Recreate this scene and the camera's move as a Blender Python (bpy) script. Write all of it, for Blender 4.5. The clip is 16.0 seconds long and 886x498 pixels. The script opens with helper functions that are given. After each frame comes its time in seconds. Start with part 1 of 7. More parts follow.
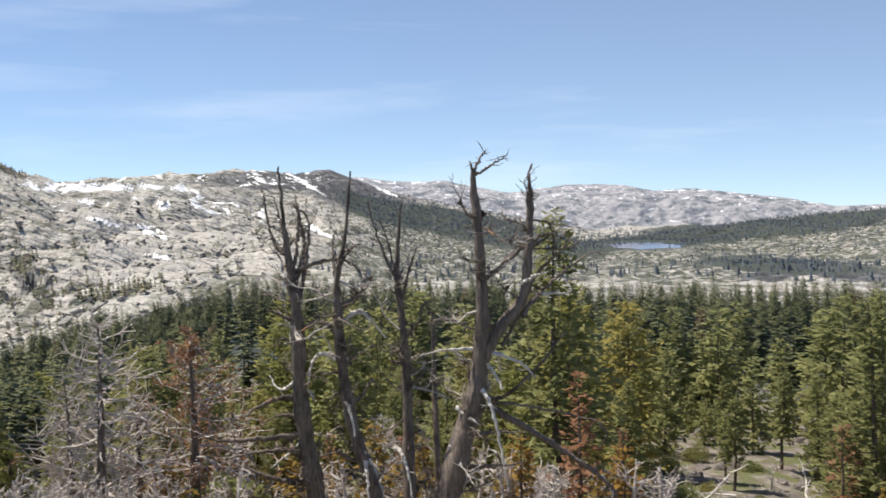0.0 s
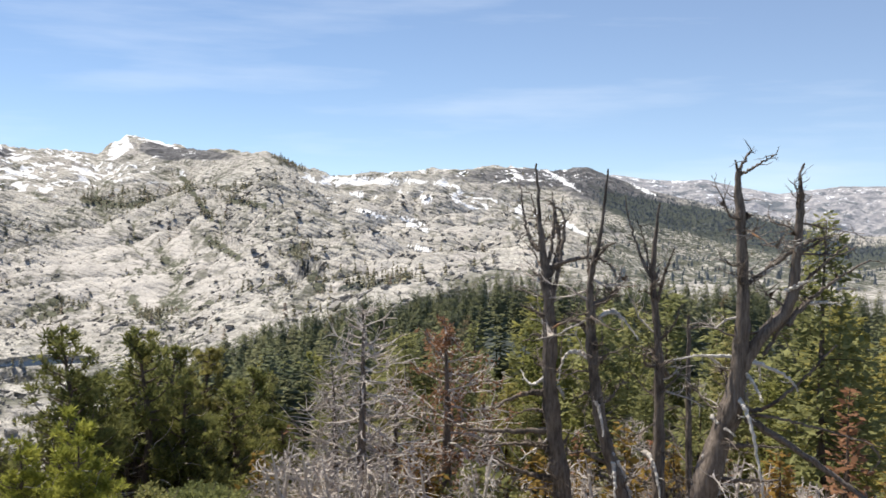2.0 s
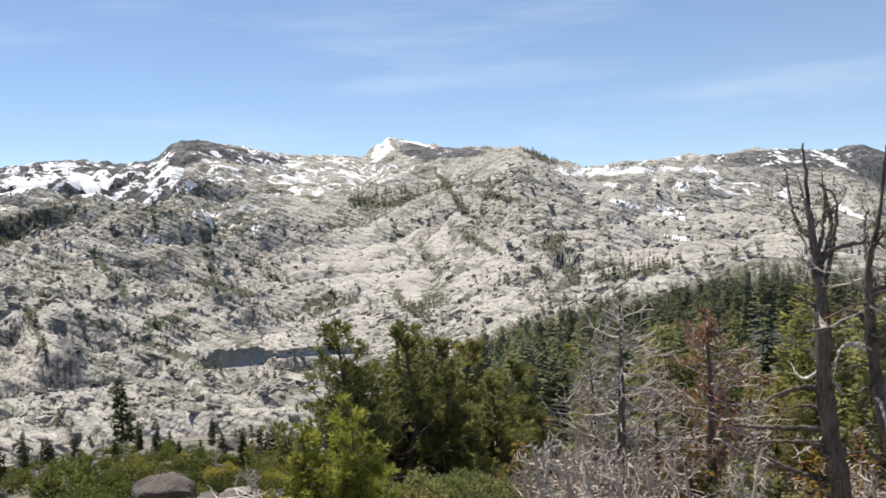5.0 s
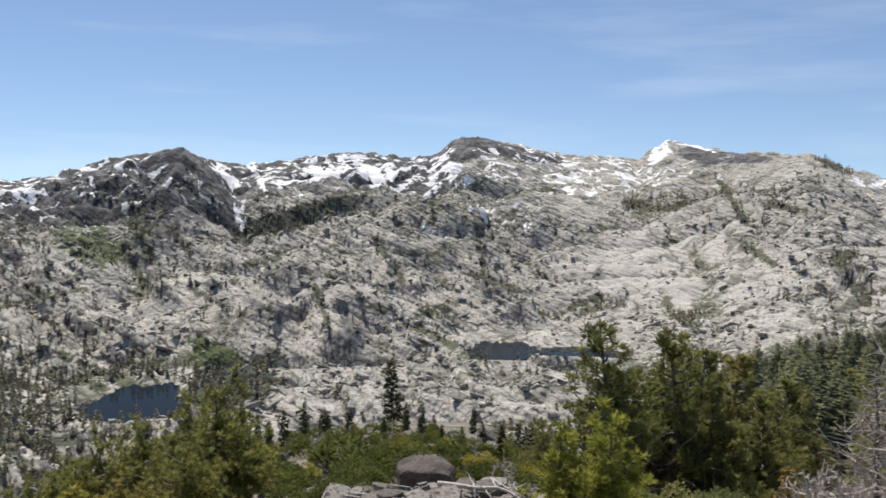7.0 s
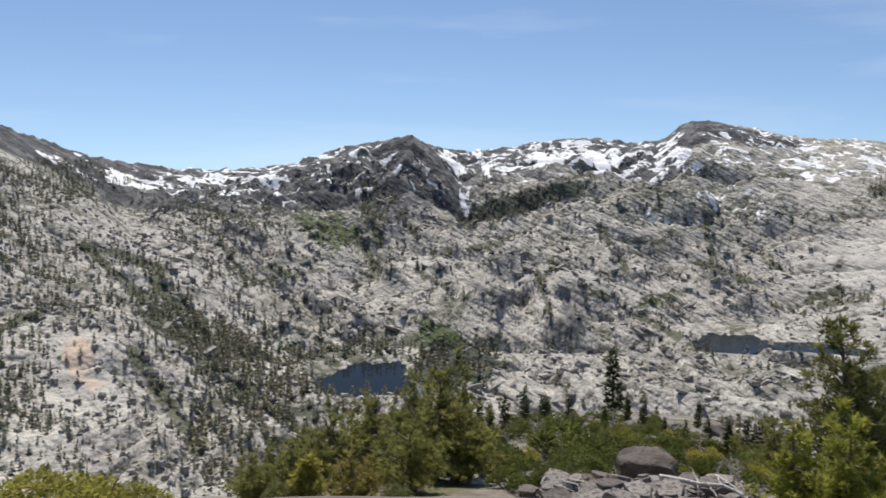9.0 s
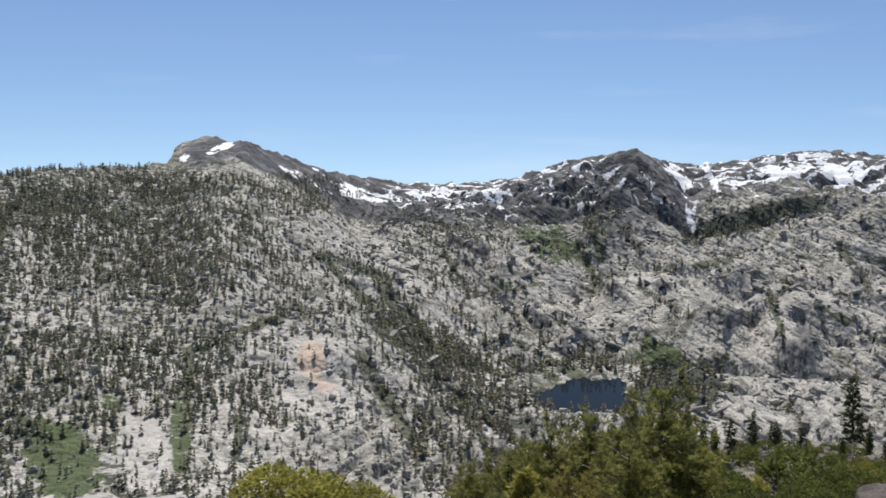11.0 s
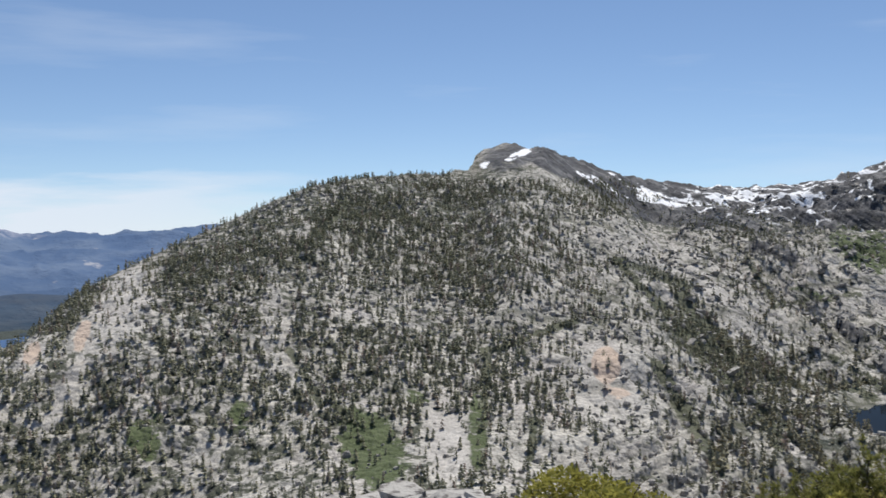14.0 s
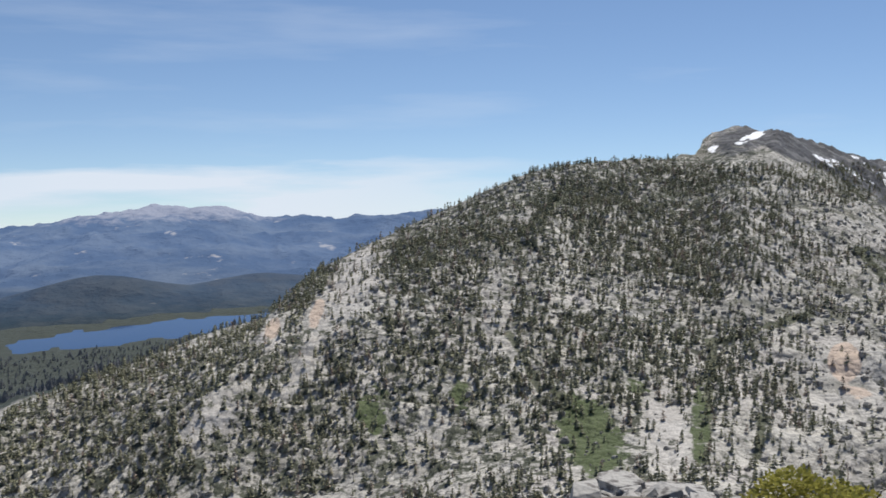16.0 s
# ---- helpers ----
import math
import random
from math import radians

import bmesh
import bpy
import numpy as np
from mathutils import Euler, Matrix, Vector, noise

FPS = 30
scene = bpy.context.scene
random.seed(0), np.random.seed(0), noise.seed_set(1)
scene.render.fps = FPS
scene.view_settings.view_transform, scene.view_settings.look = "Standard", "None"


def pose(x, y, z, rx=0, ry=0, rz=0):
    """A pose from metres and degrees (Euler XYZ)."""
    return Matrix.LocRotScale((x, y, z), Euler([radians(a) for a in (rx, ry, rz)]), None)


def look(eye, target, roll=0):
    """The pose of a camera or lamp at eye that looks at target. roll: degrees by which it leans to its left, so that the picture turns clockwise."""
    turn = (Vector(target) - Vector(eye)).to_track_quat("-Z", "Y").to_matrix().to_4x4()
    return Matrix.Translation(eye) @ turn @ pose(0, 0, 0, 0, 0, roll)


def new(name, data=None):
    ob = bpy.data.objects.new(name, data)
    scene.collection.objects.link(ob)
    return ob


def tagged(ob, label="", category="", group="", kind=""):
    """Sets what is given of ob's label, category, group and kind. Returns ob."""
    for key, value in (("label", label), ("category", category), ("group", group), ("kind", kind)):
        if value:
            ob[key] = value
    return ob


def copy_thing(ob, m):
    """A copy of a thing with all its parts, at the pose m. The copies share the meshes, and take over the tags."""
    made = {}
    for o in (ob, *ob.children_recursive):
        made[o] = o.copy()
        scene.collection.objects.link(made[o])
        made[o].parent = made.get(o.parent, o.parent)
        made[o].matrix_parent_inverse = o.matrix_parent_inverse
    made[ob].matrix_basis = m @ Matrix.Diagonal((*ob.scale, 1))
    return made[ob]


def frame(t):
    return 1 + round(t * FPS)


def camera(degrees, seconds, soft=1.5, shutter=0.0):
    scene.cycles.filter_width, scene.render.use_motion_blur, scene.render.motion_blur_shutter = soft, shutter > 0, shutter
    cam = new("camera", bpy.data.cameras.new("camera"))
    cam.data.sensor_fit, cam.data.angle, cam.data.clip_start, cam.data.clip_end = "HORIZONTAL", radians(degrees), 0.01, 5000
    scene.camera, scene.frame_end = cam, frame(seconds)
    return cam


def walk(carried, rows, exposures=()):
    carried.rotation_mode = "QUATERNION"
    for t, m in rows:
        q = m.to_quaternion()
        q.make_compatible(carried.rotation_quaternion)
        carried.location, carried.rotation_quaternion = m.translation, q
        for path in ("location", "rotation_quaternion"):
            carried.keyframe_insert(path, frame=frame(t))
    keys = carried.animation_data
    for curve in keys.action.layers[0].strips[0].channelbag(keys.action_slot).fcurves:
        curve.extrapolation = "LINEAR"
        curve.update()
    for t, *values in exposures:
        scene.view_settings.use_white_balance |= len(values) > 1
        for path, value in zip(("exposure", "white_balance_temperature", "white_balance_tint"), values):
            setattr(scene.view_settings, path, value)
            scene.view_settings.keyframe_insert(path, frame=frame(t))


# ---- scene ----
# Azimuths (az) run counter-clockwise from +y in degrees; the eye stands at the origin on a rocky summit.
cam = camera(50.45, 16.0, soft=1.6, shutter=0.28)
TURN = [  # seconds, azimuth, tilt, lean
    (0, -0.00, -3.39, -0.46),
    (0.5, 4.01, -2.77, -0.30),
    (1, 9.13, -2.69, 0.30),
    (1.5, 12.62, -3.27, 0.31),
    (2, 15.46, -3.58, 0.65),
    (2.5, 18.18, -3.59, -0.16),
    (3, 21.84, -2.91, -0.78),
    (3.2, 23.02, -2.86, -0.34),
    (5.3, 32.66, -3.99, -1.20),
    (5.5, 34.15, -3.75, -0.35),
    (6, 38.93, -3.23, 0.15),
    (6.5, 42.97, -3.52, 0.04),
    (7, 47.25, -3.71, 0.66),
    (7.5, 50.88, -3.97, 1.04),
    (8, 52.90, -4.25, 0.15),
    (8.5, 56.41, -4.67, 0.14),
    (9, 60.78, -4.69, 0.52),
    (9.5, 64.89, -4.20, 0.47),
    (9.7, 66.30, -4.10, -0.02),
    (11.8, 79.53, -4.39, 0.60),
    (12, 81.01, -4.49, 0.17),
    (12.5, 84.05, -4.36, -0.35),
    (13, 86.65, -4.23, -1.07),
    (13.5, 89.09, -4.48, -0.15),
    (14, 92.13, -3.75, -0.08),
    (14.5, 95.36, -3.59, -0.24),
    (15, 98.44, -3.40, 0.03),
    (15.5, 102.20, -3.75, -0.11),
    (16, 105.56, -4.59, -0.27),
]
walk(cam, [(t, pose(0, 0, 0, 90 + tilt, 0, az) @ pose(0, 0, 0, 0, 0, lean)) for t, az, tilt, lean in TURN],
     exposures=[(0, 0.41, 6720, 10), (3, 0.44, 6740, 10), (5, 0.31, 6740, 10), (6, 0.25, 6700, 10), (6.7, 0.12, 6660, 10), (8, 0.04, 6580, 10), (9, 0.03, 6500, 10), (16, -0.18, 6320, 10)])

# ---- world and sun: early summer noon, the sun high over the middle of the turn ----
SUN_AZ, SUN_EL = 75.0, 64.0


def direction(az, el=0.0):
    a, e = radians(az), radians(el)
    return Vector((-math.sin(a) * math.cos(e), math.cos(a) * math.cos(e), math.sin(e)))


def build_world():
    w = bpy.data.worlds.new("world")
    scene.world = w
    w.use_nodes = True
    nt = w.node_tree
    nt.nodes.clear()
    out = nt.nodes.new("ShaderNodeOutputWorld")
    bg = nt.nodes.new("ShaderNodeBackground")
    sky = nt.nodes.new("ShaderNodeTexSky")
    sky.sky_type = "NISHITA"
    sky.sun_disc = False
    sky.sun_elevation, sky.sun_rotation = radians(SUN_EL), radians(-SUN_AZ)
    sky.altitude, sky.air_density, sky.dust_density, sky.ozone_density = 2600, 1.0, 0.15, 2.0
    # thin cirrus wisps under a veil to the west, and a bank of low cloud over the far range
    co = nt.nodes.new("ShaderNodeTexCoord")
    mp = nt.nodes.new("ShaderNodeMapping")
    mp.inputs["Scale"].default_value = (1.6, 1.6, 14.0)
    mp.inputs["Rotation"].default_value = (0.05, 0.03, 0.4)
    nz = nt.nodes.new("ShaderNodeTexNoise")
    nz.inputs["Scale"].default_value, nz.inputs["Detail"].default_value, nz.inputs["Roughness"].default_value = 1.7, 7, 0.55
    rp = nt.nodes.new("ShaderNodeMapRange")
    rp.inputs["From Min"].default_value, rp.inputs["From Max"].default_value = 0.52, 0.85
    rp.inputs["To Max"].default_value = 0.28
    nt.links.new(co.outputs["Generated"], mp.inputs["Vector"])
    nt.links.new(mp.outputs["Vector"], nz.inputs["Vector"])
    nt.links.new(nz.outputs["Fac"], rp.inputs["Value"])
    mp2 = nt.nodes.new("ShaderNodeMapping")
    mp2.inputs["Scale"].default_value = (4.2, 4.2, 34)
    n2 = nt.nodes.new("ShaderNodeTexNoise")
    n2.inputs["Scale"].default_value, n2.inputs["Detail"].default_value = 1.0, 6
    nt.links.new(co.outputs["Generated"], mp2.inputs["Vector"])
    nt.links.new(mp2.outputs["Vector"], n2.inputs["Vector"])
    dot = nt.nodes.new("ShaderNodeVectorMath")
    dot.operation = "DOT_PRODUCT"
    dot.inputs[1].default_value = direction(122, 0.2)
    nt.links.new(co.outputs["Generated"], dot.inputs[0])
    near = nt.nodes.new("ShaderNodeMapRange")
    near.inputs["From Min"].default_value, near.inputs["From Max"].default_value = 0.90, 0.995
    nt.links.new(dot.outputs["Value"], near.inputs["Value"])
    sep = nt.nodes.new("ShaderNodeSeparateXYZ")
    nt.links.new(co.outputs["Generated"], sep.inputs[0])
    low = nt.nodes.new("ShaderNodeMapRange")
    low.inputs["From Min"].default_value, low.inputs["From Max"].default_value = 0.04, -0.01
    low.inputs["To Min"].default_value, low.inputs["To Max"].default_value = -0.32, 0.27
    low.clamp = True
    nt.links.new(sep.outputs["Z"], low.inputs["Value"])
    add = nt.nodes.new("ShaderNodeMath")
    add.operation = "ADD"
    nt.links.new(n2.outputs["Fac"], add.inputs[0])
    nt.links.new(low.outputs["Result"], add.inputs[1])
    puff = nt.nodes.new("ShaderNodeMapRange")
    puff.inputs["From Min"].default_value, puff.inputs["From Max"].default_value = 0.55, 0.75
    puff.inputs["To Max"].default_value = 0.92
    nt.links.new(add.outputs[0], puff.inputs["Value"])
    mul = nt.nodes.new("ShaderNodeMath")
    mul.operation = "MULTIPLY"
    nt.links.new(puff.outputs["Result"], mul.inputs[0])
    nt.links.new(near.outputs["Result"], mul.inputs[1])
    mx = nt.nodes.new("ShaderNodeMath")
    mx.operation = "MAXIMUM"
    west = nt.nodes.new("ShaderNodeVectorMath")
    west.operation = "DOT_PRODUCT"
    west.inputs[1].default_value = direction(-30, 8)
    nt.links.new(co.outputs["Generated"], west.inputs[0])
    veil = nt.nodes.new("ShaderNodeMapRange")
    veil.inputs["From Min"].default_value, veil.inputs["From Max"].default_value = 0.55, 1.0
    veil.inputs["To Max"].default_value = 0.07
    nt.links.new(west.outputs["Value"], veil.inputs["Value"])
    thin = nt.nodes.new("ShaderNodeMath")
    thin.operation = "ADD"
    nt.links.new(rp.outputs["Result"], thin.inputs[0])
    nt.links.new(veil.outputs["Result"], thin.inputs[1])
    nt.links.new(thin.outputs[0], mx.inputs[0])
    nt.links.new(mul.outputs[0], mx.inputs[1])
    mix = nt.nodes.new("ShaderNodeMix")
    mix.data_type = "RGBA"
    mix.inputs["B"].default_value = (7.2, 7.7, 8.4, 1)
    nt.links.new(mx.outputs[0], mix.inputs["Factor"])
    # the country falls away below eye level, so the sky's rim lies a little lower
    lift = nt.nodes.new("ShaderNodeVectorMath")
    lift.operation = "ADD"
    lift.inputs[1].default_value = (0, 0, 0.07)
    nt.links.new(co.outputs["Generated"], lift.inputs[0])
    nt.links.new(lift.outputs["Vector"], sky.inputs["Vector"])
    nt.links.new(sky.outputs["Color"], mix.inputs["A"])
    nt.links.new(mix.outputs["Result"], bg.inputs["Color"])
    bg.inputs["Strength"].default_value = 0.118
    nt.links.new(bg.outputs[0], out.inputs["Surface"])


build_world()
sun = new("sun", bpy.data.lights.new("sun", "SUN"))
sun.data.energy, sun.data.angle, sun.data.color = 4.9, radians(0.55), (1.0, 0.95, 0.87)
sun.matrix_world = look((0, 0, 0), -direction(SUN_AZ, SUN_EL))


# ---- materials ----
class Mat:
    """A small helper round one principled material."""

    def __init__(self, name, rough=0.85, spec=0.3):
        self.m = bpy.data.materials.new(name)
        self.m.use_nodes = True
        self.nt = self.m.node_tree
        self.b = self.nt.nodes["Principled BSDF"]
        self.b.inputs["Roughness"].default_value = rough
        self.b.inputs["Specular IOR Level"].default_value = spec
        self.co = self.nt.nodes.new("ShaderNodeTexCoord").outputs["Object"]

    def link(self, a, b):
        self.nt.links.new(a, b)

    def put(self, value, socket):
        if isinstance(value, (int, float)):
            socket.default_value = value
        elif isinstance(value, tuple):
            socket.default_value = (*value, 1) if len(value) == 3 else value
        else:
            self.link(value, socket)

    def noise(self, size, detail=4, rough=0.55, squash=(1, 1, 1), warp=0.0):
        n = self.nt.nodes.new("ShaderNodeTexNoise")
        n.inputs["Scale"].default_value = 1.0 / size
        n.inputs["Detail"].default_value, n.inputs["Roughness"].default_value = detail, rough
        n.inputs["Distortion"].default_value = warp
        if squash != (1, 1, 1):
            mp = self.nt.nodes.new("ShaderNodeMapping")
            mp.inputs["Scale"].default_value = squash
            self.link(self.co, mp.inputs["Vector"])
            self.link(mp.outputs["Vector"], n.inputs["Vector"])
        else:
            self.link(self.co, n.inputs["Vector"])
        return n.outputs["Fac"]

    def cells(self, size, feature="F1", squash=(1, 1, 1)):
        n = self.nt.nodes.new("ShaderNodeTexVoronoi")
        n.feature = feature
        n.inputs["Scale"].default_value = 1.0 / size
        mp = self.nt.nodes.new("ShaderNodeMapping")
        mp.inputs["Scale"].default_value = squash
        self.link(self.co, mp.inputs["Vector"])
        self.link(mp.outputs["Vector"], n.inputs["Vector"])
        return n.outputs["Distance"]

    def grain(self, slant, along=0.45, across=1.7):
        """Coordinates drawn out along joint planes that fall to one side."""
        r, z, d = Vector((0.47, 0.88, 0)), Vector((0, 0, 1)), Vector((-0.88, 0.47, 0))
        n = r * math.sin(slant) + z * math.cos(slant)
        m = r * math.cos(slant) - z * math.sin(slant)
        mix = self.nt.nodes.new("ShaderNodeCombineXYZ")
        for i, (v, k) in enumerate(((m, along), (d, along), (n, across))):
            dot = self.nt.nodes.new("ShaderNodeVectorMath")
            dot.operation = "DOT_PRODUCT"
            dot.inputs[1].default_value = v * k
            self.link(self.co, dot.inputs[0])
            self.link(dot.outputs["Value"], mix.inputs[i])
        return mix.outputs[0]

    def on(self, coordinates, make):
        """Make a texture on other coordinates."""
        keep, self.co = self.co, coordinates
        out = make()
        self.co = keep
        return out

    def attr(self, name):
        n = self.nt.nodes.new("ShaderNodeAttribute")
        n.attribute_name = name
        return n.outputs["Fac"]

    def span(self, v, lo, hi, a=0.0, b=1.0):
        n = self.nt.nodes.new("ShaderNodeMapRange")
        self.put(v, n.inputs["Value"])
        for k, x in (("From Min", lo), ("From Max", hi), ("To Min", a), ("To Max", b)):
            n.inputs[k].default_value = x
        return n.outputs["Result"]

    def math(self, op, a, b=0.0):
        n = self.nt.nodes.new("ShaderNodeMath")
        n.operation = op
        self.put(a, n.inputs[0])
        self.put(b, n.inputs[1])
        return n.outputs[0]

    def mix(self, f, a, b, mode="MIX"):
        n = self.nt.nodes.new("ShaderNodeMix")
        n.data_type, n.blend_type = "RGBA", mode
        self.put(f, n.inputs["Factor"])
        self.put(a, n.inputs["A"])
        self.put(b, n.inputs["B"])
        return n.outputs["Result"]

    def bump(self, pairs):
        """pairs: (height socket, metres of relief)."""
        last = None
        for h, d in pairs:
            n = self.nt.nodes.new("ShaderNodeBump")
            n.inputs["Strength"].default_value = 1.0
            n.inputs["Distance"].default_value = d
            self.link(h, n.inputs["Height"])
            if last is not None:
                self.link(last, n.inputs["Normal"])
            last = n.outputs["Normal"]
        self.link(last, self.b.inputs["Normal"])

    def color(self, c):
        self.put(c, self.b.inputs["Base Color"])
        return self.m


def ground_material():
    k = Mat("granite_ground", 0.9, 0.2)
    big, mid, fine = k.noise(90, 5, 0.6), k.noise(14, 5, 0.62), k.noise(2.2, 4, 0.6)
    falling, rising = k.grain(0.55), k.grain(-0.5)
    strat = k.on(falling, lambda: k.noise(17, 4, 0.55, (1, 1, 1), 0.5))
    cross = k.on(rising, lambda: k.noise(22, 4, 0.55, (1, 1, 1), 0.5))
    edge = k.cells(17, "DISTANCE_TO_EDGE", (1.0, 1.0, 0.5))
    pale = k.mix(k.span(big, 0.4, 0.6), (0.57, 0.54, 0.48), (0.46, 0.433, 0.385))
    pale = k.mix(k.span(k.noise(45, 4), 0.54, 0.66), pale, (0.55, 0.51, 0.47))
    wide = k.noise(75, 5, 0.6, (1, 1, 1), 1.5)
    c = k.mix(k.span(wide, 0.50, 0.58, 0, 0.25), pale, (0.23, 0.225, 0.21))
    c = k.mix(k.span(strat, 0.54, 0.60, 0, 0.30), c, (0.19, 0.182, 0.17))
    c = k.mix(k.span(cross, 0.55, 0.61, 0, 0.28), c, (0.20, 0.195, 0.175))
    c = k.mix(k.span(mid, 0.56, 0.62, 0, 0.2), c, (0.20, 0.19, 0.175))
    c = k.mix(k.span(fine, 0.56, 0.62, 0, 0.34), c, (0.12, 0.116, 0.108))
    c = k.mix(k.span(edge, 0.01, 0.05, 0.4, 0), c, (0.11, 0.105, 0.095))
    gaps = k.cells(5.2, "DISTANCE_TO_EDGE", (1.0, 1.0, 0.9))
    c = k.mix(k.span(gaps, 0.02, 0.08, 0.3, 0), c, (0.12, 0.115, 0.10))
    pale_amount = k.attr("pale")
    smooth = k.mix(k.span(k.noise(30, 5, 0.6, (1, 1, 1), 0.8), 0.4, 0.65), (0.57, 0.535, 0.493), (0.45, 0.42, 0.385))
    smooth = k.mix(k.span(k.noise(6, 5, 0.7), 0.5, 0.72, 0, 0.7), smooth, (0.26, 0.235, 0.21))
    c = k.mix(k.math("MULTIPLY", pale_amount, 0.75), c, smooth)
    # low scrub in cracks and hollows
    scrub = k.math("ADD", k.noise(9, 5, 0.7), k.math("SUBTRACT", k.math("MULTIPLY", k.attr("scrub"), 0.16), 0.035))
    c = k.mix(k.span(scrub, 0.565, 0.63), c, k.mix(k.span(fine, 0.3, 0.7), (0.05, 0.056, 0.04), (0.10, 0.104, 0.075)))
    brush = k.math("ADD", k.attr("brush"), k.math("MULTIPLY", k.math("SUBTRACT", k.noise(16, 6, 0.75), 0.5), 2.4))
    brush = k.math("MULTIPLY", k.span(brush, 0.5, 0.7, 0, 0.9), k.span(k.attr("brush"), 0.1, 0.3))
    c = k.mix(brush, c, k.mix(k.span(fine, 0.3, 0.7), (0.045, 0.055, 0.03), (0.115, 0.12, 0.07)))
    # brush-filled joints running slantwise across the slopes
    for size, squash, thin, amount in ((120, (1.0, 0.4, 1.2), 0.030, 0.85), (60, (0.4, 1.0, 1.3), 0.026, 0.7)):
        line = k.math("ABSOLUTE", k.math("SUBTRACT", k.noise(size, 4, 0.55, squash, 0.6), 0.5))
        line = k.math("MULTIPLY", k.span(line, 0.0, thin, amount, 0.0), k.span(k.noise(110, 3), 0.40, 0.52))
        c = k.mix(k.math("MULTIPLY", line, k.attr("wild")), c, k.mix(k.span(fine, 0.35, 0.65), (0.045, 0.055, 0.032), (0.10, 0.10, 0.065)))
    # bare dark rock with the painted shade of cliffs, rusty rock
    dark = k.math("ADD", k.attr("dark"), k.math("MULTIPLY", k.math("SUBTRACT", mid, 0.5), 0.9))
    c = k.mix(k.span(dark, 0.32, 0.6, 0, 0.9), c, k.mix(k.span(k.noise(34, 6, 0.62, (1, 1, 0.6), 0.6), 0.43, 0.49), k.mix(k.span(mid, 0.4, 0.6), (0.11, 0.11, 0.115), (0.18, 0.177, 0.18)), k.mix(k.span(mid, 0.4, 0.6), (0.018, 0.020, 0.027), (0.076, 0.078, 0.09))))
    rust = k.math("ADD", k.attr("rust"), k.math("MULTIPLY", k.math("SUBTRACT", mid, 0.5), 0.8))
    c = k.mix(k.span(rust, 0.5, 0.6), c, k.mix(mid, (0.47, 0.37, 0.295), (0.54, 0.44, 0.36)))
    # meadow and brush
    green = k.math("ADD", k.attr("green"), k.math("MULTIPLY", k.math("SUBTRACT", k.noise(15, 6, 0.75), 0.5), 2.2))
    c = k.mix(k.math("MULTIPLY", k.span(green, 0.45, 0.6), k.span(k.attr("green"), 0.08, 0.25)), c, k.mix(k.span(fine, 0.3, 0.7), (0.07, 0.09, 0.04), (0.115, 0.138, 0.066)))
    # forest floor and far timber
    wood = k.math("ADD", k.attr("wood"), k.math("MULTIPLY", k.math("SUBTRACT", k.noise(55, 7, 0.75), 0.5), 1.4))
    c = k.mix(k.span(wood, 0.42, 0.62), c, k.mix(fine, (0.032, 0.042, 0.036), (0.075, 0.086, 0.072)))
    crumbs = k.noise(0.85, 4, 0.65)
    c = k.mix(k.span(crumbs, 0.53, 0.59, 0, 0.3), c, (0.13, 0.125, 0.115))
    # gravel, duff and thin grass close by
    lichen = k.mix(k.span(k.noise(0.5, 5, 0.7), 0.42, 0.6), (0.24, 0.22, 0.195), (0.10, 0.09, 0.08))
    c = k.mix(k.span(k.attr("soil"), 0.1, 0.3, 0, 0.85), c, lichen)
    near = k.math("ADD", k.attr("soil"), k.math("MULTIPLY", k.math("SUBTRACT", k.noise(2.6, 5, 0.65), 0.5), 1.2))
    soil = k.mix(k.span(k.noise(1.1, 4), 0.4, 0.6), (0.135, 0.112, 0.088), (0.27, 0.24, 0.2))
    soil = k.mix(k.span(k.noise(3.4, 3), 0.5, 0.58), soil, (0.12, 0.13, 0.05))
    soil = k.mix(k.span(k.noise(0.12, 3), 0.35, 0.7, 0.0, 0.5), soil, (0.1, 0.08, 0.06))
    c = k.mix(k.span(near, 0.4, 0.55), c, soil)
    # old snow in the hollows
    snow = k.math("ADD", k.attr("snow"), k.math("ADD", k.math("MULTIPLY", k.math("SUBTRACT", k.noise(52, 5, 0.6, (1.25, 1.25, 0.9), 0.9), 0.5), 3.4),
                                                 k.math("MULTIPLY", k.math("SUBTRACT", mid, 0.5), 0.7)))
    sf = k.math("MULTIPLY", k.span(snow, 0.58, 0.63), k.span(k.attr("snow"), 0.12, 0.25))
    c = k.mix(sf, c, k.mix(mid, (0.80, 0.81, 0.83), (0.9, 0.9, 0.9)))
    blocks = k.on(falling, lambda: k.cells(12, "F1"))
    chips = k.cells(4.0, "F1", (1, 1, 0.8))
    even = k.math("MULTIPLY", k.span(pale_amount, 0.0, 1.0, 1.0, 0.7), k.span(k.attr("soil"), 0.05, 0.3, 1.0, 0.02))
    even = k.math("MULTIPLY", even, k.span(k.attr("dark"), 0.2, 0.7, 1.0, 0.45))
    k.bump([(k.math("MULTIPLY", strat, even), 4.5), (k.math("MULTIPLY", cross, even), 3.2), (k.math("MULTIPLY", mid, even), 2.6), (k.math("MULTIPLY", blocks, even), -3.6), (k.math("MULTIPLY", chips, even), -1.2), (fine, 0.35), (k.noise(0.35, 3), 0.06)])
    return k.color(c)


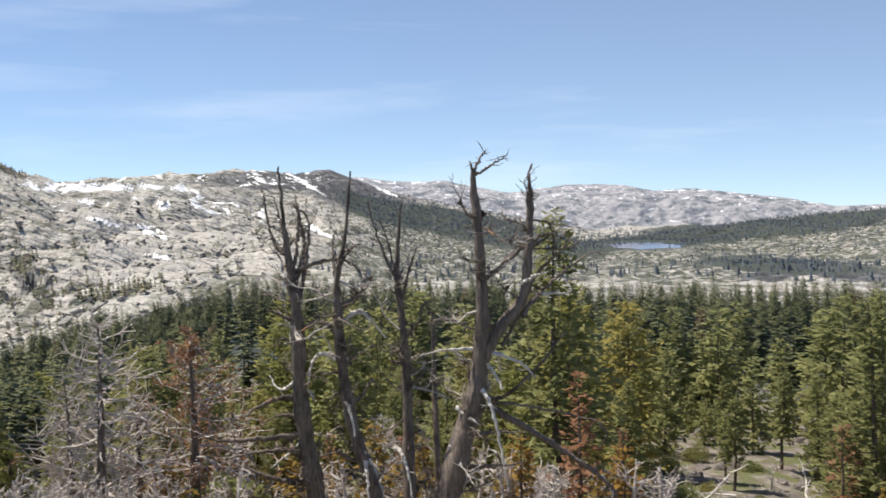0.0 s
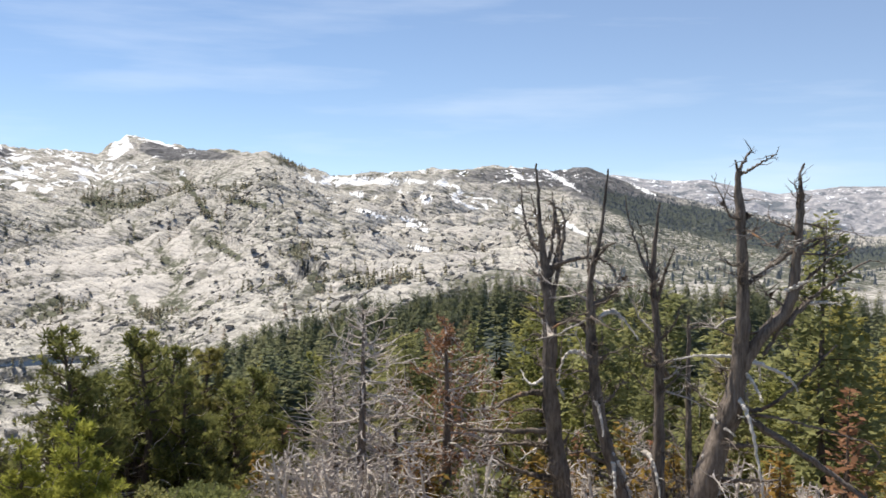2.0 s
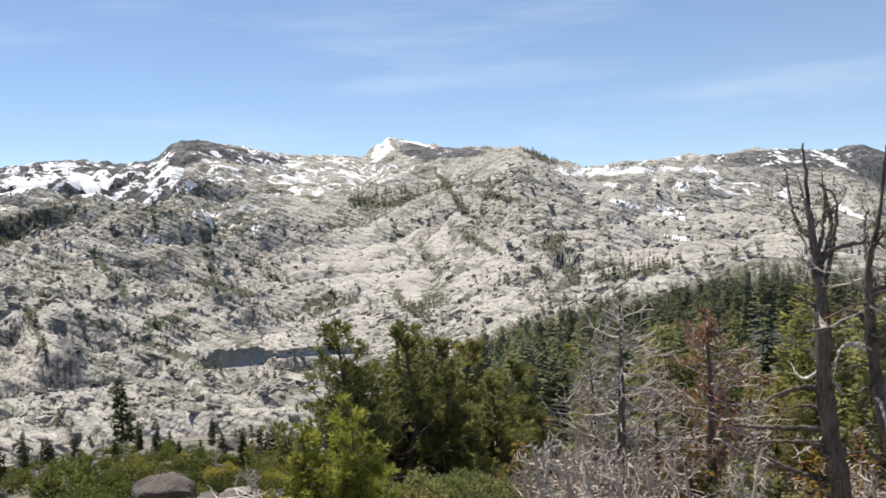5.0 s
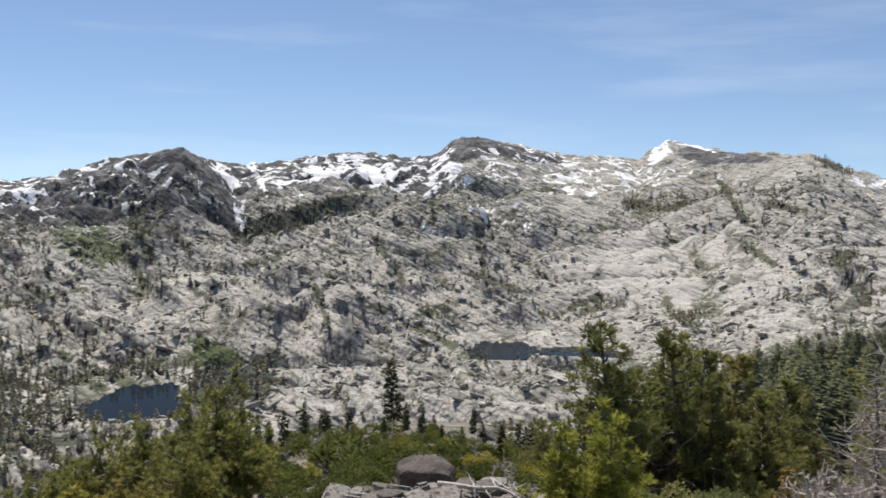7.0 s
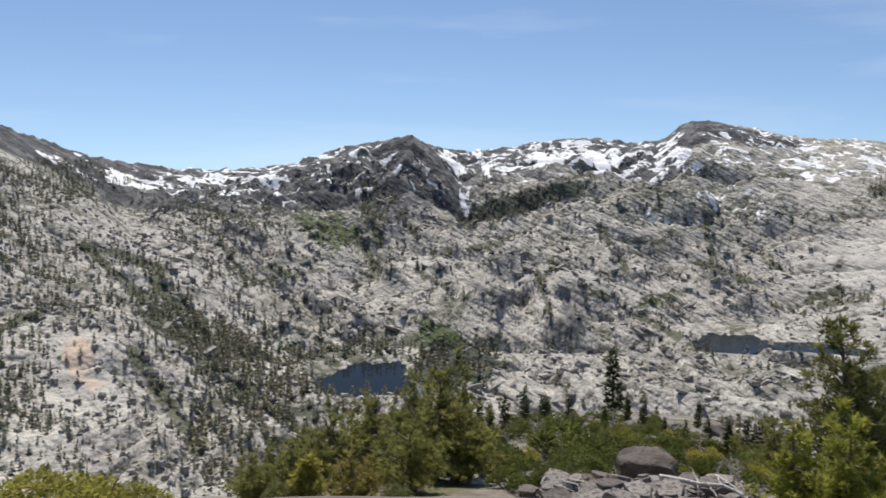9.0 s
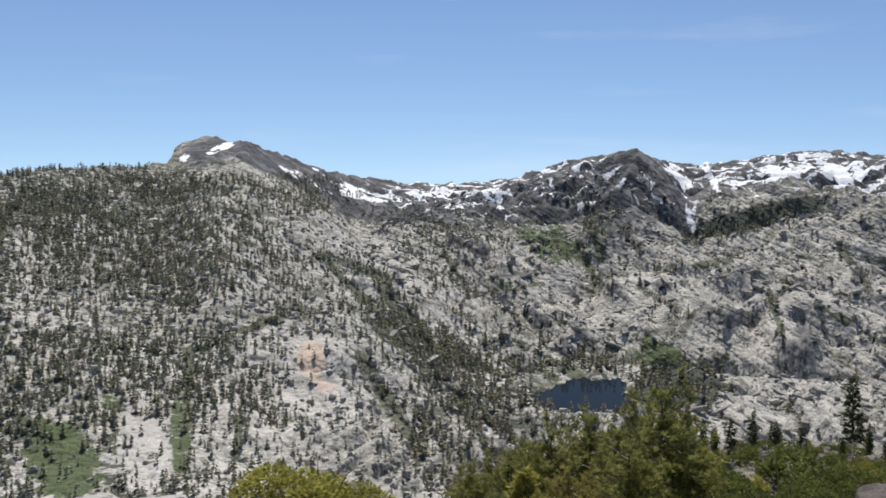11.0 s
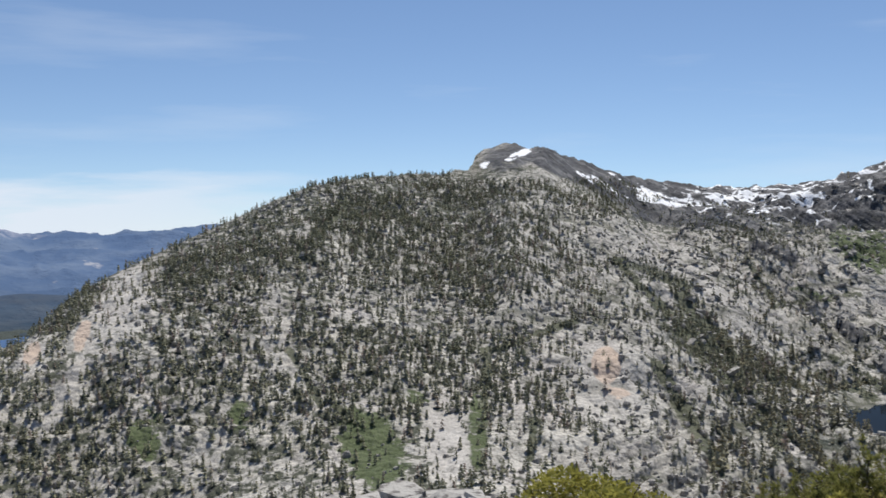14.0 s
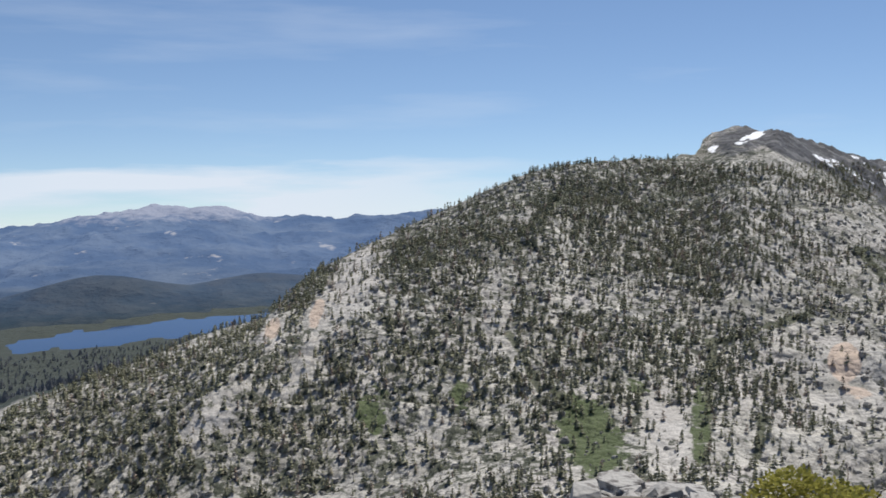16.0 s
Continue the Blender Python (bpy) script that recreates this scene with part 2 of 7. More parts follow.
def foliage_material(name, a, b, dry=(0.16, 0.11, 0.04), dry_amount=0.1):
    k = Mat(name, 0.75, 0.15)
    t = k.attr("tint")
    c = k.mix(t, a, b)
    each = k.nt.nodes.new("ShaderNodeObjectInfo").outputs["Random"]
    c = k.mix(k.span(each, 0.55, 1.0, 0, 0.5), c, tuple(0.7 * u for u in a))
    c = k.mix(k.span(each, 0.25, 0.0, 0, 0.4), c, (1.3 * b[0], 0.98 * b[1], 0.95 * b[2]))
    c = k.mix(k.span(k.noise(0.9, 4, 0.7), 0.35, 0.7, 0.0, 0.5), c, tuple(0.55 * v for v in a))
    c = k.mix(k.span(t, 1.0 - dry_amount, 1.0 - dry_amount + 0.03), c, dry)
    return k.color(c)


def water_material(name, a, b, spec, ior=1.33):
    k = Mat(name, 0.06, spec)
    k.b.inputs["IOR"].default_value = ior
    k.bump([(k.noise(3.0, 3, 0.5, (1, 2.5, 1)), 0.012)])
    return k.color(k.mix(k.noise(90, 3), a, b))


def pale_range_material():
    """The far granite range: bare rock, old snow, timber in the hollows, painted haze."""
    k = Mat("hazy_far_granite", 1.0, 0.0)
    n, n2, n3 = k.noise(110, 6, 0.65, (1, 1, 2.0), 0.8), k.noise(30, 6, 0.7), k.noise(40, 5, 0.6, (1, 1, 2.2), 0.9)
    c = k.mix(k.span(n2, 0.42, 0.6), (0.37, 0.352, 0.342), (0.21, 0.205, 0.208))
    c = k.mix(k.span(n, 0.52, 0.6, 0, 0.8), c, (0.09, 0.10, 0.10))
    high = k.math("ADD", k.attr("bare"), k.math("MULTIPLY", k.math("SUBTRACT", n3, 0.5), 3.0))
    c = k.mix(k.span(high, 0.92, 0.98), c, (0.82, 0.83, 0.86))
    k.bump([(n, 18.0), (n2, 9.0)])
    # faint blue glow paints distance haze over the rock
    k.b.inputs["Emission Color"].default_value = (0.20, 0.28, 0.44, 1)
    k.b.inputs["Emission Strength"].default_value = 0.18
    return k.color(c)


def haze_material():
    """The far range: timbered slopes, distance haze painted in as bluish colour and glow."""
    k = Mat("far_range", 1.0, 0.0)
    n, n2 = k.noise(260, 6, 0.6, (1, 1, 2.2)), k.noise(70, 5, 0.65)
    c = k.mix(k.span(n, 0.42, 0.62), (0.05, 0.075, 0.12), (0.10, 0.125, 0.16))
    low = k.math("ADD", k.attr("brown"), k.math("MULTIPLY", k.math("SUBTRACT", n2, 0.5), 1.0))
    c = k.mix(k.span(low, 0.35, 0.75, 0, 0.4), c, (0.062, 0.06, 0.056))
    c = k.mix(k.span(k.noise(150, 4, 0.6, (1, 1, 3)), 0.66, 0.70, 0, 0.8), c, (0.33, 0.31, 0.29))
    c = k.mix(k.span(k.attr("haze_amount"), 0.1, 0.6, 0.85, 0.0), c, k.mix(k.span(n2, 0.4, 0.6), (0.018, 0.028, 0.026), (0.045, 0.05, 0.042)))
    hi = k.math("ADD", k.attr("bare"), k.math("MULTIPLY", k.math("SUBTRACT", n2, 0.5), 1.2))
    c = k.mix(k.span(hi, 0.5, 0.85, 0, 0.9), c, (0.27, 0.265, 0.28))
    k.bump([(n, 60.0), (n2, 10.0)])
    # blue glow stands in for distance haze, stronger farther out
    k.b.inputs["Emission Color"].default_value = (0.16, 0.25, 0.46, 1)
    k.put(k.math("MULTIPLY", k.attr("haze_amount"), 0.42), k.b.inputs["Emission Strength"])
    return k.color(c)


GROUND, FAR, FAR_PALE = ground_material(), haze_material(), pale_range_material()
WATER = water_material("lake_water", (0.01, 0.035, 0.10), (0.02, 0.05, 0.13), 0.4)
TARN = water_material("tarn_water", (0.011, 0.016, 0.023), (0.018, 0.024, 0.031), 0.12, 1.1)
FIR = foliage_material("fir_needles", (0.09, 0.104, 0.045), (0.215, 0.21, 0.095), (0.12, 0.075, 0.04), 0.03)
# conifers far off by the lakes: distance haze put into a bluish needle colour
HAZY_FIR = foliage_material("hazy_lakeside_needles", (0.125, 0.145, 0.155), (0.22, 0.24, 0.25), (0.16, 0.16, 0.15), 0.05)
HILL_FIR = foliage_material("hillside_needles", (0.175, 0.174, 0.11), (0.34, 0.328, 0.21), (0.28, 0.22, 0.17), 0.09)


def rock_material(name, a, b, size=1.0):
    k = Mat(name, 0.88, 0.2)
    n, f = k.noise(2.5 * size, 5, 0.65), k.noise(0.3 * size, 4, 0.6)
    c = k.mix(k.attr("tint"), a, b)
    c = k.mix(k.span(n, 0.48, 0.58, 0, 0.7), c, tuple(0.5 * v for v in b))
    c = k.mix(k.span(f, 0.5, 0.58, 0, 0.75), c, (0.075, 0.066, 0.06))
    k.bump([(n, 0.3 * size), (f, 0.06 * size)])
    return k.color(c)


def leaf_material(name, a, b, clear=0.55):
    """Needles and leaves close by: sunlight passes through them a little."""
    k = foliage_material(name, a, b, dry=tuple(1.15 * v for v in b), dry_amount=0.02)
    nt = k.node_tree
    out, base = nt.nodes["Material Output"], nt.nodes["Principled BSDF"]
    tr = nt.nodes.new("ShaderNodeBsdfTranslucent")
    nt.links.new(base.inputs["Base Color"].links[0].from_socket, tr.inputs["Color"])
    mx = nt.nodes.new("ShaderNodeMixShader")
    mx.inputs["Fac"].default_value = clear
    nt.links.new(base.outputs[0], mx.inputs[1])
    nt.links.new(tr.outputs[0], mx.inputs[2])
    nt.links.new(mx.outputs[0], out.inputs["Surface"])
    return k


def wood_material(name, a, b, streak, knots_too=False):
    k = Mat(name, 0.85, 0.2)
    n = k.noise(0.05, 5, 0.65, (1, 1, 0.12))
    c = k.mix(k.span(n, 0.35, 0.65), a, b)
    c = k.mix(k.span(k.noise(0.6, 4, 0.6, (1, 1, 0.5)), 0.52, 0.66, 0, 0.8), c, streak)
    if knots_too:
        c = k.mix(k.span(k.noise(1.3, 3, 0.5), 0.66, 0.70, 0, 0.8), c, (0.36, 0.19, 0.09))
    k.bump([(n, 0.05)])
    return k.color(c)


ROCK = rock_material("granite_block", (0.49, 0.465, 0.425), (0.31, 0.295, 0.27))
NEAR_ROCK = rock_material("lichened_granite", (0.30, 0.272, 0.245), (0.13, 0.11, 0.097), 0.25)
FIR_NEAR = leaf_material("fir_needles_near", (0.195, 0.208, 0.08), (0.455, 0.445, 0.195))
PINE = leaf_material("pine_needles", (0.18, 0.195, 0.055), (0.46, 0.435, 0.145))
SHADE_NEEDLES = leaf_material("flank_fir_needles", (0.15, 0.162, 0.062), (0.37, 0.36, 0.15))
EDGE_PINE = leaf_material("edge_pine_needles", (0.165, 0.178, 0.058), (0.41, 0.395, 0.14))
GOLD = leaf_material("dying_gold_needles", (0.26, 0.165, 0.045), (0.40, 0.27, 0.07))
RUST = leaf_material("dead_rusty_needles", (0.27, 0.14, 0.075), (0.42, 0.24, 0.14))
DARK_FIR = leaf_material("spruce_needles", (0.05, 0.065, 0.028), (0.13, 0.14, 0.06))
MANZANITA = leaf_material("manzanita_leaves", (0.085, 0.112, 0.03), (0.235, 0.25, 0.075))
SAGE = leaf_material("pale_shrub_leaves", (0.18, 0.205, 0.075), (0.40, 0.41, 0.17))
LIME = leaf_material("young_pine_needles", (0.25, 0.27, 0.048), (0.50, 0.49, 0.115))
YELLOW = leaf_material("yellow_green_leaves", (0.27, 0.26, 0.055), (0.54, 0.49, 0.13))
BARK = wood_material("bark", (0.075, 0.056, 0.044), (0.17, 0.13, 0.10), (0.2, 0.155, 0.12))
DEADWOOD = wood_material("weathered_deadwood", (0.11, 0.087, 0.07), (0.27, 0.222, 0.182), (0.05, 0.04, 0.034), True)
BLEACHED = wood_material("bleached_deadwood", (0.60, 0.55, 0.49), (0.78, 0.73, 0.67), (0.36, 0.31, 0.27))
GREYTWIG = wood_material("grey_twigs", (0.48, 0.42, 0.37), (0.68, 0.61, 0.55), (0.28, 0.22, 0.19))

# ---- the lie of the land: lines round the summit, each row azimuth, distance, height ----
TABLE = np.random.RandomState(7).rand(256, 256)


def value_noise(x, y, k=0):
    ix, iy = np.floor(x).astype(int), np.floor(y).astype(int)
    fx, fy = x - ix, y - iy
    fx, fy = fx * fx * (3 - 2 * fx), fy * fy * (3 - 2 * fy)
    g = lambda i, j: TABLE[(ix + i + 37 * k) % 256, (iy + j + 91 * k) % 256]
    return (g(0, 0) * (1 - fx) + g(1, 0) * fx) * (1 - fy) + (g(0, 1) * (1 - fx) + g(1, 1) * fx) * fy


def fbm(x, y, wave, octaves=4, k=0, gain=0.5):
    s, a, w, tot = 0.0, 1.0, wave, 0.0
    for o in range(octaves):
        s = s + a * value_noise(x / w + 13.7 * o, y / w - 7.1 * o, k + o)
        tot, a, w = tot + a, a * gain, w / 2.03
    return s / tot


def ridged(x, y, wave, octaves=4, k=0):
    s, a, w, tot = 0.0, 1.0, wave, 0.0
    for o in range(octaves):
        n = 1 - np.abs(2 * value_noise(x / w + 5.3 * o, y / w + 9.9 * o, k + o) - 1)
        s = s + a * n * n
        tot, a, w = tot + a, a * 0.52, w / 2.1
    return s / tot


def domes(x, y):
    """Rounded granite domes between sharp creases: relief, and how near a crease lies."""
    u, v = 0.80 * x + 0.60 * y, -0.60 * x + 0.80 * y
    wx = 60 * (fbm(x, y, 240, 2, 81) - 0.5)
    s, crease = 0.0, 0.0
    for wave, tall, k in ((250.0, 1.0, 83), (110.0, 0.46, 87), (47.0, 0.30, 91)):
        n = np.abs(2 * value_noise((u + wx) / (1.45 * wave), (v - wx) / (0.8 * wave), k) - 1)
        s = s + tall * np.sqrt(n + 0.02)
        crease = np.maximum(crease, np.clip(1 - n / (0.10 if wave > 80 else 0.07), 0, 1) * (1.0 if wave > 80 else 0.6))
    return s / 1.68, crease


BROW = [(-180, 14, -5.0), (-34, 14, -5.3), (95, 14, -5.2), (105, 14, -5.6), (180, 14, -5.0)]
NEAR = [(-180, 40, -12), (-60, 48, -15), (-34, 48, -15.9), (20, 48, -15.9), (30, 40, -13.4), (40, 30, -10), (50, 26, -8.6), (60, 26, -8.7), (70, 20, -7.3),
        (76, 18, -6.5), (80, 18, -6.45), (95, 18, -6.45), (150, 18, -7), (180, 40, -12)]
SHELF = [(-180, 300, -60), (-60, 320, -45), (-34, 350, -43), (0, 350, -43.5), (10, 320, -40), (15, 285, -36.5), (20, 250, -36), (26, 190, -35), (31, 130, -31.2), (38, 60, -17.5),
         (45, 46, -12.4), (52, 45, -12.1), (60, 38, -11.0), (66, 32, -9.9), (72, 25, -8.9), (77, 21, -7.5), (80, 21, -7.45), (90, 21, -7.45), (96, 21, -7.4), (101, 21, -7.9),
         (150, 22, -8.8), (180, 300, -60)]
VALLEY = [(-180, 600, -80), (-34, 500, -50), (-10, 520, -52), (0, 560, -58), (10, 520, -62), (20, 480, -75), (26, 460, -112), (32, 500, -140), (40, 600, -165),
          (50, 640, -168), (58, 580, -162), (66, 500, -168), (72, 460, -155), (80, 420, -142), (90, 380, -130), (100, 380, -135), (110, 400, -150),
          (120, 420, -165), (130, 450, -188), (140, 450, -195), (180, 600, -80)]
BENCH = [(-180, 1500, -100), (-34, 1500, -85), (-20, 1900, -116), (-9, 1900, -126), (0, 1900, -118), (10, 1300, -72), (20, 900, -84), (26, 820, -115),
         (32, 900, -150), (38, 1010, -171), (46, 1010, -171), (52, 940, -155), (58, 840, -155), (62, 790, -160), (69, 700, -160), (74, 640, -142),
         (80, 600, -108), (90, 650, -102), (100, 640, -86), (110, 620, -88), (115, 600, -100), (120, 540, -118), (130, 515, -165), (140, 500, -190), (180, 1500, -100)]
# crests: azimuth, distance, rise in degrees
CREST_WEST = [(-34, 2700, -0.8), (-25, 2700, -1.0), (-20, 2700, -1.5), (-14, 2700, -2.4), (-9, 2700, -2.45), (-4, 2800, -1.45), (0, 2900, -0.6), (3, 3000, 0.1),
              (5.3, 3000, 0.9), (7, 3000, 1.53), (8.7, 3000, 1.2), (12.1, 2900, 1.5), (14.2, 2900, 1.22), (15.9, 2900, 1.42), (18.3, 2800, 0.92),
              (22.3, 2600, 0.8), (24.6, 2300, 1.64), (26.1, 2250, 2.2), (30, 2500, 2.15), (31.9, 2800, 2.55), (33.9, 2900, 2.96), (35.6, 2900, 1.9),
              (39.7, 2700, 2.05), (43.7, 2650, 2.8), (45.7, 2600, 3.07), (46.7, 2600, 2.8), (48, 2650, 1.87), (53.2, 2700, 2.02), (58.1, 2600, 1.3), (60.6, 2400, 1.35)]
CREST_EAST = [(61.6, 2300, 1.62), (62.3, 2230, 1.78), (62.8, 2200, 2.12), (63.3, 2200, 1.84), (64.4, 2180, 1.80), (65.0, 2170, 1.66), (65.8, 2150, 1.66), (69.1, 2100, 0.75), (71.1, 2050, 0.15), (75.2, 1950, -0.03), (78.3, 1850, 0.28), (82.4, 1650, 1.09),
              (84.5, 1550, 1.8), (86.1, 1450, 2.51), (86.9, 1500, 2.38), (88.4, 1500, 2.65), (89.8, 1480, 2.38), (90.6, 1300, 0.97), (93.7, 1200, 0.77),
              (97, 1120, 0.62), (100.2, 1060, 0.07), (105.1, 980, -2.06), (108.6, 920, -3.6), (113.3, 840, -5.84), (116.4, 790, -8.6), (118.7, 750, -9.06),
              (125.2, 660, -11.3), (131.2, 590, -13.4), (140, 560, -16)]
DIP = [(-180, 3000, -120), (-34, 3250, -95), (-9, 3250, -130), (0, 3350, -80), (6, 3400, 0), (30, 3200, -20), (60, 2800, -80), (80, 2300, -60), (95, 1700, -150),
       (102, 1600, -300), (108, 1600, -332), (140, 1600, -332), (180, 3000, -120)]
PLAIN = [(-180, 3800, -120), (-34, 3700, -40), (-9, 3700, -80), (0, 3700, -40), (30, 3700, -20), (60, 3500, -100), (95, 3200, -250), (104, 3000, -325), (140, 2950, -328), (180, 3800, -120)]
OUTER = [(-180, 4300, -0.8), (-34, 4300, -0.6), (-25, 4300, -0.8), (-22.7, 4300, -0.89), (-19.4, 4300, -0.33), (-15, 4300, 0.16), (-12.7, 4300, 0.05), (-10.8, 4300, 0.44),
         (-7.4, 4300, 0.47), (-4, 4300, 0.0), (-0.2, 4300, 0.75), (2.8, 4300, 0.74), (5.3, 4300, 1.05), (9, 4300, 0.6), (15, 4300, 0.2), (60, 4300, 0.2), (95, 4300, -3.8),
         (140, 4300, -5.2), (180, 4300, -0.8)]


def rise(rows):
    return [(a, r, r * math.tan(radians(e))) for a, r, e in rows]


LINES = [[(-180, 3, -1.65), (180, 3, -1.65)], BROW, NEAR, SHELF, VALLEY, BENCH,
         rise([(-180, 2700, -0.8)] + CREST_WEST + CREST_EAST + [(180, 2700, -0.8)]), DIP, PLAIN, rise(OUTER),
         [(-180, 4800, -60), (0, 4800, -60), (90, 4800, -380), (140, 4800, -400), (180, 4800, -60)]]
ROWS = (5, 10, 22, 34, 28, 84, 250, 8, 30, 12, 3)


def knots(az):
    """Distance and height of every line at the azimuths given."""
    az = (np.asarray(az) + 180.0) % 360.0 - 180.0
    r, z = [np.zeros_like(az) + 0.01], [np.zeros_like(az) - 1.62]
    for i, rows in enumerate(LINES):
        t = np.array(rows, float)
        smooth = (-0.9, -0.45, 0, 0.45, 0.9) if i not in (6, 9) else (-0.12, 0, 0.12)
        r.append(sum(np.interp(az + d, t[:, 0], t[:, 1]) for d in smooth) / len(smooth))
        z.append(sum(np.interp(az + d, t[:, 0], t[:, 2]) for d in smooth) / len(smooth))
    return np.array(r), np.array(z)


# lakes: azimuth, distance, half width in degrees, half depth, level, slant of depth per degree
LAKES = [(-12.0, 2140, 2.3, 150, -119.0, 0.0), (122.5, 2085, 8.6, 128, -331.0, -15.0), (43.7, 990, 1.8, 60, -170.0, -6.0), (38.8, 995, 2.9, 27, -170.5, 3.0), (65.5, 722, 2.5, 58, -159.5, -7.0)]


def lake_rho(az, r, k):
    a, d, w, h, level, slant = LAKES[k]
    da = (az - a) / w
    wob = 0.16 * (np.sin(az * 2.3 + k) + np.sin(r * 0.045 + az * 1.7))
    jag = 0.22 * (value_noise(az * 2.6 + 11 * k, r * 0.04, 5) + value_noise(az * 6.1, r * 0.09 + 7 * k, 6) - 1.0) * (k > 1)
    return np.sqrt(da * da + ((r - d - slant * (az - a)) / h) ** 2) + wob * 0.6 + jag


# bluffs: azimuth and rise of the foot, half width, height (all in degrees), fall per degree
BLUFFS = [(72.8, -4.16, 1.89, 0.83, 0.35), (68.5, -8.33, 1.10, 0.83, 0.60), (66.5, -10.17, 0.83, 0.62, 0.60), (64.1, -6.66, 0.55, 1.17, 0.00),
         (60.9, -6.28, 0.62, 0.48, 0.00), (56.5, -8.08, 1.17, 0.90, -0.50), (53.6, -10.28, 1.10, 1.24, 0.00), (42.6, -7.98, 0.69, 0.55, 0.00),
         (44.6, -6.26, 1.03, 0.45, 0.20), (50.2, -5.11, 0.69, 0.90, 0.00), (56.7, -5.84, 0.55, 0.55, 0.30), (48.5, -6.28, 0.76, 0.48, 0.00),
         (60.0, -7.73, 0.69, 0.62, 0.00), (28.2, -3.51, 0.90, 0.69, 0.50), (23.2, -5.19, 0.90, 0.83, 0.30)]


def foot_lines():
    """Where each bluff stands: azimuths, distances of its foot, height in metres."""
    out = []
    for a, e, w, h, fall in BLUFFS:
        w = 1.5 * w
        line, dist = np.linspace(a - w, a + w, 7), []
        for q in line:
            kr, _ = knots(np.array([q]))
            r = np.linspace(kr[5][0] * 1.05, kr[7][0] * 0.97, 400)
            el = np.maximum.accumulate(np.degrees(np.arctan2(base_height(np.full_like(r, q), r), r)))
            dist.append(r[np.searchsorted(el, e + fall * (q - a)).clip(0, 399)])
        dist = np.convolve(np.pad(dist, 1, mode="edge"), (0.25, 0.5, 0.25), "valid")
        out.append((line, dist, a, w, 0.85 * math.tan(radians(h)) * float(np.median(dist))))
    return out


FEET = []


def height(az, r):
    """The ground with its bluffs."""
    z = base_height(az, r)
    if not FEET:
        FEET.extend(foot_lines())
    for line, dist, a, w, h in FEET:
        on = (np.abs(az - a) < w * 1.05) & (r > dist.min() - 30) & (r < dist.max() + 9 * h)
        if on.any():
            q, d = az[on], r[on] - np.interp(az[on], line, dist)
            side = np.clip(1.25 * (1 - ((q - a) / w) ** 2), 0, 1)
            d = d + 5 * np.sin(q * 9.0) + 3 * np.sin(q * 23.0)
            z[on] += h * side * np.clip(d / 6.0, 0, 1) * np.exp(-np.clip(d, 0, None) / (2.2 * h))
    return z


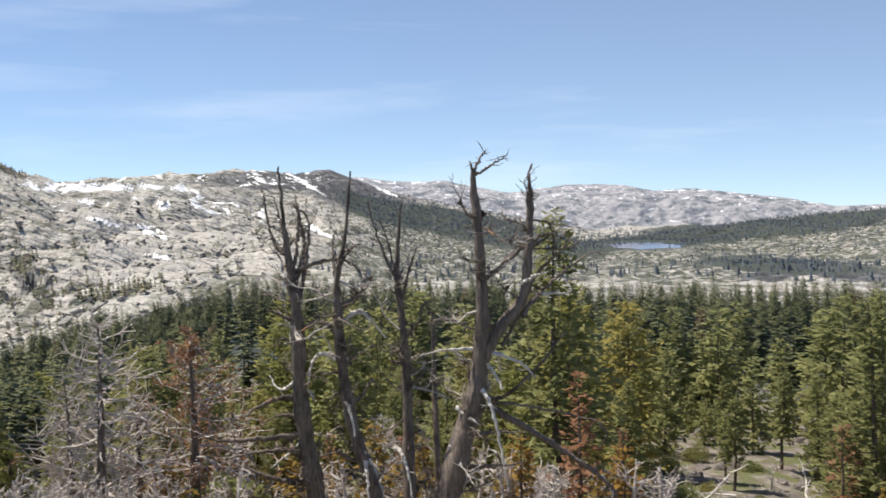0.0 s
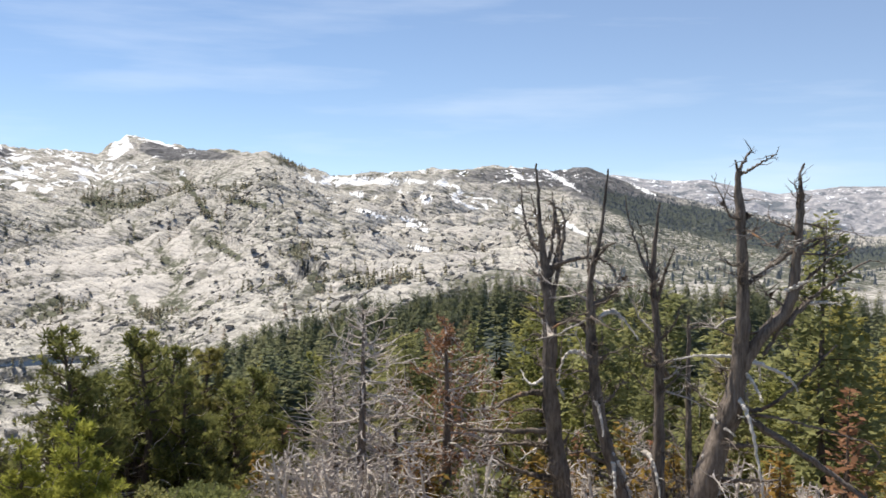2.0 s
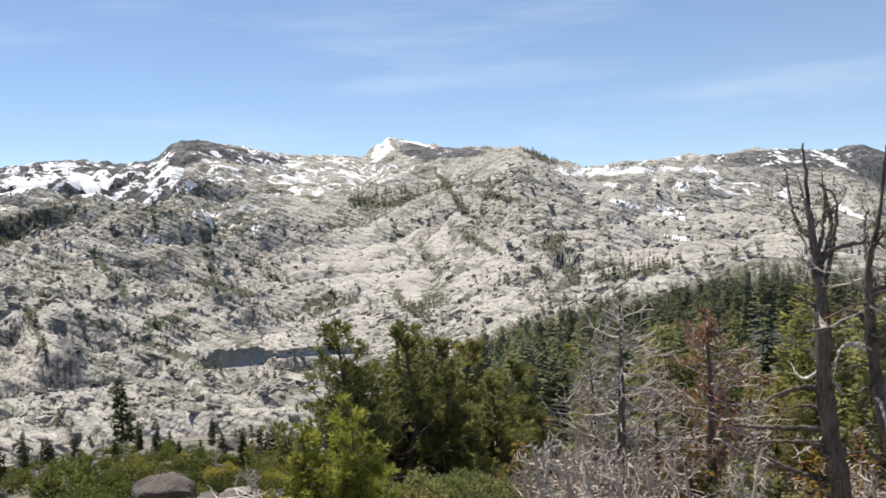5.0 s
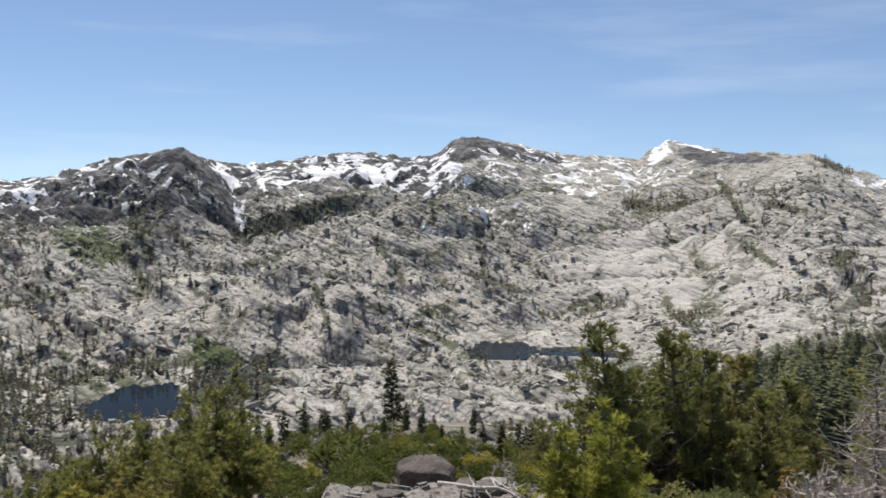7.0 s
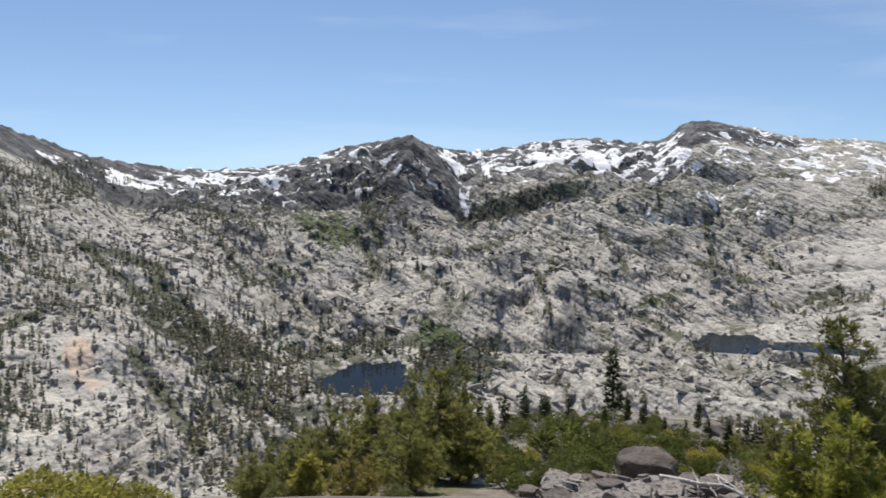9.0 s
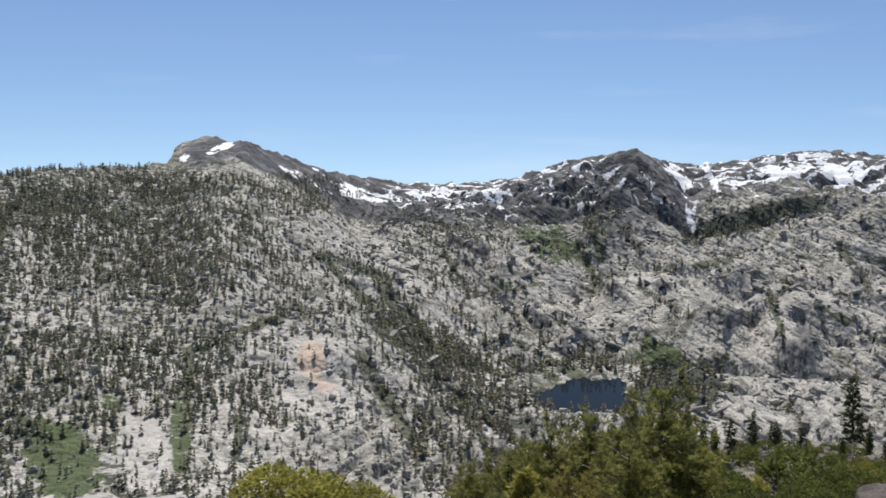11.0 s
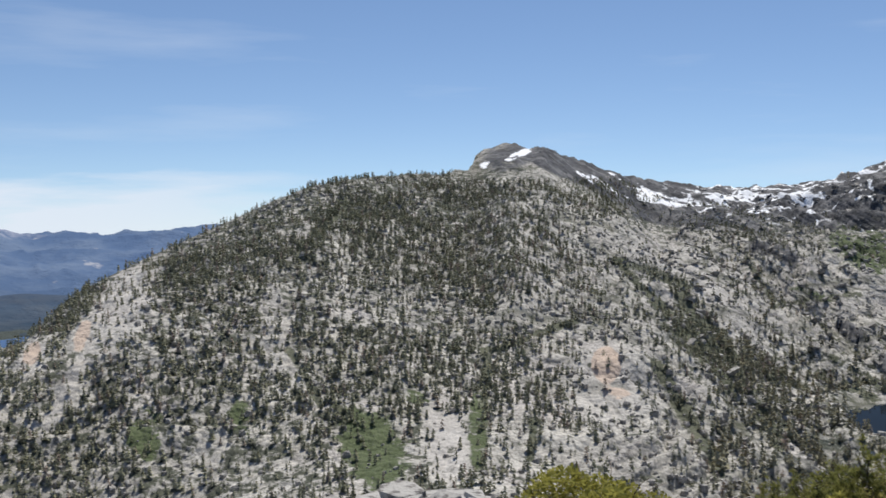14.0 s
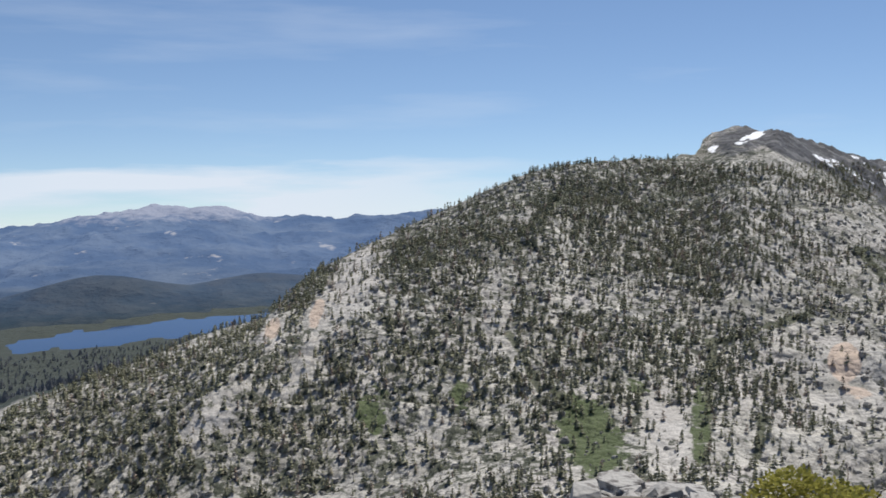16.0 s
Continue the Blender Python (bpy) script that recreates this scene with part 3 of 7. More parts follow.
def base_height(az, r):
    """Height of the ground at azimuth az (degrees) and distance r, without the bluffs."""
    kr, kz = knots(az)
    d = (kz[1:] - kz[:-1]) / (kr[1:] - kr[:-1])
    m = np.zeros_like(kz)
    same = d[1:] * d[:-1] > 0
    m[1:-1] = np.where(same, 2 * d[1:] * d[:-1] / np.where(same, d[1:] + d[:-1], 1), 0)
    m[0], m[-1] = d[0], d[-1]
    left, right = m.copy(), m.copy()
    for i in (7, 10):  # crests keep an edge
        left[i], right[i] = 0.7 * d[i - 1], 0.7 * d[i]
    z = np.zeros_like(r)
    for i in range(len(kr) - 1):
        on = (r >= kr[i]) & (r <= kr[i + 1]) if i < len(kr) - 2 else (r >= kr[i])
        h = kr[i + 1] - kr[i]
        u = np.clip((r - kr[i]) / h, 0, 1)
        u2, u3 = u * u, u * u * u
        zz = (2 * u3 - 3 * u2 + 1) * kz[i] + (u3 - 2 * u2 + u) * h * right[i] + (3 * u2 - 2 * u3) * kz[i + 1] + (u3 - u2) * h * left[i + 1]
        z = np.where(on, zz, z)
    crest = np.minimum(np.abs(r - kr[7]) / (0.10 * kr[7]), np.abs(r - kr[10]) / (0.06 * kr[10]))
    wide = np.clip(crest / 3.5, 0.03, 1)
    crest = np.clip(crest, 0.05, 1)
    a = np.radians(az)
    x, y = -np.sin(a) * r, np.cos(a) * r
    flat = np.clip((az - 100) / 6, 0, 1) * np.clip((r - kr[7] - 150) / 200, 0, 1)
    far = np.clip((r - 120) / 700, 0, 1)
    rel = (ridged(x, y, 330, 5, 3) - 0.45) * 74 * far * np.clip(r / 1600, 0.25, 1.1)
    rel *= 1 - 0.7 * np.clip((8 - az) / 6, 0, 1) * np.clip((2500 - r) / 300, 0, 1)
    hill = np.clip((az - 79) / 5, 0, 1)
    dome = np.clip((az - 25) / 2.5, 0, 1) * np.clip((42 - az) / 3, 0, 1)
    rel *= 1 - 0.45 * hill
    rel += (ridged(x + 31, y, 85, 4, 8) - 0.45) * 38 * far * (1 - 0.65 * hill) * (1 - 0.3 * dome) * np.clip((az - 16) / 10, 0.3, 1)
    slope = np.clip((az - 9) / 6, 0, 1) * np.clip((86 - az) / 8, 0, 1) * np.clip((r - 500) / 150, 0, 1)
    dm, _ = domes(x, y)
    rel = rel * (1 - 0.75 * slope) + slope * (1 - 0.6 * np.clip((az - 67) / 6, 0, 1)) * (dm - 0.64) * 150 * np.clip(r / 1300, 0.5, 1.3) * (1 - 0.45 * dome)
    z = z + np.where(rel > 0, rel * wide, rel * crest) * (1 - 0.9 * flat)
    z = z + (ridged(x, y, 48, 3, 12) - 0.55) * 0.0085 * r * (1 - crest) * np.clip((az - 5) / 4, 0, 1) * np.clip((100 - az) / 8, 0, 1) * np.clip((r - 900) / 200, 0, 1)
    # ledges: joints break the slopes into slanting steps
    lean = np.clip(0.5 + 4.0 * (fbm(x, y, 420, 2, 59) - 0.42), -0.7, 1.0)
    for size, wave, weight, k in ((30.0, 230.0, 0.5, 61), (13.0, 120.0, 0.6, 67), (6.5, 60.0, 0.6, 71)):
        tilt = lean * (0.30 * x + 0.46 * y) + (fbm(x, y, wave, 3, k) - 0.5) * 3.4 * size
        t = (z + tilt) / size
        base = np.floor(t)
        edge = size * (base + np.clip((t - base - 0.5) * 4.0 + 0.5, 0, 1)) - tilt
        z = z + (edge - z) * weight * np.clip((r - 260) / 250, 0, 1) * np.clip((crest - 0.05) * 2.5, 0, 1) * (1 - flat) * np.clip((fbm(x, y, 95, 3, k + 3) - 0.34) * 5, 0, 1) * (1 - 0.7 * hill) * (1 - 0.65 * dome) * (1 - 0.15 * slope) * np.clip((az - 20) / 10, 0.08, 1) * np.clip(1.5 - 1.2 * (r - kr[6]) / (kr[7] - kr[6]), 0.35, 1)
    z = z + (fbm(x, y, 16, 4, 5) - 0.5) * np.clip((r - 12) / 60, 0, 1) * np.clip(2.2 + r * 0.004, 0, 7) * np.clip(crest * 2, 0, 1)
    z = z + (fbm(x, y, 3.1, 3, 2) - 0.5) * np.clip((r - 4) / 12, 0, 1) * 0.7
    z = z + 34 * np.exp(-((az - 63.0) / 2.2) ** 2 - ((r - 1780) / 260) ** 2) - 34 * np.exp(-((az - 59.5) / 0.9) ** 2 - ((r - 1900) / 330) ** 2)
    z = z - 26 * np.exp(-((az - 79.5) / 2.0) ** 2 - ((r - 1250) / 380) ** 2) + 22 * np.exp(-((az - 88.0) / 2.5) ** 2 - ((r - 900) / 260) ** 2)
    z = z - 45 * np.clip((az - 100) / 3, 0, 1) * np.clip((r - 2195) / 45, 0, 1)
    z = z - 90 * np.clip((12 - az) / 4, 0, 1) * np.clip((az + 60) / 10, 0, 1) * np.clip((r - 3250) / 80, 0, 1)
    # open ground before the western lake
    low = r * math.tan(radians(-3.62))
    open_way = np.clip((az + 19) / 3, 0, 1) * np.clip((-7 - az) / 2, 0, 1) * np.clip((r - 850) / 200, 0, 1) * np.clip((2150 - r) / 60, 0, 1)
    z = z + (np.minimum(z, low) - z) * open_way
    for k in range(len(LAKES)):
        rho, level = lake_rho(az, r, k), LAKES[k][4]
        ring = np.clip((2.2 - rho) / 0.6, 0, 1)
        bank = level + 1.0 + (10 if k else 1.5) * np.clip(rho - 1, 0, 1)
        z = z * (1 - ring) + np.maximum(np.minimum(z, bank + 12), bank) * ring
    for k in range(len(LAKES)):
        a0, d0, w0, h0, level, _ = LAKES[k]
        rho = lake_rho(az, r, k)
        if k > 1:  # open ground before the tarns
            low = r * (level - 1) / (d0 - 0.95 * h0)
            way = np.clip((1.25 * w0 - np.abs(az - a0)) / (0.35 * w0), 0, 1) * np.clip((r - 330) / 80, 0, 1) * (r < d0)
            z = z + (np.minimum(z, low) - z) * way
        z = np.where(rho < 1, level - 4 * np.clip(1 - rho, 0, 1) - 0.2, z)
    return z


def blob(az, el, a, b, wa, wb, tilt=0.0):
    """A flat-topped patch round (a, b); tilt: rise per degree."""
    da = az - a
    q = (da / wa) ** 2 + ((el - b - tilt * da) / wb) ** 2
    return np.exp(-np.minimum(q * q, 60))


# patches on the slopes: azimuth, rise, half widths, tilt, strength
SNOW = [(34.45, 2.2, 0.55, 0.5, -0.7, 1.3), (32.4, 2.62, 1.2, 0.09, 0.3, 0.9), (51.6, 0.75, 1.1, 0.55, 0.5, 0.5), (47.0, 1.3, 1.0, 0.5, 0.5, 0.4), (52.5, 0.75, 5.0, 0.95, 0.05, 0.16), (48.0, -2.7, 1.7, 0.22, 0.12, 0.6),
        (42.2, -2.35, 0.5, 0.22, -0.7, 0.7), (44.0, -1.7, 4.5, 0.7, 0.1, 0.34), (38.0, 0.5, 3.0, 0.8, 0.0, 0.2), (22.0, 0.5, 2.6, 0.22, 0.0, 0.4), (3.6, 0.25, 0.9, 0.16, 0.5, 0.9), (21.5, 0.35, 1.6, 0.14, 0.0, 0.9)]
EAST_SNOW = [(60.2, 0.55, 0.85, 0.22, 0.72, 0.8), (59.35, -1.9, 0.2, 0.75, 0.0, 0.9), (54.6, 0.75, 1.7, 0.38, -0.1, 0.5), (57.3, 0.25, 0.7, 0.25, 0.2, 0.5), (56.0, -0.35, 0.7, 0.2, 0.3, 0.5), (87.4, 2.02, 0.85, 0.2, -0.38, 1.3),
             (89.6, 1.3, 0.3, 0.4, 0.0, 0.6), (59.7, -1.3, 0.5, 0.45, 3.0, 0.7), (58.3, 0.3, 0.6, 0.4, 2.0, 0.55), (82.9, 0.35, 1.2, 0.16, 0.5, 0.75), (80.3, -0.1, 2.4, 0.28, 0.45, 0.5), (74.5, -0.6, 3.5, 0.5, 0.0, 0.18), (79.0, -0.75, 2.6, 0.3, 0.12, 0.55), (81.9, -0.1, 1.5, 0.13, 0.64, 1.2)]
WEST_SNOW = [(20.0, -1.4, 1.2, 0.15, 0.3, 1.1), (17.2, -2.05, 1.1, 0.24, 0.42, 1.1), (19.7, -3.35, 1.0, 0.13, 0.3, 1.0), (16.7, -3.65, 1.2, 0.12, 0.15, 1.0), (19.3, 0.5, 3.0, 0.14, 0.0, 0.9), (16.5, -0.55, 0.5, 0.16, 0.4, 0.9),
             (7.6, -2.2, 0.9, 0.16, 0.5, 1.0), (8.2, 0.6, 1.0, 0.16, 0.6, 1.0), (15.5, 0.35, 0.9, 0.13, 0.1, 0.9), (20.4, -0.35, 0.8, 0.12, 0.2, 0.9), (12.0, -1.0, 4.0, 0.6, 0.15, 0.3)]
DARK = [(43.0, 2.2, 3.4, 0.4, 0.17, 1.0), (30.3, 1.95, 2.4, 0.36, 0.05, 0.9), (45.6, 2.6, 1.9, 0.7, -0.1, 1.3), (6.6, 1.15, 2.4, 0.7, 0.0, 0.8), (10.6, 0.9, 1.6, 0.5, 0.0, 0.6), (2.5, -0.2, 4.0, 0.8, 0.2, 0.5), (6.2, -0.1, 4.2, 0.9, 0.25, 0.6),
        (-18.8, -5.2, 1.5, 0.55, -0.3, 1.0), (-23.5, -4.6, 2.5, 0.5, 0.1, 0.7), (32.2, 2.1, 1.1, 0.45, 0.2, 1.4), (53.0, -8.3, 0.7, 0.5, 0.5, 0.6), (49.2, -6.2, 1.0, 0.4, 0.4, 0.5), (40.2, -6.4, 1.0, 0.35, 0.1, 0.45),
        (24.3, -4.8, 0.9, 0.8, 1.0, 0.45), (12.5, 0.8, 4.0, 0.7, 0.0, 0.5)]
# dark eastern rock; several patches paint in the shade of cliff faces
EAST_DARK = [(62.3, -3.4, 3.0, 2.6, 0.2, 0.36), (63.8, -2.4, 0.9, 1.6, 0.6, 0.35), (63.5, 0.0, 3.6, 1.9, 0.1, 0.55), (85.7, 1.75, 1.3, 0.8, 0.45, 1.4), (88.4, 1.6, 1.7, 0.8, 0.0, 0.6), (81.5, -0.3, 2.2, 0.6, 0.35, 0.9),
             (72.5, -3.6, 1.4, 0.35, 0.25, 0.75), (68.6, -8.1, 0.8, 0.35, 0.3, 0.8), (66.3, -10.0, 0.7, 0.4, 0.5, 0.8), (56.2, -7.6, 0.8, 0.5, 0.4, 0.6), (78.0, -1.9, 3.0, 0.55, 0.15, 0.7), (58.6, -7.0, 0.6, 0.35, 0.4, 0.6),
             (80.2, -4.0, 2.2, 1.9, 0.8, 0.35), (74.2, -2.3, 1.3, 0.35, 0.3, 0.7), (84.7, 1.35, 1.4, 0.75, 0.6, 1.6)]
GREEN = [(60.8, -10.4, 1.7, 0.8, 0.3, 0.95), (67.6, -3.3, 3.0, 1.3, 0.2, 0.6), (61.0, -9.5, 2.4, 0.35, 0.4, 0.9), (70.6, -6.0, 1.6, 0.35, 0.35, 0.6), (96.4, -15.8, 2.3, 2.9, 0.3, 0.9), (90.0, -14.8, 0.7, 3.0, 0.0, 0.75), (93.8, -12.7, 1.0, 0.5, 0.4, 0.8), (104.4, -13.4, 0.9, 1.4, 0.0, 0.62),
         (110.0, -14.2, 1.1, 1.9, 0.0, 0.72), (48.0, -7.6, 3.0, 0.35, -0.35, 0.6), (37.0, -5.0, 2.5, 0.3, 0.1, 0.2), (81.0, -7.0, 1.6, 2.2, 0.9, 0.22), (67.8, -4.0, 1.6, 0.9, 0.2, 0.38)]
TIMBER = [(24.9, 1.55, 1.0, 0.3, 0.45, 0.55), (31.0, -0.3, 1.2, 0.3, 0.0, 0.3), (-2.5, -2.1, 6.0, 0.85, 0.2, 1.0), (3.6, -1.0, 2.6, 0.75, 0.28, 0.6), (-18, -2.2, 10, 0.6, -0.11, 0.85), (29.2, -1.8, 0.5, 0.6, 1.3, 0.5),
          (27.2, 0.2, 2.2, 0.5, -0.2, 0.4), (34.5, -0.4, 2.0, 0.35, 0.0, 0.35), (19.5, -5.7, 3.4, 0.4, -0.15, 0.7), (23.8, -3.9, 0.8, 0.9, 0.9, 0.45), (40.5, -7.6, 2.0, 0.35, 0.1, 0.3), (-20, -4.3, 4.5, 0.4, 0.05, 0.5)]
EAST_TIMBER = [(64.9, -2.4, 0.9, 1.3, 0.5, 0.55), (55.8, -1.75, 4.2, 0.72, -0.28, 1.2), (60.0, -12.0, 2.4, 1.3, -0.1, 2.0), (71.0, -11.5, 3.5, 2.5, 0.35, 0.35), (72.5, -16.0, 6.5, 2.6, 0.0, 0.5)]
PALE = [(17.5, -2.0, 6.0, 2.0, 0.0, 0.45), (111.0, -6.6, 2.2, 2.2, -0.8, 0.9), (114.3, -11.6, 1.6, 0.9, -1.6, 0.8), (102.4, -8.5, 0.7, 2.8, 0.0, 0.5), (33.5, -5.0, 7.5, 3.0, 0.0, 1.0), (92.0, -15.2, 1.5, 2.7, 0.3, 1.0), (116.0, -9.4, 0.8, 1.0, -0.6, 0.8), (119.6, -14.2, 2.2, 1.4, -0.7, 0.7), (69.0, -5.6, 3.4, 1.4, 0.2, 0.5), (82.0, -11.8, 2.6, 2.2, 0.0, 0.8), (77.0, -6.0, 4.0, 2.6, 0.5, 0.75), (18, -5.0, 6, 1.0, 0, 0.5)]
RUSTY = [(113.3, -8.4, 0.6, 1.0, -0.9, 0.75), (82.2, -10.6, 0.9, 1.1, 0.0, 1.5), (81.6, -12.3, 1.2, 0.5, 0.0, 0.6), (115.9, -9.2, 0.6, 0.8, -0.5, 0.8), (101.6, -10.0, 0.5, 2.2, 0.8, 0.5), (41.5, -13.4, 2.5, 0.8, 0.2, 0.45), (56.2, -13.6, 1.2, 0.5, 0.3, 0.4)]


# brush-filled gullies and tree lines: azimuth and rise at both ends, half width, trees
NORTH_GULLIES = [(81.4, -4.42, 77.4, -5.83, 0.38, 0.7), (77.7, -6.30, 75.3, -9.64, 0.55, 1.0), (78.0, -8.21, 74.4, -11.63, 0.76, 0.9), (76.5, -9.25, 71.8, -11.12, 0.38, 0.8),
         (72.7, -6.87, 68.1, -5.92, 0.21, 0.1), (70.2, -10.54, 67.2, -11.65, 0.31, 0.6), (69.5, -9.57, 65.5, -11.71, 0.28, 0.3), (52.4, -6.67, 46.5, -9.62, 0.31, 0.3),
         (51.4, -3.23, 49.7, -5.61, 0.28, 0.6), (48.6, -7.47, 46.6, -8.10, 0.24, 0.9), (45.6, -5.20, 42.6, -6.14, 0.31, 0.3), (49.0, -4.58, 47.0, -3.53, 0.14, 0.4),
         (45.3, -2.16, 44.6, -5.86, 0.17, 0.4), (66.1, -1.04, 64.6, -4.10, 0.45, 0.9), (66.1, -3.92, 64.6, -6.14, 0.34, 0.4)]
PEAK_GULLIES = [(61.4, -4.97, 57.2, -4.29, 0.28, 0.4), (64.1, -1.55, 62.4, -3.94, 0.31, 0.7), (62.4, -6.00, 59.3, -7.73, 0.21, 0.2), (57.9, -8.76, 53.8, -5.66, 0.24, 0.3),
         (55.2, -5.66, 54.1, -8.75, 0.24, 0.5), (59.7, -11.48, 56.9, -9.79, 0.28, 0.6), (74.2, -4.13, 72.7, -6.47, 0.24, 0.3), (39.4, -7.03, 37.5, -6.30, 0.28, 0.7)]
DOME_GULLIES = [(31.2, 0.94, 29.3, -1.93, 0.21, 0.7), (29.5, -3.12, 27.8, -4.12, 0.31, 0.3), (28.2, -0.74, 26.2, -1.07, 0.24, 0.8), (36.3, -0.84, 34.3, -1.11, 0.28, 0.9),
         (33.9, -1.11, 32.9, -0.76, 0.31, 0.9), (24.5, -3.72, 22.9, -5.84, 0.45, 0.8), (33.2, -7.44, 32.0, -7.93, 0.38, 0.8), (38.7, -7.32, 36.3, -6.79, 0.24, 0.8),
         (43.9, -2.33, 39.1, -2.43, 0.10, 0.4), (46.6, -0.11, 44.6, 0.57, 0.14, 0.5), (34.4, -3.17, 32.9, -2.82, 0.14, 0.6), (27.8, -6.14, 25.2, -5.74, 0.17, 0.6)]
HILL_GULLIES = [(81.7, -4.42, 77.6, -8.43, 0.38, 0.5), (77.9, -6.41, 74.2, -11.30, 0.52, 0.45), (89.6, -10.10, 84.0, -8.03, 0.28, 1.0), (79.2, -10.49, 75.5, -16.24, 0.6, 0.3),
         (75.6, -9.04, 72.1, -14.73, 0.5, 0.3), (98.9, -12.78, 96.9, -15.17, 0.45, 1.0), (89.4, -9.93, 89.8, -16.65, 0.41, 0.8), (86.5, -13.99, 86.8, -16.64, 0.34, 0.8),
         (100.8, -3.98, 98.1, -0.97, 0.48, 0.8), (101.6, -9.67, 99.6, -13.08, 0.31, 0.5)]


def gullies(az, el, trees=False):
    out = np.zeros_like(az)
    for rows in (NORTH_GULLIES, PEAK_GULLIES, DOME_GULLIES, HILL_GULLIES):
        for a0, e0, a1, e1, w, k in rows:
            u = np.clip(((az - a0) * (a1 - a0) + (el - e0) * (e1 - e0)) / ((a1 - a0) ** 2 + (e1 - e0) ** 2), 0, 1)
            d = np.hypot(az - a0 - u * (a1 - a0), el - e0 - u * (e1 - e0))
            out = np.maximum(out, (k if trees else 1.0) * np.exp(-(d / w) ** 2))
    return out


def patches(az, el, rows):
    return sum(q[5] * blob(az, el, *q[:5]) for q in rows)


def covers(az, r, z):
    """What lies on the ground: weights of 0 to 1 for each kind of cover."""
    el = np.degrees(np.arctan2(z, r))
    a = np.radians(az)
    x, y = -np.sin(a) * r, np.cos(a) * r
    kr, kz = knots(az)
    u = np.clip((r - kr[6]) / (kr[7] - kr[6]), 0, 1.5)
    patch = fbm(x, y, 260, 4, 11)
    step = lambda v, lo, hi: np.clip((v - lo) / (hi - lo), 0, 1)
    far = (r > 600).astype(float)
    snow = 0.38 * step(u, 0.5, 0.8) * step(az, 44, 48) * step(az, 81, 76)
    snow += 0.36 * step(u, 0.45, 0.75) * step(az, 26, 34) * step(az, 48, 44) + 0.34 * step(u, 0.4, 0.7) * step(az, 4, 9) * step(az, 26, 22)
    snow += 0.30 * step(r, 3500, 3800) * step(az, 12, 7)
    snow += patches(az, el, SNOW + WEST_SNOW + EAST_SNOW)
    bare = blob(az, el, 45.6, 2.75, 1.9, 0.36) + blob(az, el, 32.1, 2.1, 1.0, 0.36, 0.15) + blob(az, el, 63.0, 1.6, 1.6, 0.6) + blob(az, el, 86.2, 2.0, 0.9, 0.9)
    snow *= 1 - 0.85 * np.clip(bare, 0, 1)
    snow *= far * np.where(r > 3400, az < 20, step(u, 1.12, 1.02)) * (az < 100)
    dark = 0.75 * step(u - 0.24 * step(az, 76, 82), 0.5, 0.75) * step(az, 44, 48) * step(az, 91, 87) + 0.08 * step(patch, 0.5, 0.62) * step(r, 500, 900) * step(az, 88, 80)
    for line, dist, a, w, h in FEET:  # bluff faces: their shade is painted in as dark colour
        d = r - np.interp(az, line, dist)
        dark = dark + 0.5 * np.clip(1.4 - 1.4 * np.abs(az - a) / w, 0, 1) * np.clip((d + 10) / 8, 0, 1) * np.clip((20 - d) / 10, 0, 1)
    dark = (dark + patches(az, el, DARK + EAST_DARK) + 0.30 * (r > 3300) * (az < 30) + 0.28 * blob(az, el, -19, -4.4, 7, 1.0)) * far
    green = patches(az, el, GREEN) * (r > 150)
    green += (r < 60) * (0.75 * blob(az, el, 57, -16, 3.2, 1.2) + 0.5 * blob(az, el, 47, -15, 8, 0.7) + 0.4 * blob(az, el, -18, -16, 4, 1.0))
    wood = patches(az, el, TIMBER + EAST_TIMBER) * (r > 300)
    wood += 0.8 * step(r, 60, 120) * step(r, 420, 360) * step(az, 33, 29) * step(az, -60, -54)
    wood += 0.35 * step(patch, 0.5, 0.66) * (r > 2300) * (az < 14) + 0.42 * step(az, 14, 4) * step(r, 330, 420) * step(r, 2400, 2200)
    low = step(az, 100, 103) * step(r, kr[7] + 30, kr[7] + 90)
    wood = np.maximum(wood, low * 0.95)
    pale = patches(az, el, PALE) * (r > 300)
    rust = patches(az, el, RUSTY) * (r > 300)
    scrub = 0.6 * step(patch, 0.45, 0.67) * step(r, 150, 350) * (r < 2600) * (1 - 0.8 * np.clip(pale, 0, 1)) + (0.62 * step(az, 84, 92) + 0.35 * step(az, 56, 64) * step(az, 86, 80)) * step(r, 200, 400) * (1 - np.clip(pale, 0, 1))
    scrub = scrub + 0.85 * step(az, 10, 4) * step(r, 500, 700) * step(r, 2500, 2300)
    soil = step(r, 150, 80) * (0.58 + 0.2 * np.clip((25 - az) / 20, -0.3, 1)) * np.maximum(np.clip((86 - az) / 8, 0.35, 1), step(r, 20, 15))
    return {"snow": snow, "dark": dark, "green": green, "wood": wood, "rust": rust, "scrub": scrub, "soil": soil, "pale": pale, "brush": np.maximum(gullies(az, el), 0.75 * domes(x, y)[1] * step(az, 6, 14) * (0.35 + 0.65 * step(az, 74, 66)) * step(az, 90, 82) * step(u, 1.0, 0.7)) * (r > 450), "wild": step(r, 350, 600) * step(az, 100, 84) * (1 - 0.15 * np.clip(pale, 0, 1))}


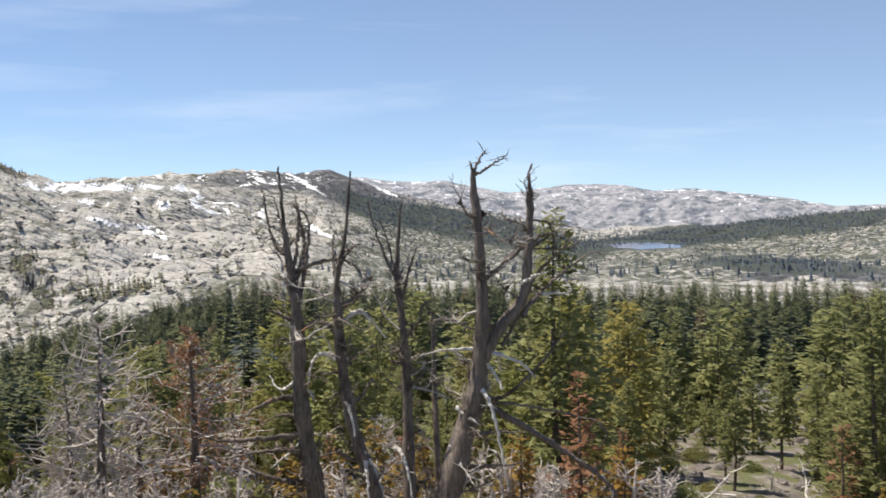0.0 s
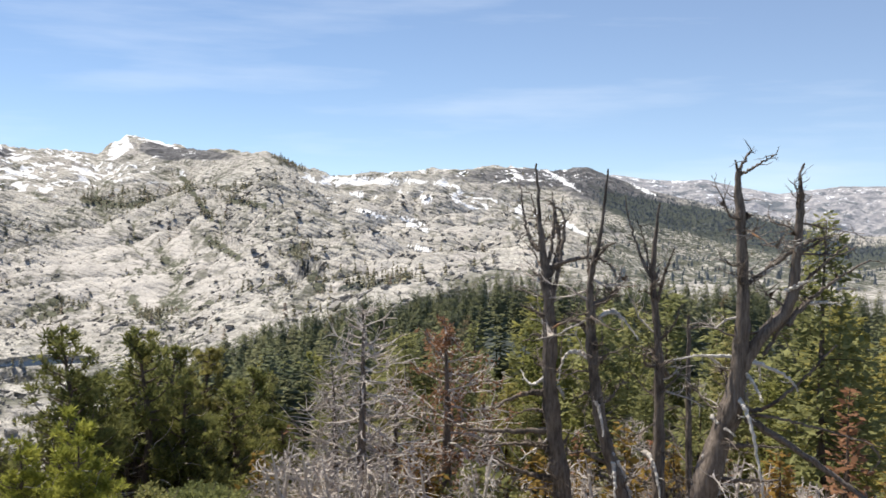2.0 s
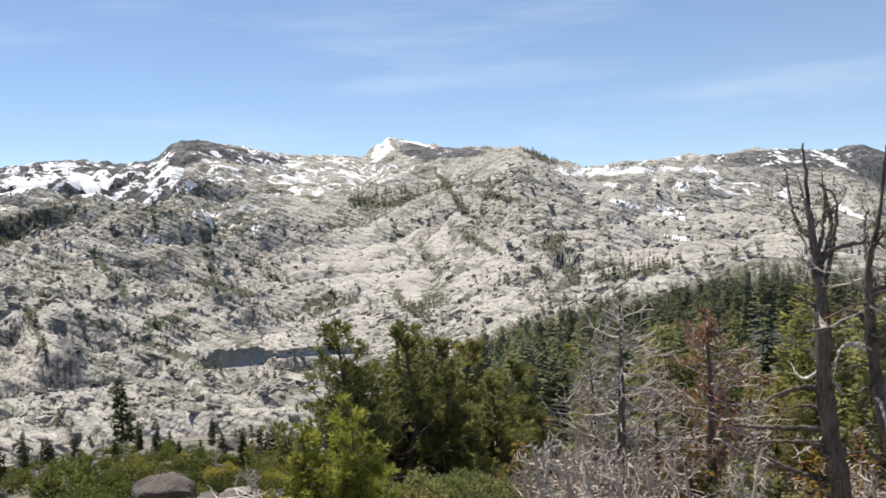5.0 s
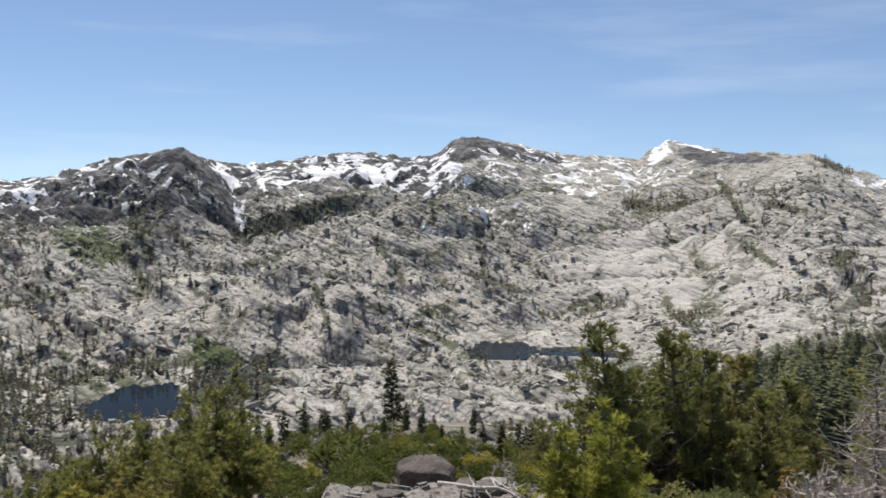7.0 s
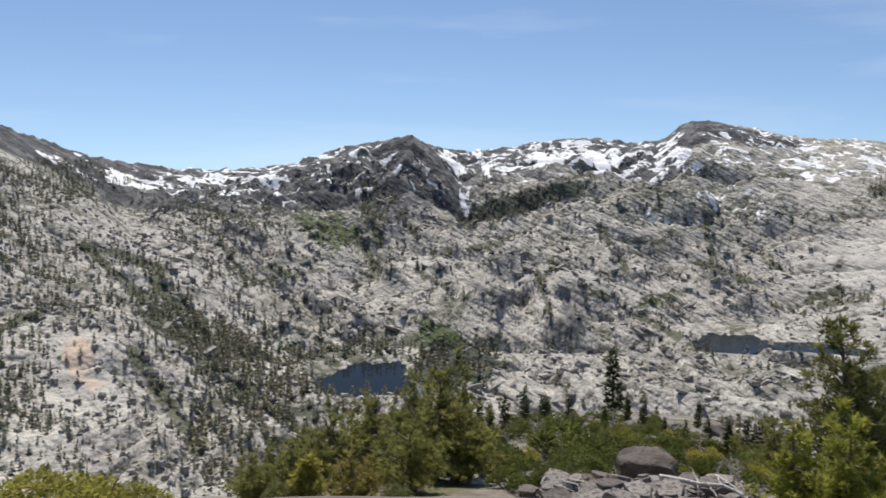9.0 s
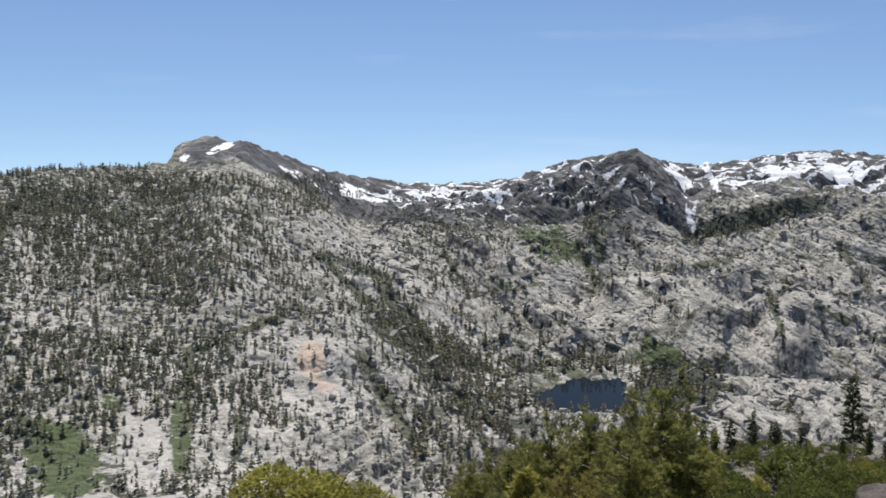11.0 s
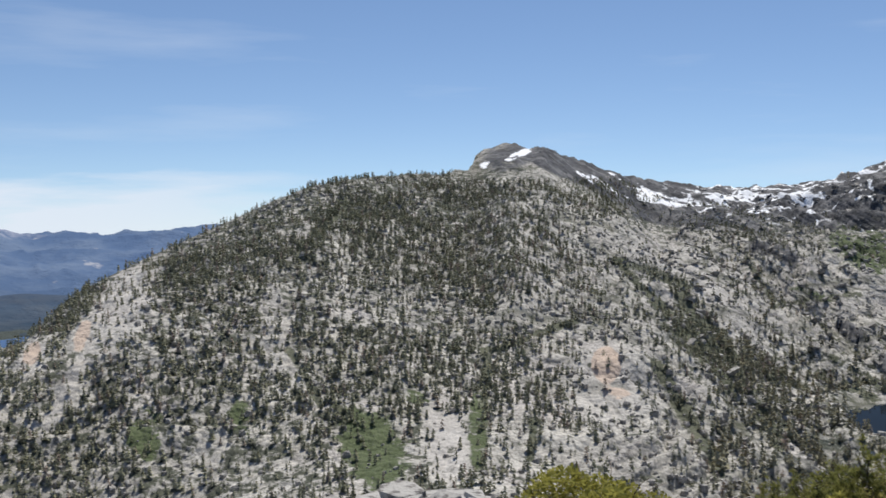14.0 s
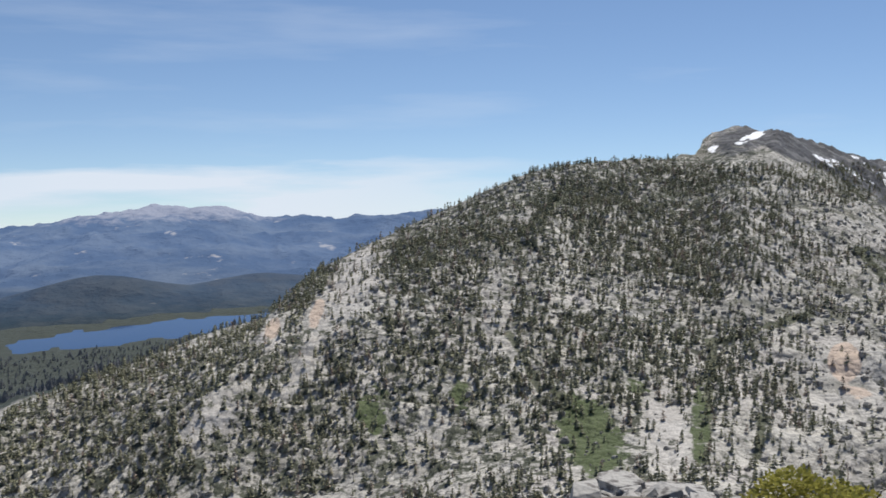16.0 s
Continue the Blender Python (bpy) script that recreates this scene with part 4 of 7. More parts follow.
def build_ground():
    fine = np.arange(-32, 134.01, 0.155)
    az = np.concatenate([fine, np.arange(137, 327, 3.0)])
    kr, _ = knots(az)
    rs = []
    for i, n in enumerate(ROWS):
        for s in range(n):
            u = s / n
            rs.append(kr[i] * (1 - u) + kr[i + 1] * u)
    rs.append(kr[-1])
    R = np.array(rs)
    A = np.broadcast_to(az, R.shape)
    az1 = (A + 180) % 360 - 180
    Z = height(az1.ravel(), R.ravel()).reshape(R.shape)
    a = np.radians(A)
    co = np.stack([-np.sin(a) * R, np.cos(a) * R, Z], -1).reshape(-1, 3)
    nr, na = R.shape
    i, j = np.meshgrid(np.arange(nr - 1), np.arange(na), indexing="ij")
    j2 = (j + 1) % na
    quads = np.stack([i * na + j, (i + 1) * na + j, (i + 1) * na + j2, i * na + j2], -1).reshape(-1, 4)[:, ::-1]
    me = quad_mesh("ground", co, quads, True)
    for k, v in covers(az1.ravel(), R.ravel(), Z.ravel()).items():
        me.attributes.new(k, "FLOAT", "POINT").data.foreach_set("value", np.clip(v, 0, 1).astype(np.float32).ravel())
    me.materials.append(GROUND)
    return tagged(new("ground", me), "pale granite mountain country with snow patches, scrub and ledges", "ground", kind="structure")


def quad_mesh(name, co, faces, smooth=False):
    me = bpy.data.meshes.new(name)
    n = faces.shape[1]
    me.vertices.add(len(co))
    me.vertices.foreach_set("co", np.ascontiguousarray(co, np.float32).ravel())
    me.loops.add(faces.size)
    me.loops.foreach_set("vertex_index", np.ascontiguousarray(faces, np.int32).ravel())
    me.polygons.add(len(faces))
    me.polygons.foreach_set("loop_start", np.arange(0, faces.size, n, dtype=np.int32))
    me.polygons.foreach_set("use_smooth", np.full(len(faces), smooth, bool))
    me.update(calc_edges=True)
    return me


build_ground()


def build_lakes():
    for k, (a, d, w, h, level, slant) in enumerate(LAKES):
        ang = np.linspace(0, 2 * np.pi, 97)[:-1]
        co = [(-math.sin(radians(a)) * d, math.cos(radians(a)) * d, level)]
        for t in ang:
            s = 1.35
            az, r = a + w * s * math.cos(t), d + h * s * math.sin(t) + slant * w * s * math.cos(t)
            co.append((-math.sin(radians(az)) * r, math.cos(radians(az)) * r, level))
        n = len(ang)
        me = quad_mesh("water", np.array(co), np.array([(0, 1 + i, 1 + (i + 1) % n) for i in range(n)]))
        me.materials.append(WATER if k < 2 else TARN)
        tagged(new("water", me), "dark blue mountain lake between granite shores" if k else "long blue lake below the far crest", "lake", kind="structure")


build_lakes()


def build_far_range():
    """The range beyond the valley, blue with haze painted into its material."""
    top = [(96, -2.6), (105, -2.2), (107, -2.2), (112, -2.52), (113.6, -2.33), (115.9, -2.64), (118.5, -1.96), (121.4, -1.69), (123.6, -1.96), (124.9, -2.2), (127.6, -2.6), (130.8, -3.0), (140, -3.6)]
    t = np.array(top)
    az = np.arange(96, 140, 0.1)
    u = np.linspace(0, 1, 100)
    A, U = np.meshgrid(az, u)
    crest = np.interp(A, t[:, 0], t[:, 1])
    R = 2190 + 2360 * U
    a = np.radians(A)
    x, y = -np.sin(a) * R, np.cos(a) * R
    z0, z1 = -329.0, 4550 * np.tan(np.radians(crest))
    V = np.clip((R - 3000) / 1550, 0, 1)
    Z = z0 + (z1 - z0) * (0.3 * V + 0.7 * V ** 1.6) + (ridged(x, y, 210, 4, 22) - 0.5) * 34 * V ** 2
    Z = Z + (ridged(x, y, 620, 5, 2) - 0.5) * 130 * np.sin(np.pi * V) ** 0.8 + (fbm(x, y, 60, 3, 6) - 0.5) * 10 * V + (ridged(x, y, 300, 4, 5) - 0.5) * 30 * V
    # low timbered hills beyond the lake
    hills = 66 * np.exp(-((A - 125.8) / 4.2) ** 2 - ((R - 2600) / 150) ** 2) + 38 * np.exp(-((A - 116) / 5) ** 2 - ((R - 2700) / 150) ** 2) + 30 * np.exp(-((A - 108) / 4) ** 2 - ((R - 2850) / 120) ** 2)
    Z = Z - 9 * np.clip((2300 - R) / 100, 0, 1) + hills + (fbm(x, y, 240, 4, 9) - 0.45) * 34 * np.clip((R - 2280) / 120, 0, 1) * (1 - V)
    co = np.stack([x, y, Z], -1).reshape(-1, 3)
    nr, na = A.shape
    i, j = np.meshgrid(np.arange(nr - 1), np.arange(na - 1), indexing="ij")
    q = np.stack([i * na + j, (i + 1) * na + j, (i + 1) * na + j + 1, i * na + j + 1], -1).reshape(-1, 4)[:, ::-1]
    me = quad_mesh("far_range", co, q, True)
    bare = np.clip((np.degrees(np.arctan2(Z, R)) + 3.6) / 1.6, 0, 1) * np.clip((A - 110) / 6, 0.3, 1)
    brown = np.clip(hills / 45, 0, 1)
    me.attributes.new("haze_amount", "FLOAT", "POINT").data.foreach_set("value", (0.13 + 0.87 * np.clip((R - 2250) / 1400, 0, 1)).astype(np.float32).ravel())
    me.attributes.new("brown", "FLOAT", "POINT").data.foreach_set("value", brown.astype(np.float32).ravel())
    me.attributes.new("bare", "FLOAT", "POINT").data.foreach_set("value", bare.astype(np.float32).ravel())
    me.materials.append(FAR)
    tagged(new("backdrop", me), "blue hazy mountain range with bare pale summits", "mountains", kind="structure")


build_far_range()


def build_pale_range():
    """The bare granite range beyond the western lake."""
    t = np.array([(row[0], row[2]) for row in OUTER[1:14]])
    A, U = np.meshgrid(np.arange(-33.5, 12.5, 0.09), np.linspace(0, 1, 100))
    R = 3150 + 1200 * U
    a = np.radians(A)
    x, y = -np.sin(a) * R, np.cos(a) * R
    top = 4350 * np.tan(np.radians(np.interp(A, t[:, 0], t[:, 1])))
    Z = -165 + (top + 165) * (0.45 * U + 0.55 * U ** 1.5)
    Z = Z + (ridged(x, y, 420, 5, 4) - 0.5) * 90 * np.sin(np.pi * U) ** 0.8 + (fbm(x, y, 60, 4, 6) - 0.5) * 16 * (1 - U * 0.7)
    Z = Z + (ridged(0.8 * x + 0.6 * y, 1.7 * y - x, 170, 4, 9) - 0.5) * 44 * np.sin(np.pi * np.clip(U, 0.03, 0.985)) ** 0.6
    nr, na = A.shape
    i, j = np.meshgrid(np.arange(nr - 1), np.arange(na - 1), indexing="ij")
    q = np.stack([i * na + j, (i + 1) * na + j, (i + 1) * na + j + 1, i * na + j + 1], -1).reshape(-1, 4)[:, ::-1]
    me = quad_mesh("pale_range", np.stack([x, y, Z], -1).reshape(-1, 3), q, True)
    me.attributes.new("bare", "FLOAT", "POINT").data.foreach_set("value", (0.25 + 0.4 * U).astype(np.float32).ravel())
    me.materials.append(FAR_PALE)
    tagged(new("backdrop", me), "pale distant granite range streaked with snow", "mountains", kind="structure")


build_pale_range()

# ---- woods: joined trees on the slopes ----
def far_conifer(tiers, sides, seed):
    """Vertices and triangles of one ragged conifer, one unit high."""
    rng = np.random.RandomState(seed)
    v, f = [], []
    for k in range(tiers):
        z0 = 0.06 + 0.86 * k / tiers
        z1 = min(1.0, z0 + 1.5 / tiers)
        rad = 0.15 * (1 - 0.72 * (k / tiers) ** 1.4) * rng.uniform(0.8, 1.2)
        base = len(v)
        ox, oy = rng.uniform(-0.02, 0.02, 2)
        v.append((ox * 0.5, oy * 0.5, z1))
        for s in range(sides):
            t = 2 * np.pi * (s + 0.5 * (k % 2)) / sides
            q = rad * (rng.uniform(0.95, 1.35) if s % 2 else rng.uniform(0.45, 0.8))
            v.append((ox + q * np.cos(t), oy + q * np.sin(t), z0 + rng.uniform(-0.03, 0.03)))
        for s in range(sides):
            f.append((base, base + 1 + s, base + 1 + (s + 1) % sides))
    return np.array(v), np.array(f)


def scatter(name, shapes, x, y, z, h, wide, mat, label, category="trees", seed=1):
    rng = np.random.RandomState(seed)
    V, F, T, n0 = [], [], [], 0
    pick = rng.randint(0, len(shapes), len(x))
    for k, (v, f) in enumerate(shapes):
        on = pick == k
        n = int(on.sum())
        if not n:
            continue
        t = rng.rand(n) * 2 * np.pi
        c, s = np.cos(t)[:, None], np.sin(t)[:, None]
        hh, ww = h[on][:, None], (h * wide)[on][:, None]
        lean = rng.normal(0, 0.03, (n, 2))
        px = x[on][:, None] + ww * (c * v[:, 0] - s * v[:, 1]) + lean[:, :1] * hh * v[:, 2]
        py = y[on][:, None] + ww * (s * v[:, 0] + c * v[:, 1]) + lean[:, 1:] * hh * v[:, 2]
        pz = z[on][:, None] + hh * v[:, 2]
        V.append(np.stack([px, py, pz], -1).reshape(-1, 3))
        F.append((f[None] + (np.arange(n) * len(v))[:, None, None] + n0).reshape(-1, 3))
        T.append(np.repeat(rng.rand(n), len(v)))
        n0 += n * len(v)
    me = quad_mesh(name, np.concatenate(V), np.concatenate(F))
    me.attributes.new("tint", "FLOAT", "POINT").data.foreach_set("value", np.concatenate(T).astype(np.float32))
    me.materials.append(mat)
    return tagged(new(name, me), label, category, kind="stuff")


def sprinkle(n, az0, az1, r0, r1, keep, seed):
    rng = np.random.RandomState(seed)
    az = rng.uniform(az0, az1, n)
    r = np.sqrt(rng.uniform(r0 * r0, r1 * r1, n))
    a = np.radians(az)
    x, y = -np.sin(a) * r, np.cos(a) * r
    z = height(az, r)
    wet = np.zeros(n, bool)
    for k in range(len(LAKES)):
        wet |= lake_rho(az, r, k) < 1.12
    p = keep(az, r, x, y, z, np.degrees(np.arctan2(z, r)), knots(az)[0])
    on = (rng.rand(n) < p) & ~wet
    return x[on], y[on], z[on] - 0.3, rng.rand(int(on.sum())), r[on]


def hill_keep(az, r, x, y, z, el, kr):
    d = 0.2 + 0.7 * np.clip((fbm(x, y, 110, 4, 21) - 0.38) * 5, 0, 1)
    d = d * (0.3 + 0.7 * np.clip((az - 81) / 7, 0, 1))
    d += 0.5 * blob(az, el, 95, -4.0, 7, 3.0)
    d += 0.5 * (blob(az, el, 99.5, -13.5, 1.3, 3.5) + blob(az, el, 88.6, -13.0, 0.9, 2.5) + blob(az, el, 92, -9.5, 5, 0.8))
    d *= 1 - 0.93 * np.clip(patches(az, el, PALE) + patches(az, el, GREEN) + 2 * patches(az, el, RUSTY) + blob(az, el, 80, -4, 3.0, 3.0), 0, 1)
    d += 0.6 * gullies(az, el, True) + 0.5 * blob(az, el, 111.0, -14.5, 0.9, 2.6) + 0.5 * blob(az, el, 98.7, -14.5, 0.8, 2.6) + 0.1 * np.clip((-10 - el) / 4, 0, 1)
    return 0.95 * d * (r < kr[7] + 12) * (r > kr[4] + 60) * np.where((az < 91.5) & (el > 0.4), 0.0, 1)


def slope_keep(az, r, x, y, z, el, kr):
    u = (r - kr[6]) / (kr[7] - kr[6])
    d = 0.006 + (0.03 + 0.45 * domes(x, y)[1]) * np.clip((fbm(x, y, 120, 4, 31) - 0.46) * 6, 0, 1)
    d *= 1 - 0.75 * np.clip((u - 0.55) / 0.3, 0, 1)
    d = d * (1 - 0.85 * np.clip(patches(az, el, PALE), 0, 1)) + 1.1 * patches(az, el, TIMBER + EAST_TIMBER)
    d += 0.22 * np.clip((az - 58) / 6, 0, 1) * np.clip((-7 - el) / 4, 0, 1) + 0.4 * np.clip((-12.5 - el) / 2, 0, 1) + 0.9 * gullies(az, el, True)
    d *= 1 - 0.2 * np.clip((az - 66) / 5, 0, 1)
    return d * (r < kr[7]) * (r > kr[5] * 0.7) * np.where((el > 0.2) & (az > 26), 0.04, 1)


def wood_keep(az, r, x, y, z, el, kr):
    shore = blob(az, np.degrees(np.arctan2(z + 12, r)), -12, -3.3, 4, 0.5) * (r < 2150)
    return (np.clip(patches(az, el, TIMBER + EAST_TIMBER) * 1.4, 0, 1) * (r < kr[7] + 20) + 0.11) * (1 - np.clip(shore, 0, 1))


def shelf_keep(az, r, x, y, z, el, kr):
    edge = np.interp(az, (-34, 0, 14, 20, 26, 32, 34), (380, 380, 380, 330, 260, 150, 0))
    return (r < edge) * np.clip(0.5 + 1.4 * (fbm(x, y, 60, 3, 41) - 0.35) - 1.5 * np.clip((az - 14) / 6, 0, 1) * np.clip(fbm(x, y, 34, 3, 47) - 0.47, 0, 1), 0.02, 1)


def flank_keep(az, r, x, y, z, el, kr):
    edge = np.interp(az, (13, 20, 26, 30, 33, 35), (210, 210, 210, 160, 110, 70))
    return (r < edge) * np.clip((az - 13) / 3, 0, 1) * np.clip((r / 210) ** -0.9, 0, 3) / 3


def shore_keep(az, r, x, y, z, el, kr):
    return (r > kr[7] + 60) * (lake_rho(az, r, 1) > 1.5) * (r < 1980) * (0.25 + 0.75 * np.clip((fbm(x, y, 200, 3, 45) - 0.4) * 5, 0, 1))


def rock_keep(az, r, x, y, z, el, kr):
    bare = np.clip((patches(az, el, PALE) * (az > 86) + 2 * patches(az, el, RUSTY)), 0, 1)
    return (1 - 0.9 * bare) * (0.25 + np.clip((fbm(x, y, 90, 4, 51) - 0.45) * 5, 0, 0.75)) * (r < kr[7] - 20) * (r > kr[4] + 60)


def ledge_keep(az, r, x, y, z, el, kr):
    smooth = np.clip(patches(az, el, PALE) * (az < 45), 0, 1)
    for k in (2, 3, 4):
        smooth = np.maximum(smooth, 1.4 * (lake_rho(az, r, k) < 2.4))
    return (1 - 0.85 * smooth) * (0.12 + np.clip((fbm(x, y, 130, 4, 57) - 0.42) * 5, 0, 0.88)) * (r < kr[7] - 60) * (r > kr[5] * 0.8)


def angular_rock(seed):
    """One broken block about one unit high."""
    rng = np.random.RandomState(seed)
    v = np.array([(x, y, z) for z in (-0.25, 0.45, 0.95) for x, y in ((-0.5, -0.45), (0.5, -0.5), (0.55, 0.45), (-0.45, 0.5))], float)
    v[8:, :2] *= rng.uniform(0.4, 0.85)
    v += rng.uniform(-0.16, 0.16, v.shape)
    v[:, 0] *= rng.uniform(0.8, 1.6)
    f = []
    for k in (0, 4):
        for i in range(4):
            a, b, c, d = k + i, k + (i + 1) % 4, k + 4 + (i + 1) % 4, k + 4 + i
            f += [(a, b, c), (a, c, d)]
    f += [(8, 9, 10), (8, 10, 11)]
    return v, np.array(f)


def ragged_conifer(seed, sprays=12):
    """A rounded, uneven conifer seen from afar, one unit high: drooping sprays round a stem."""
    rng = np.random.RandomState(seed)
    v, f = [], []
    full, blunt = rng.uniform(0.15, 0.21), rng.uniform(0.45, 0.8)
    for k in range(sprays):
        u = 0.10 + 0.86 * (k + 0.5 * rng.rand()) / sprays
        a = k * 2.399 + rng.normal(0, 0.5)
        L = full * ((1.04 - u) ** blunt) * rng.uniform(0.65, 1.25)
        c, s = np.cos(a), np.sin(a)
        w = 0.05 + 0.62 * L
        lift = rng.uniform(0.05, 0.14)
        b = len(v)
        v += [(0, 0, u + lift), (0.7 * L * c - w * s, 0.7 * L * s + w * c, u - 0.02), (1.15 * L * c, 1.15 * L * s, u - 0.05), (0.7 * L * c + w * s, 0.7 * L * s - w * c, u - 0.03)]
        f += [(b, b + 1, b + 2), (b, b + 2, b + 3)]
    return np.array(v), np.array(f)


def ledge_block(seed):
    """A jointed granite ledge: steep broken sides under a flat, tilted top."""
    v, f = angular_rock(seed)
    rng = np.random.RandomState(seed + 500)
    v = v * (rng.uniform(1.3, 2.6), rng.uniform(0.9, 1.5), 1.0)
    v[8:, :2] *= 1.45
    v[8:, 2] = 0.8 + 0.12 * v[8:, 1] * rng.uniform(-1, 1) + rng.uniform(-0.05, 0.05, 4)
    v[:, 2] += v[:, 0] * rng.uniform(0.2, 0.65)
    return v, f


def spray_conifer(seed):
    """A fuller conifer of many small sprays, one unit high, as triangles."""
    rng = np.random.RandomState(seed)
    v, f = [], []
    n = 105
    spread = rng.uniform(0.17, 0.25)
    for k in range(n):
        u = 0.06 + 0.93 * ((k + rng.rand()) / n) ** 0.85
        a = k * 2.399 + rng.normal(0, 0.4)
        L = spread * ((1 - u) ** 0.75 * 1.0 + 0.05) * rng.uniform(0.45, 1.25)
        c, s = np.cos(a), np.sin(a)
        w = 0.022 + 0.26 * L
        b = len(v)
        drop = -0.35 * L * (1 - u) + 0.3 * L * u
        v += [(0.2 * L * c, 0.2 * L * s, u + 0.01), (0.65 * L * c - w * s, 0.65 * L * s + w * c, u + 0.5 * drop), (L * c, L * s, u + drop), (0.6 * L * c + w * s, 0.6 * L * s - w * c, u + 0.4 * drop - 0.01)]
        f += [(b, b + 1, b + 2), (b, b + 2, b + 3)]
    b = len(v)
    v += [(0.012, 0, -0.05), (-0.006, 0.011, -0.05), (-0.006, -0.011, -0.05), (0, 0, 0.9)]
    f += [(b, b + 1, b + 3), (b + 1, b + 2, b + 3), (b + 2, b, b + 3)]
    return np.array(v), np.array(f)


FIVE = [ragged_conifer(s) for s in range(10)]
THREE = [ragged_conifer(s + 20, 12) for s in range(6)]
TWO = [far_conifer(2, 5, s + 40) for s in range(4)]
x, y, z, q, r = sprinkle(116000, 70, 136, 330, 1600, hill_keep, 1)
scatter("hillside_forest", FIVE, x, y, z, (2.9 + 5.2 * q ** 1.5) * np.clip(0.75 + r / 2500, 0.8, 1.1), 1.35, HILL_FIR, "dark green conifers scattered over the granite hillside", seed=2)
x, y, z, q, r = sprinkle(62000, 8, 76, 420, 2500, slope_keep, 3)
scatter("valley_forest", THREE, x, y, z, 4.5 + 9 * q ** 1.4, 1.35, HILL_FIR, "sparse conifers in the cracks of the granite slopes", seed=4)
x, y, z, q, r = sprinkle(26000, -34, 10, 600, 2950, wood_keep, 5)
scatter("lakeside_forest", TWO, x, y, z, 4.5 + 5 * q, 1.7, HAZY_FIR, "dense dark conifers on the ridge above the lake", seed=6)
x, y, z, q, r = sprinkle(16000, 103, 137, 700, 2180, shore_keep, 15)
scatter("shore_forest", TWO, x, y, z, 5 + 5 * q, 1.6, HAZY_FIR, "dense dark conifers round the long lake", seed=16)
ROCK_SHAPES = [angular_rock(s) for s in range(8)]
x, y, z, q, r = sprinkle(21000, 70, 136, 330, 1150, rock_keep, 11)
scatter("hillside_boulders", ROCK_SHAPES, x, y, z, 0.6 + 2.3 * q ** 3.2, 1.2, ROCK, "pale granite boulders and blocks on the hillside", "boulders", seed=12)
x, y, z, q, r = sprinkle(14000, 12, 78, 450, 1500, rock_keep, 13)
scatter("valley_boulders", ROCK_SHAPES, x, y, z, 0.7 + 2.1 * q ** 3, 1.3, ROCK, "pale granite blocks strewn over the valley slopes", "boulders", seed=14)
LEDGES = [ledge_block(s + 70) for s in range(8)]
x, y, z, q, r = sprinkle(15000, 10, 79, 560, 1900, ledge_keep, 17)
scatter("valley_ledges", LEDGES, x, y, z, 1.0 + 2.8 * q ** 2.2, 1.25, ROCK, "broken pale granite ledges and blocks of the slopes", "boulders", seed=18)
x, y, z, q, r = sprinkle(2600, -34, 34, 92, 380, shelf_keep, 7)
scatter("shelf_forest", [spray_conifer(s + 60) for s in range(8)], x, y, z, (7 + 7 * q) * np.interp(np.degrees(np.arctan2(-x, y)), (10, 17, 30), (1.0, 0.7, 0.5)), 1.2, FIR, "thick green conifer forest on the shelf below the summit", seed=8)

x, y, z, q, r = sprinkle(1500, 13, 35, 56, 210, flank_keep, 19)
scatter("flank_forest", [spray_conifer(s + 80) for s in range(8)], x, y, z, 3.4 + 4.8 * q, 1.4, FIR, "young dark conifers crowding the flank of the shelf", seed=20)

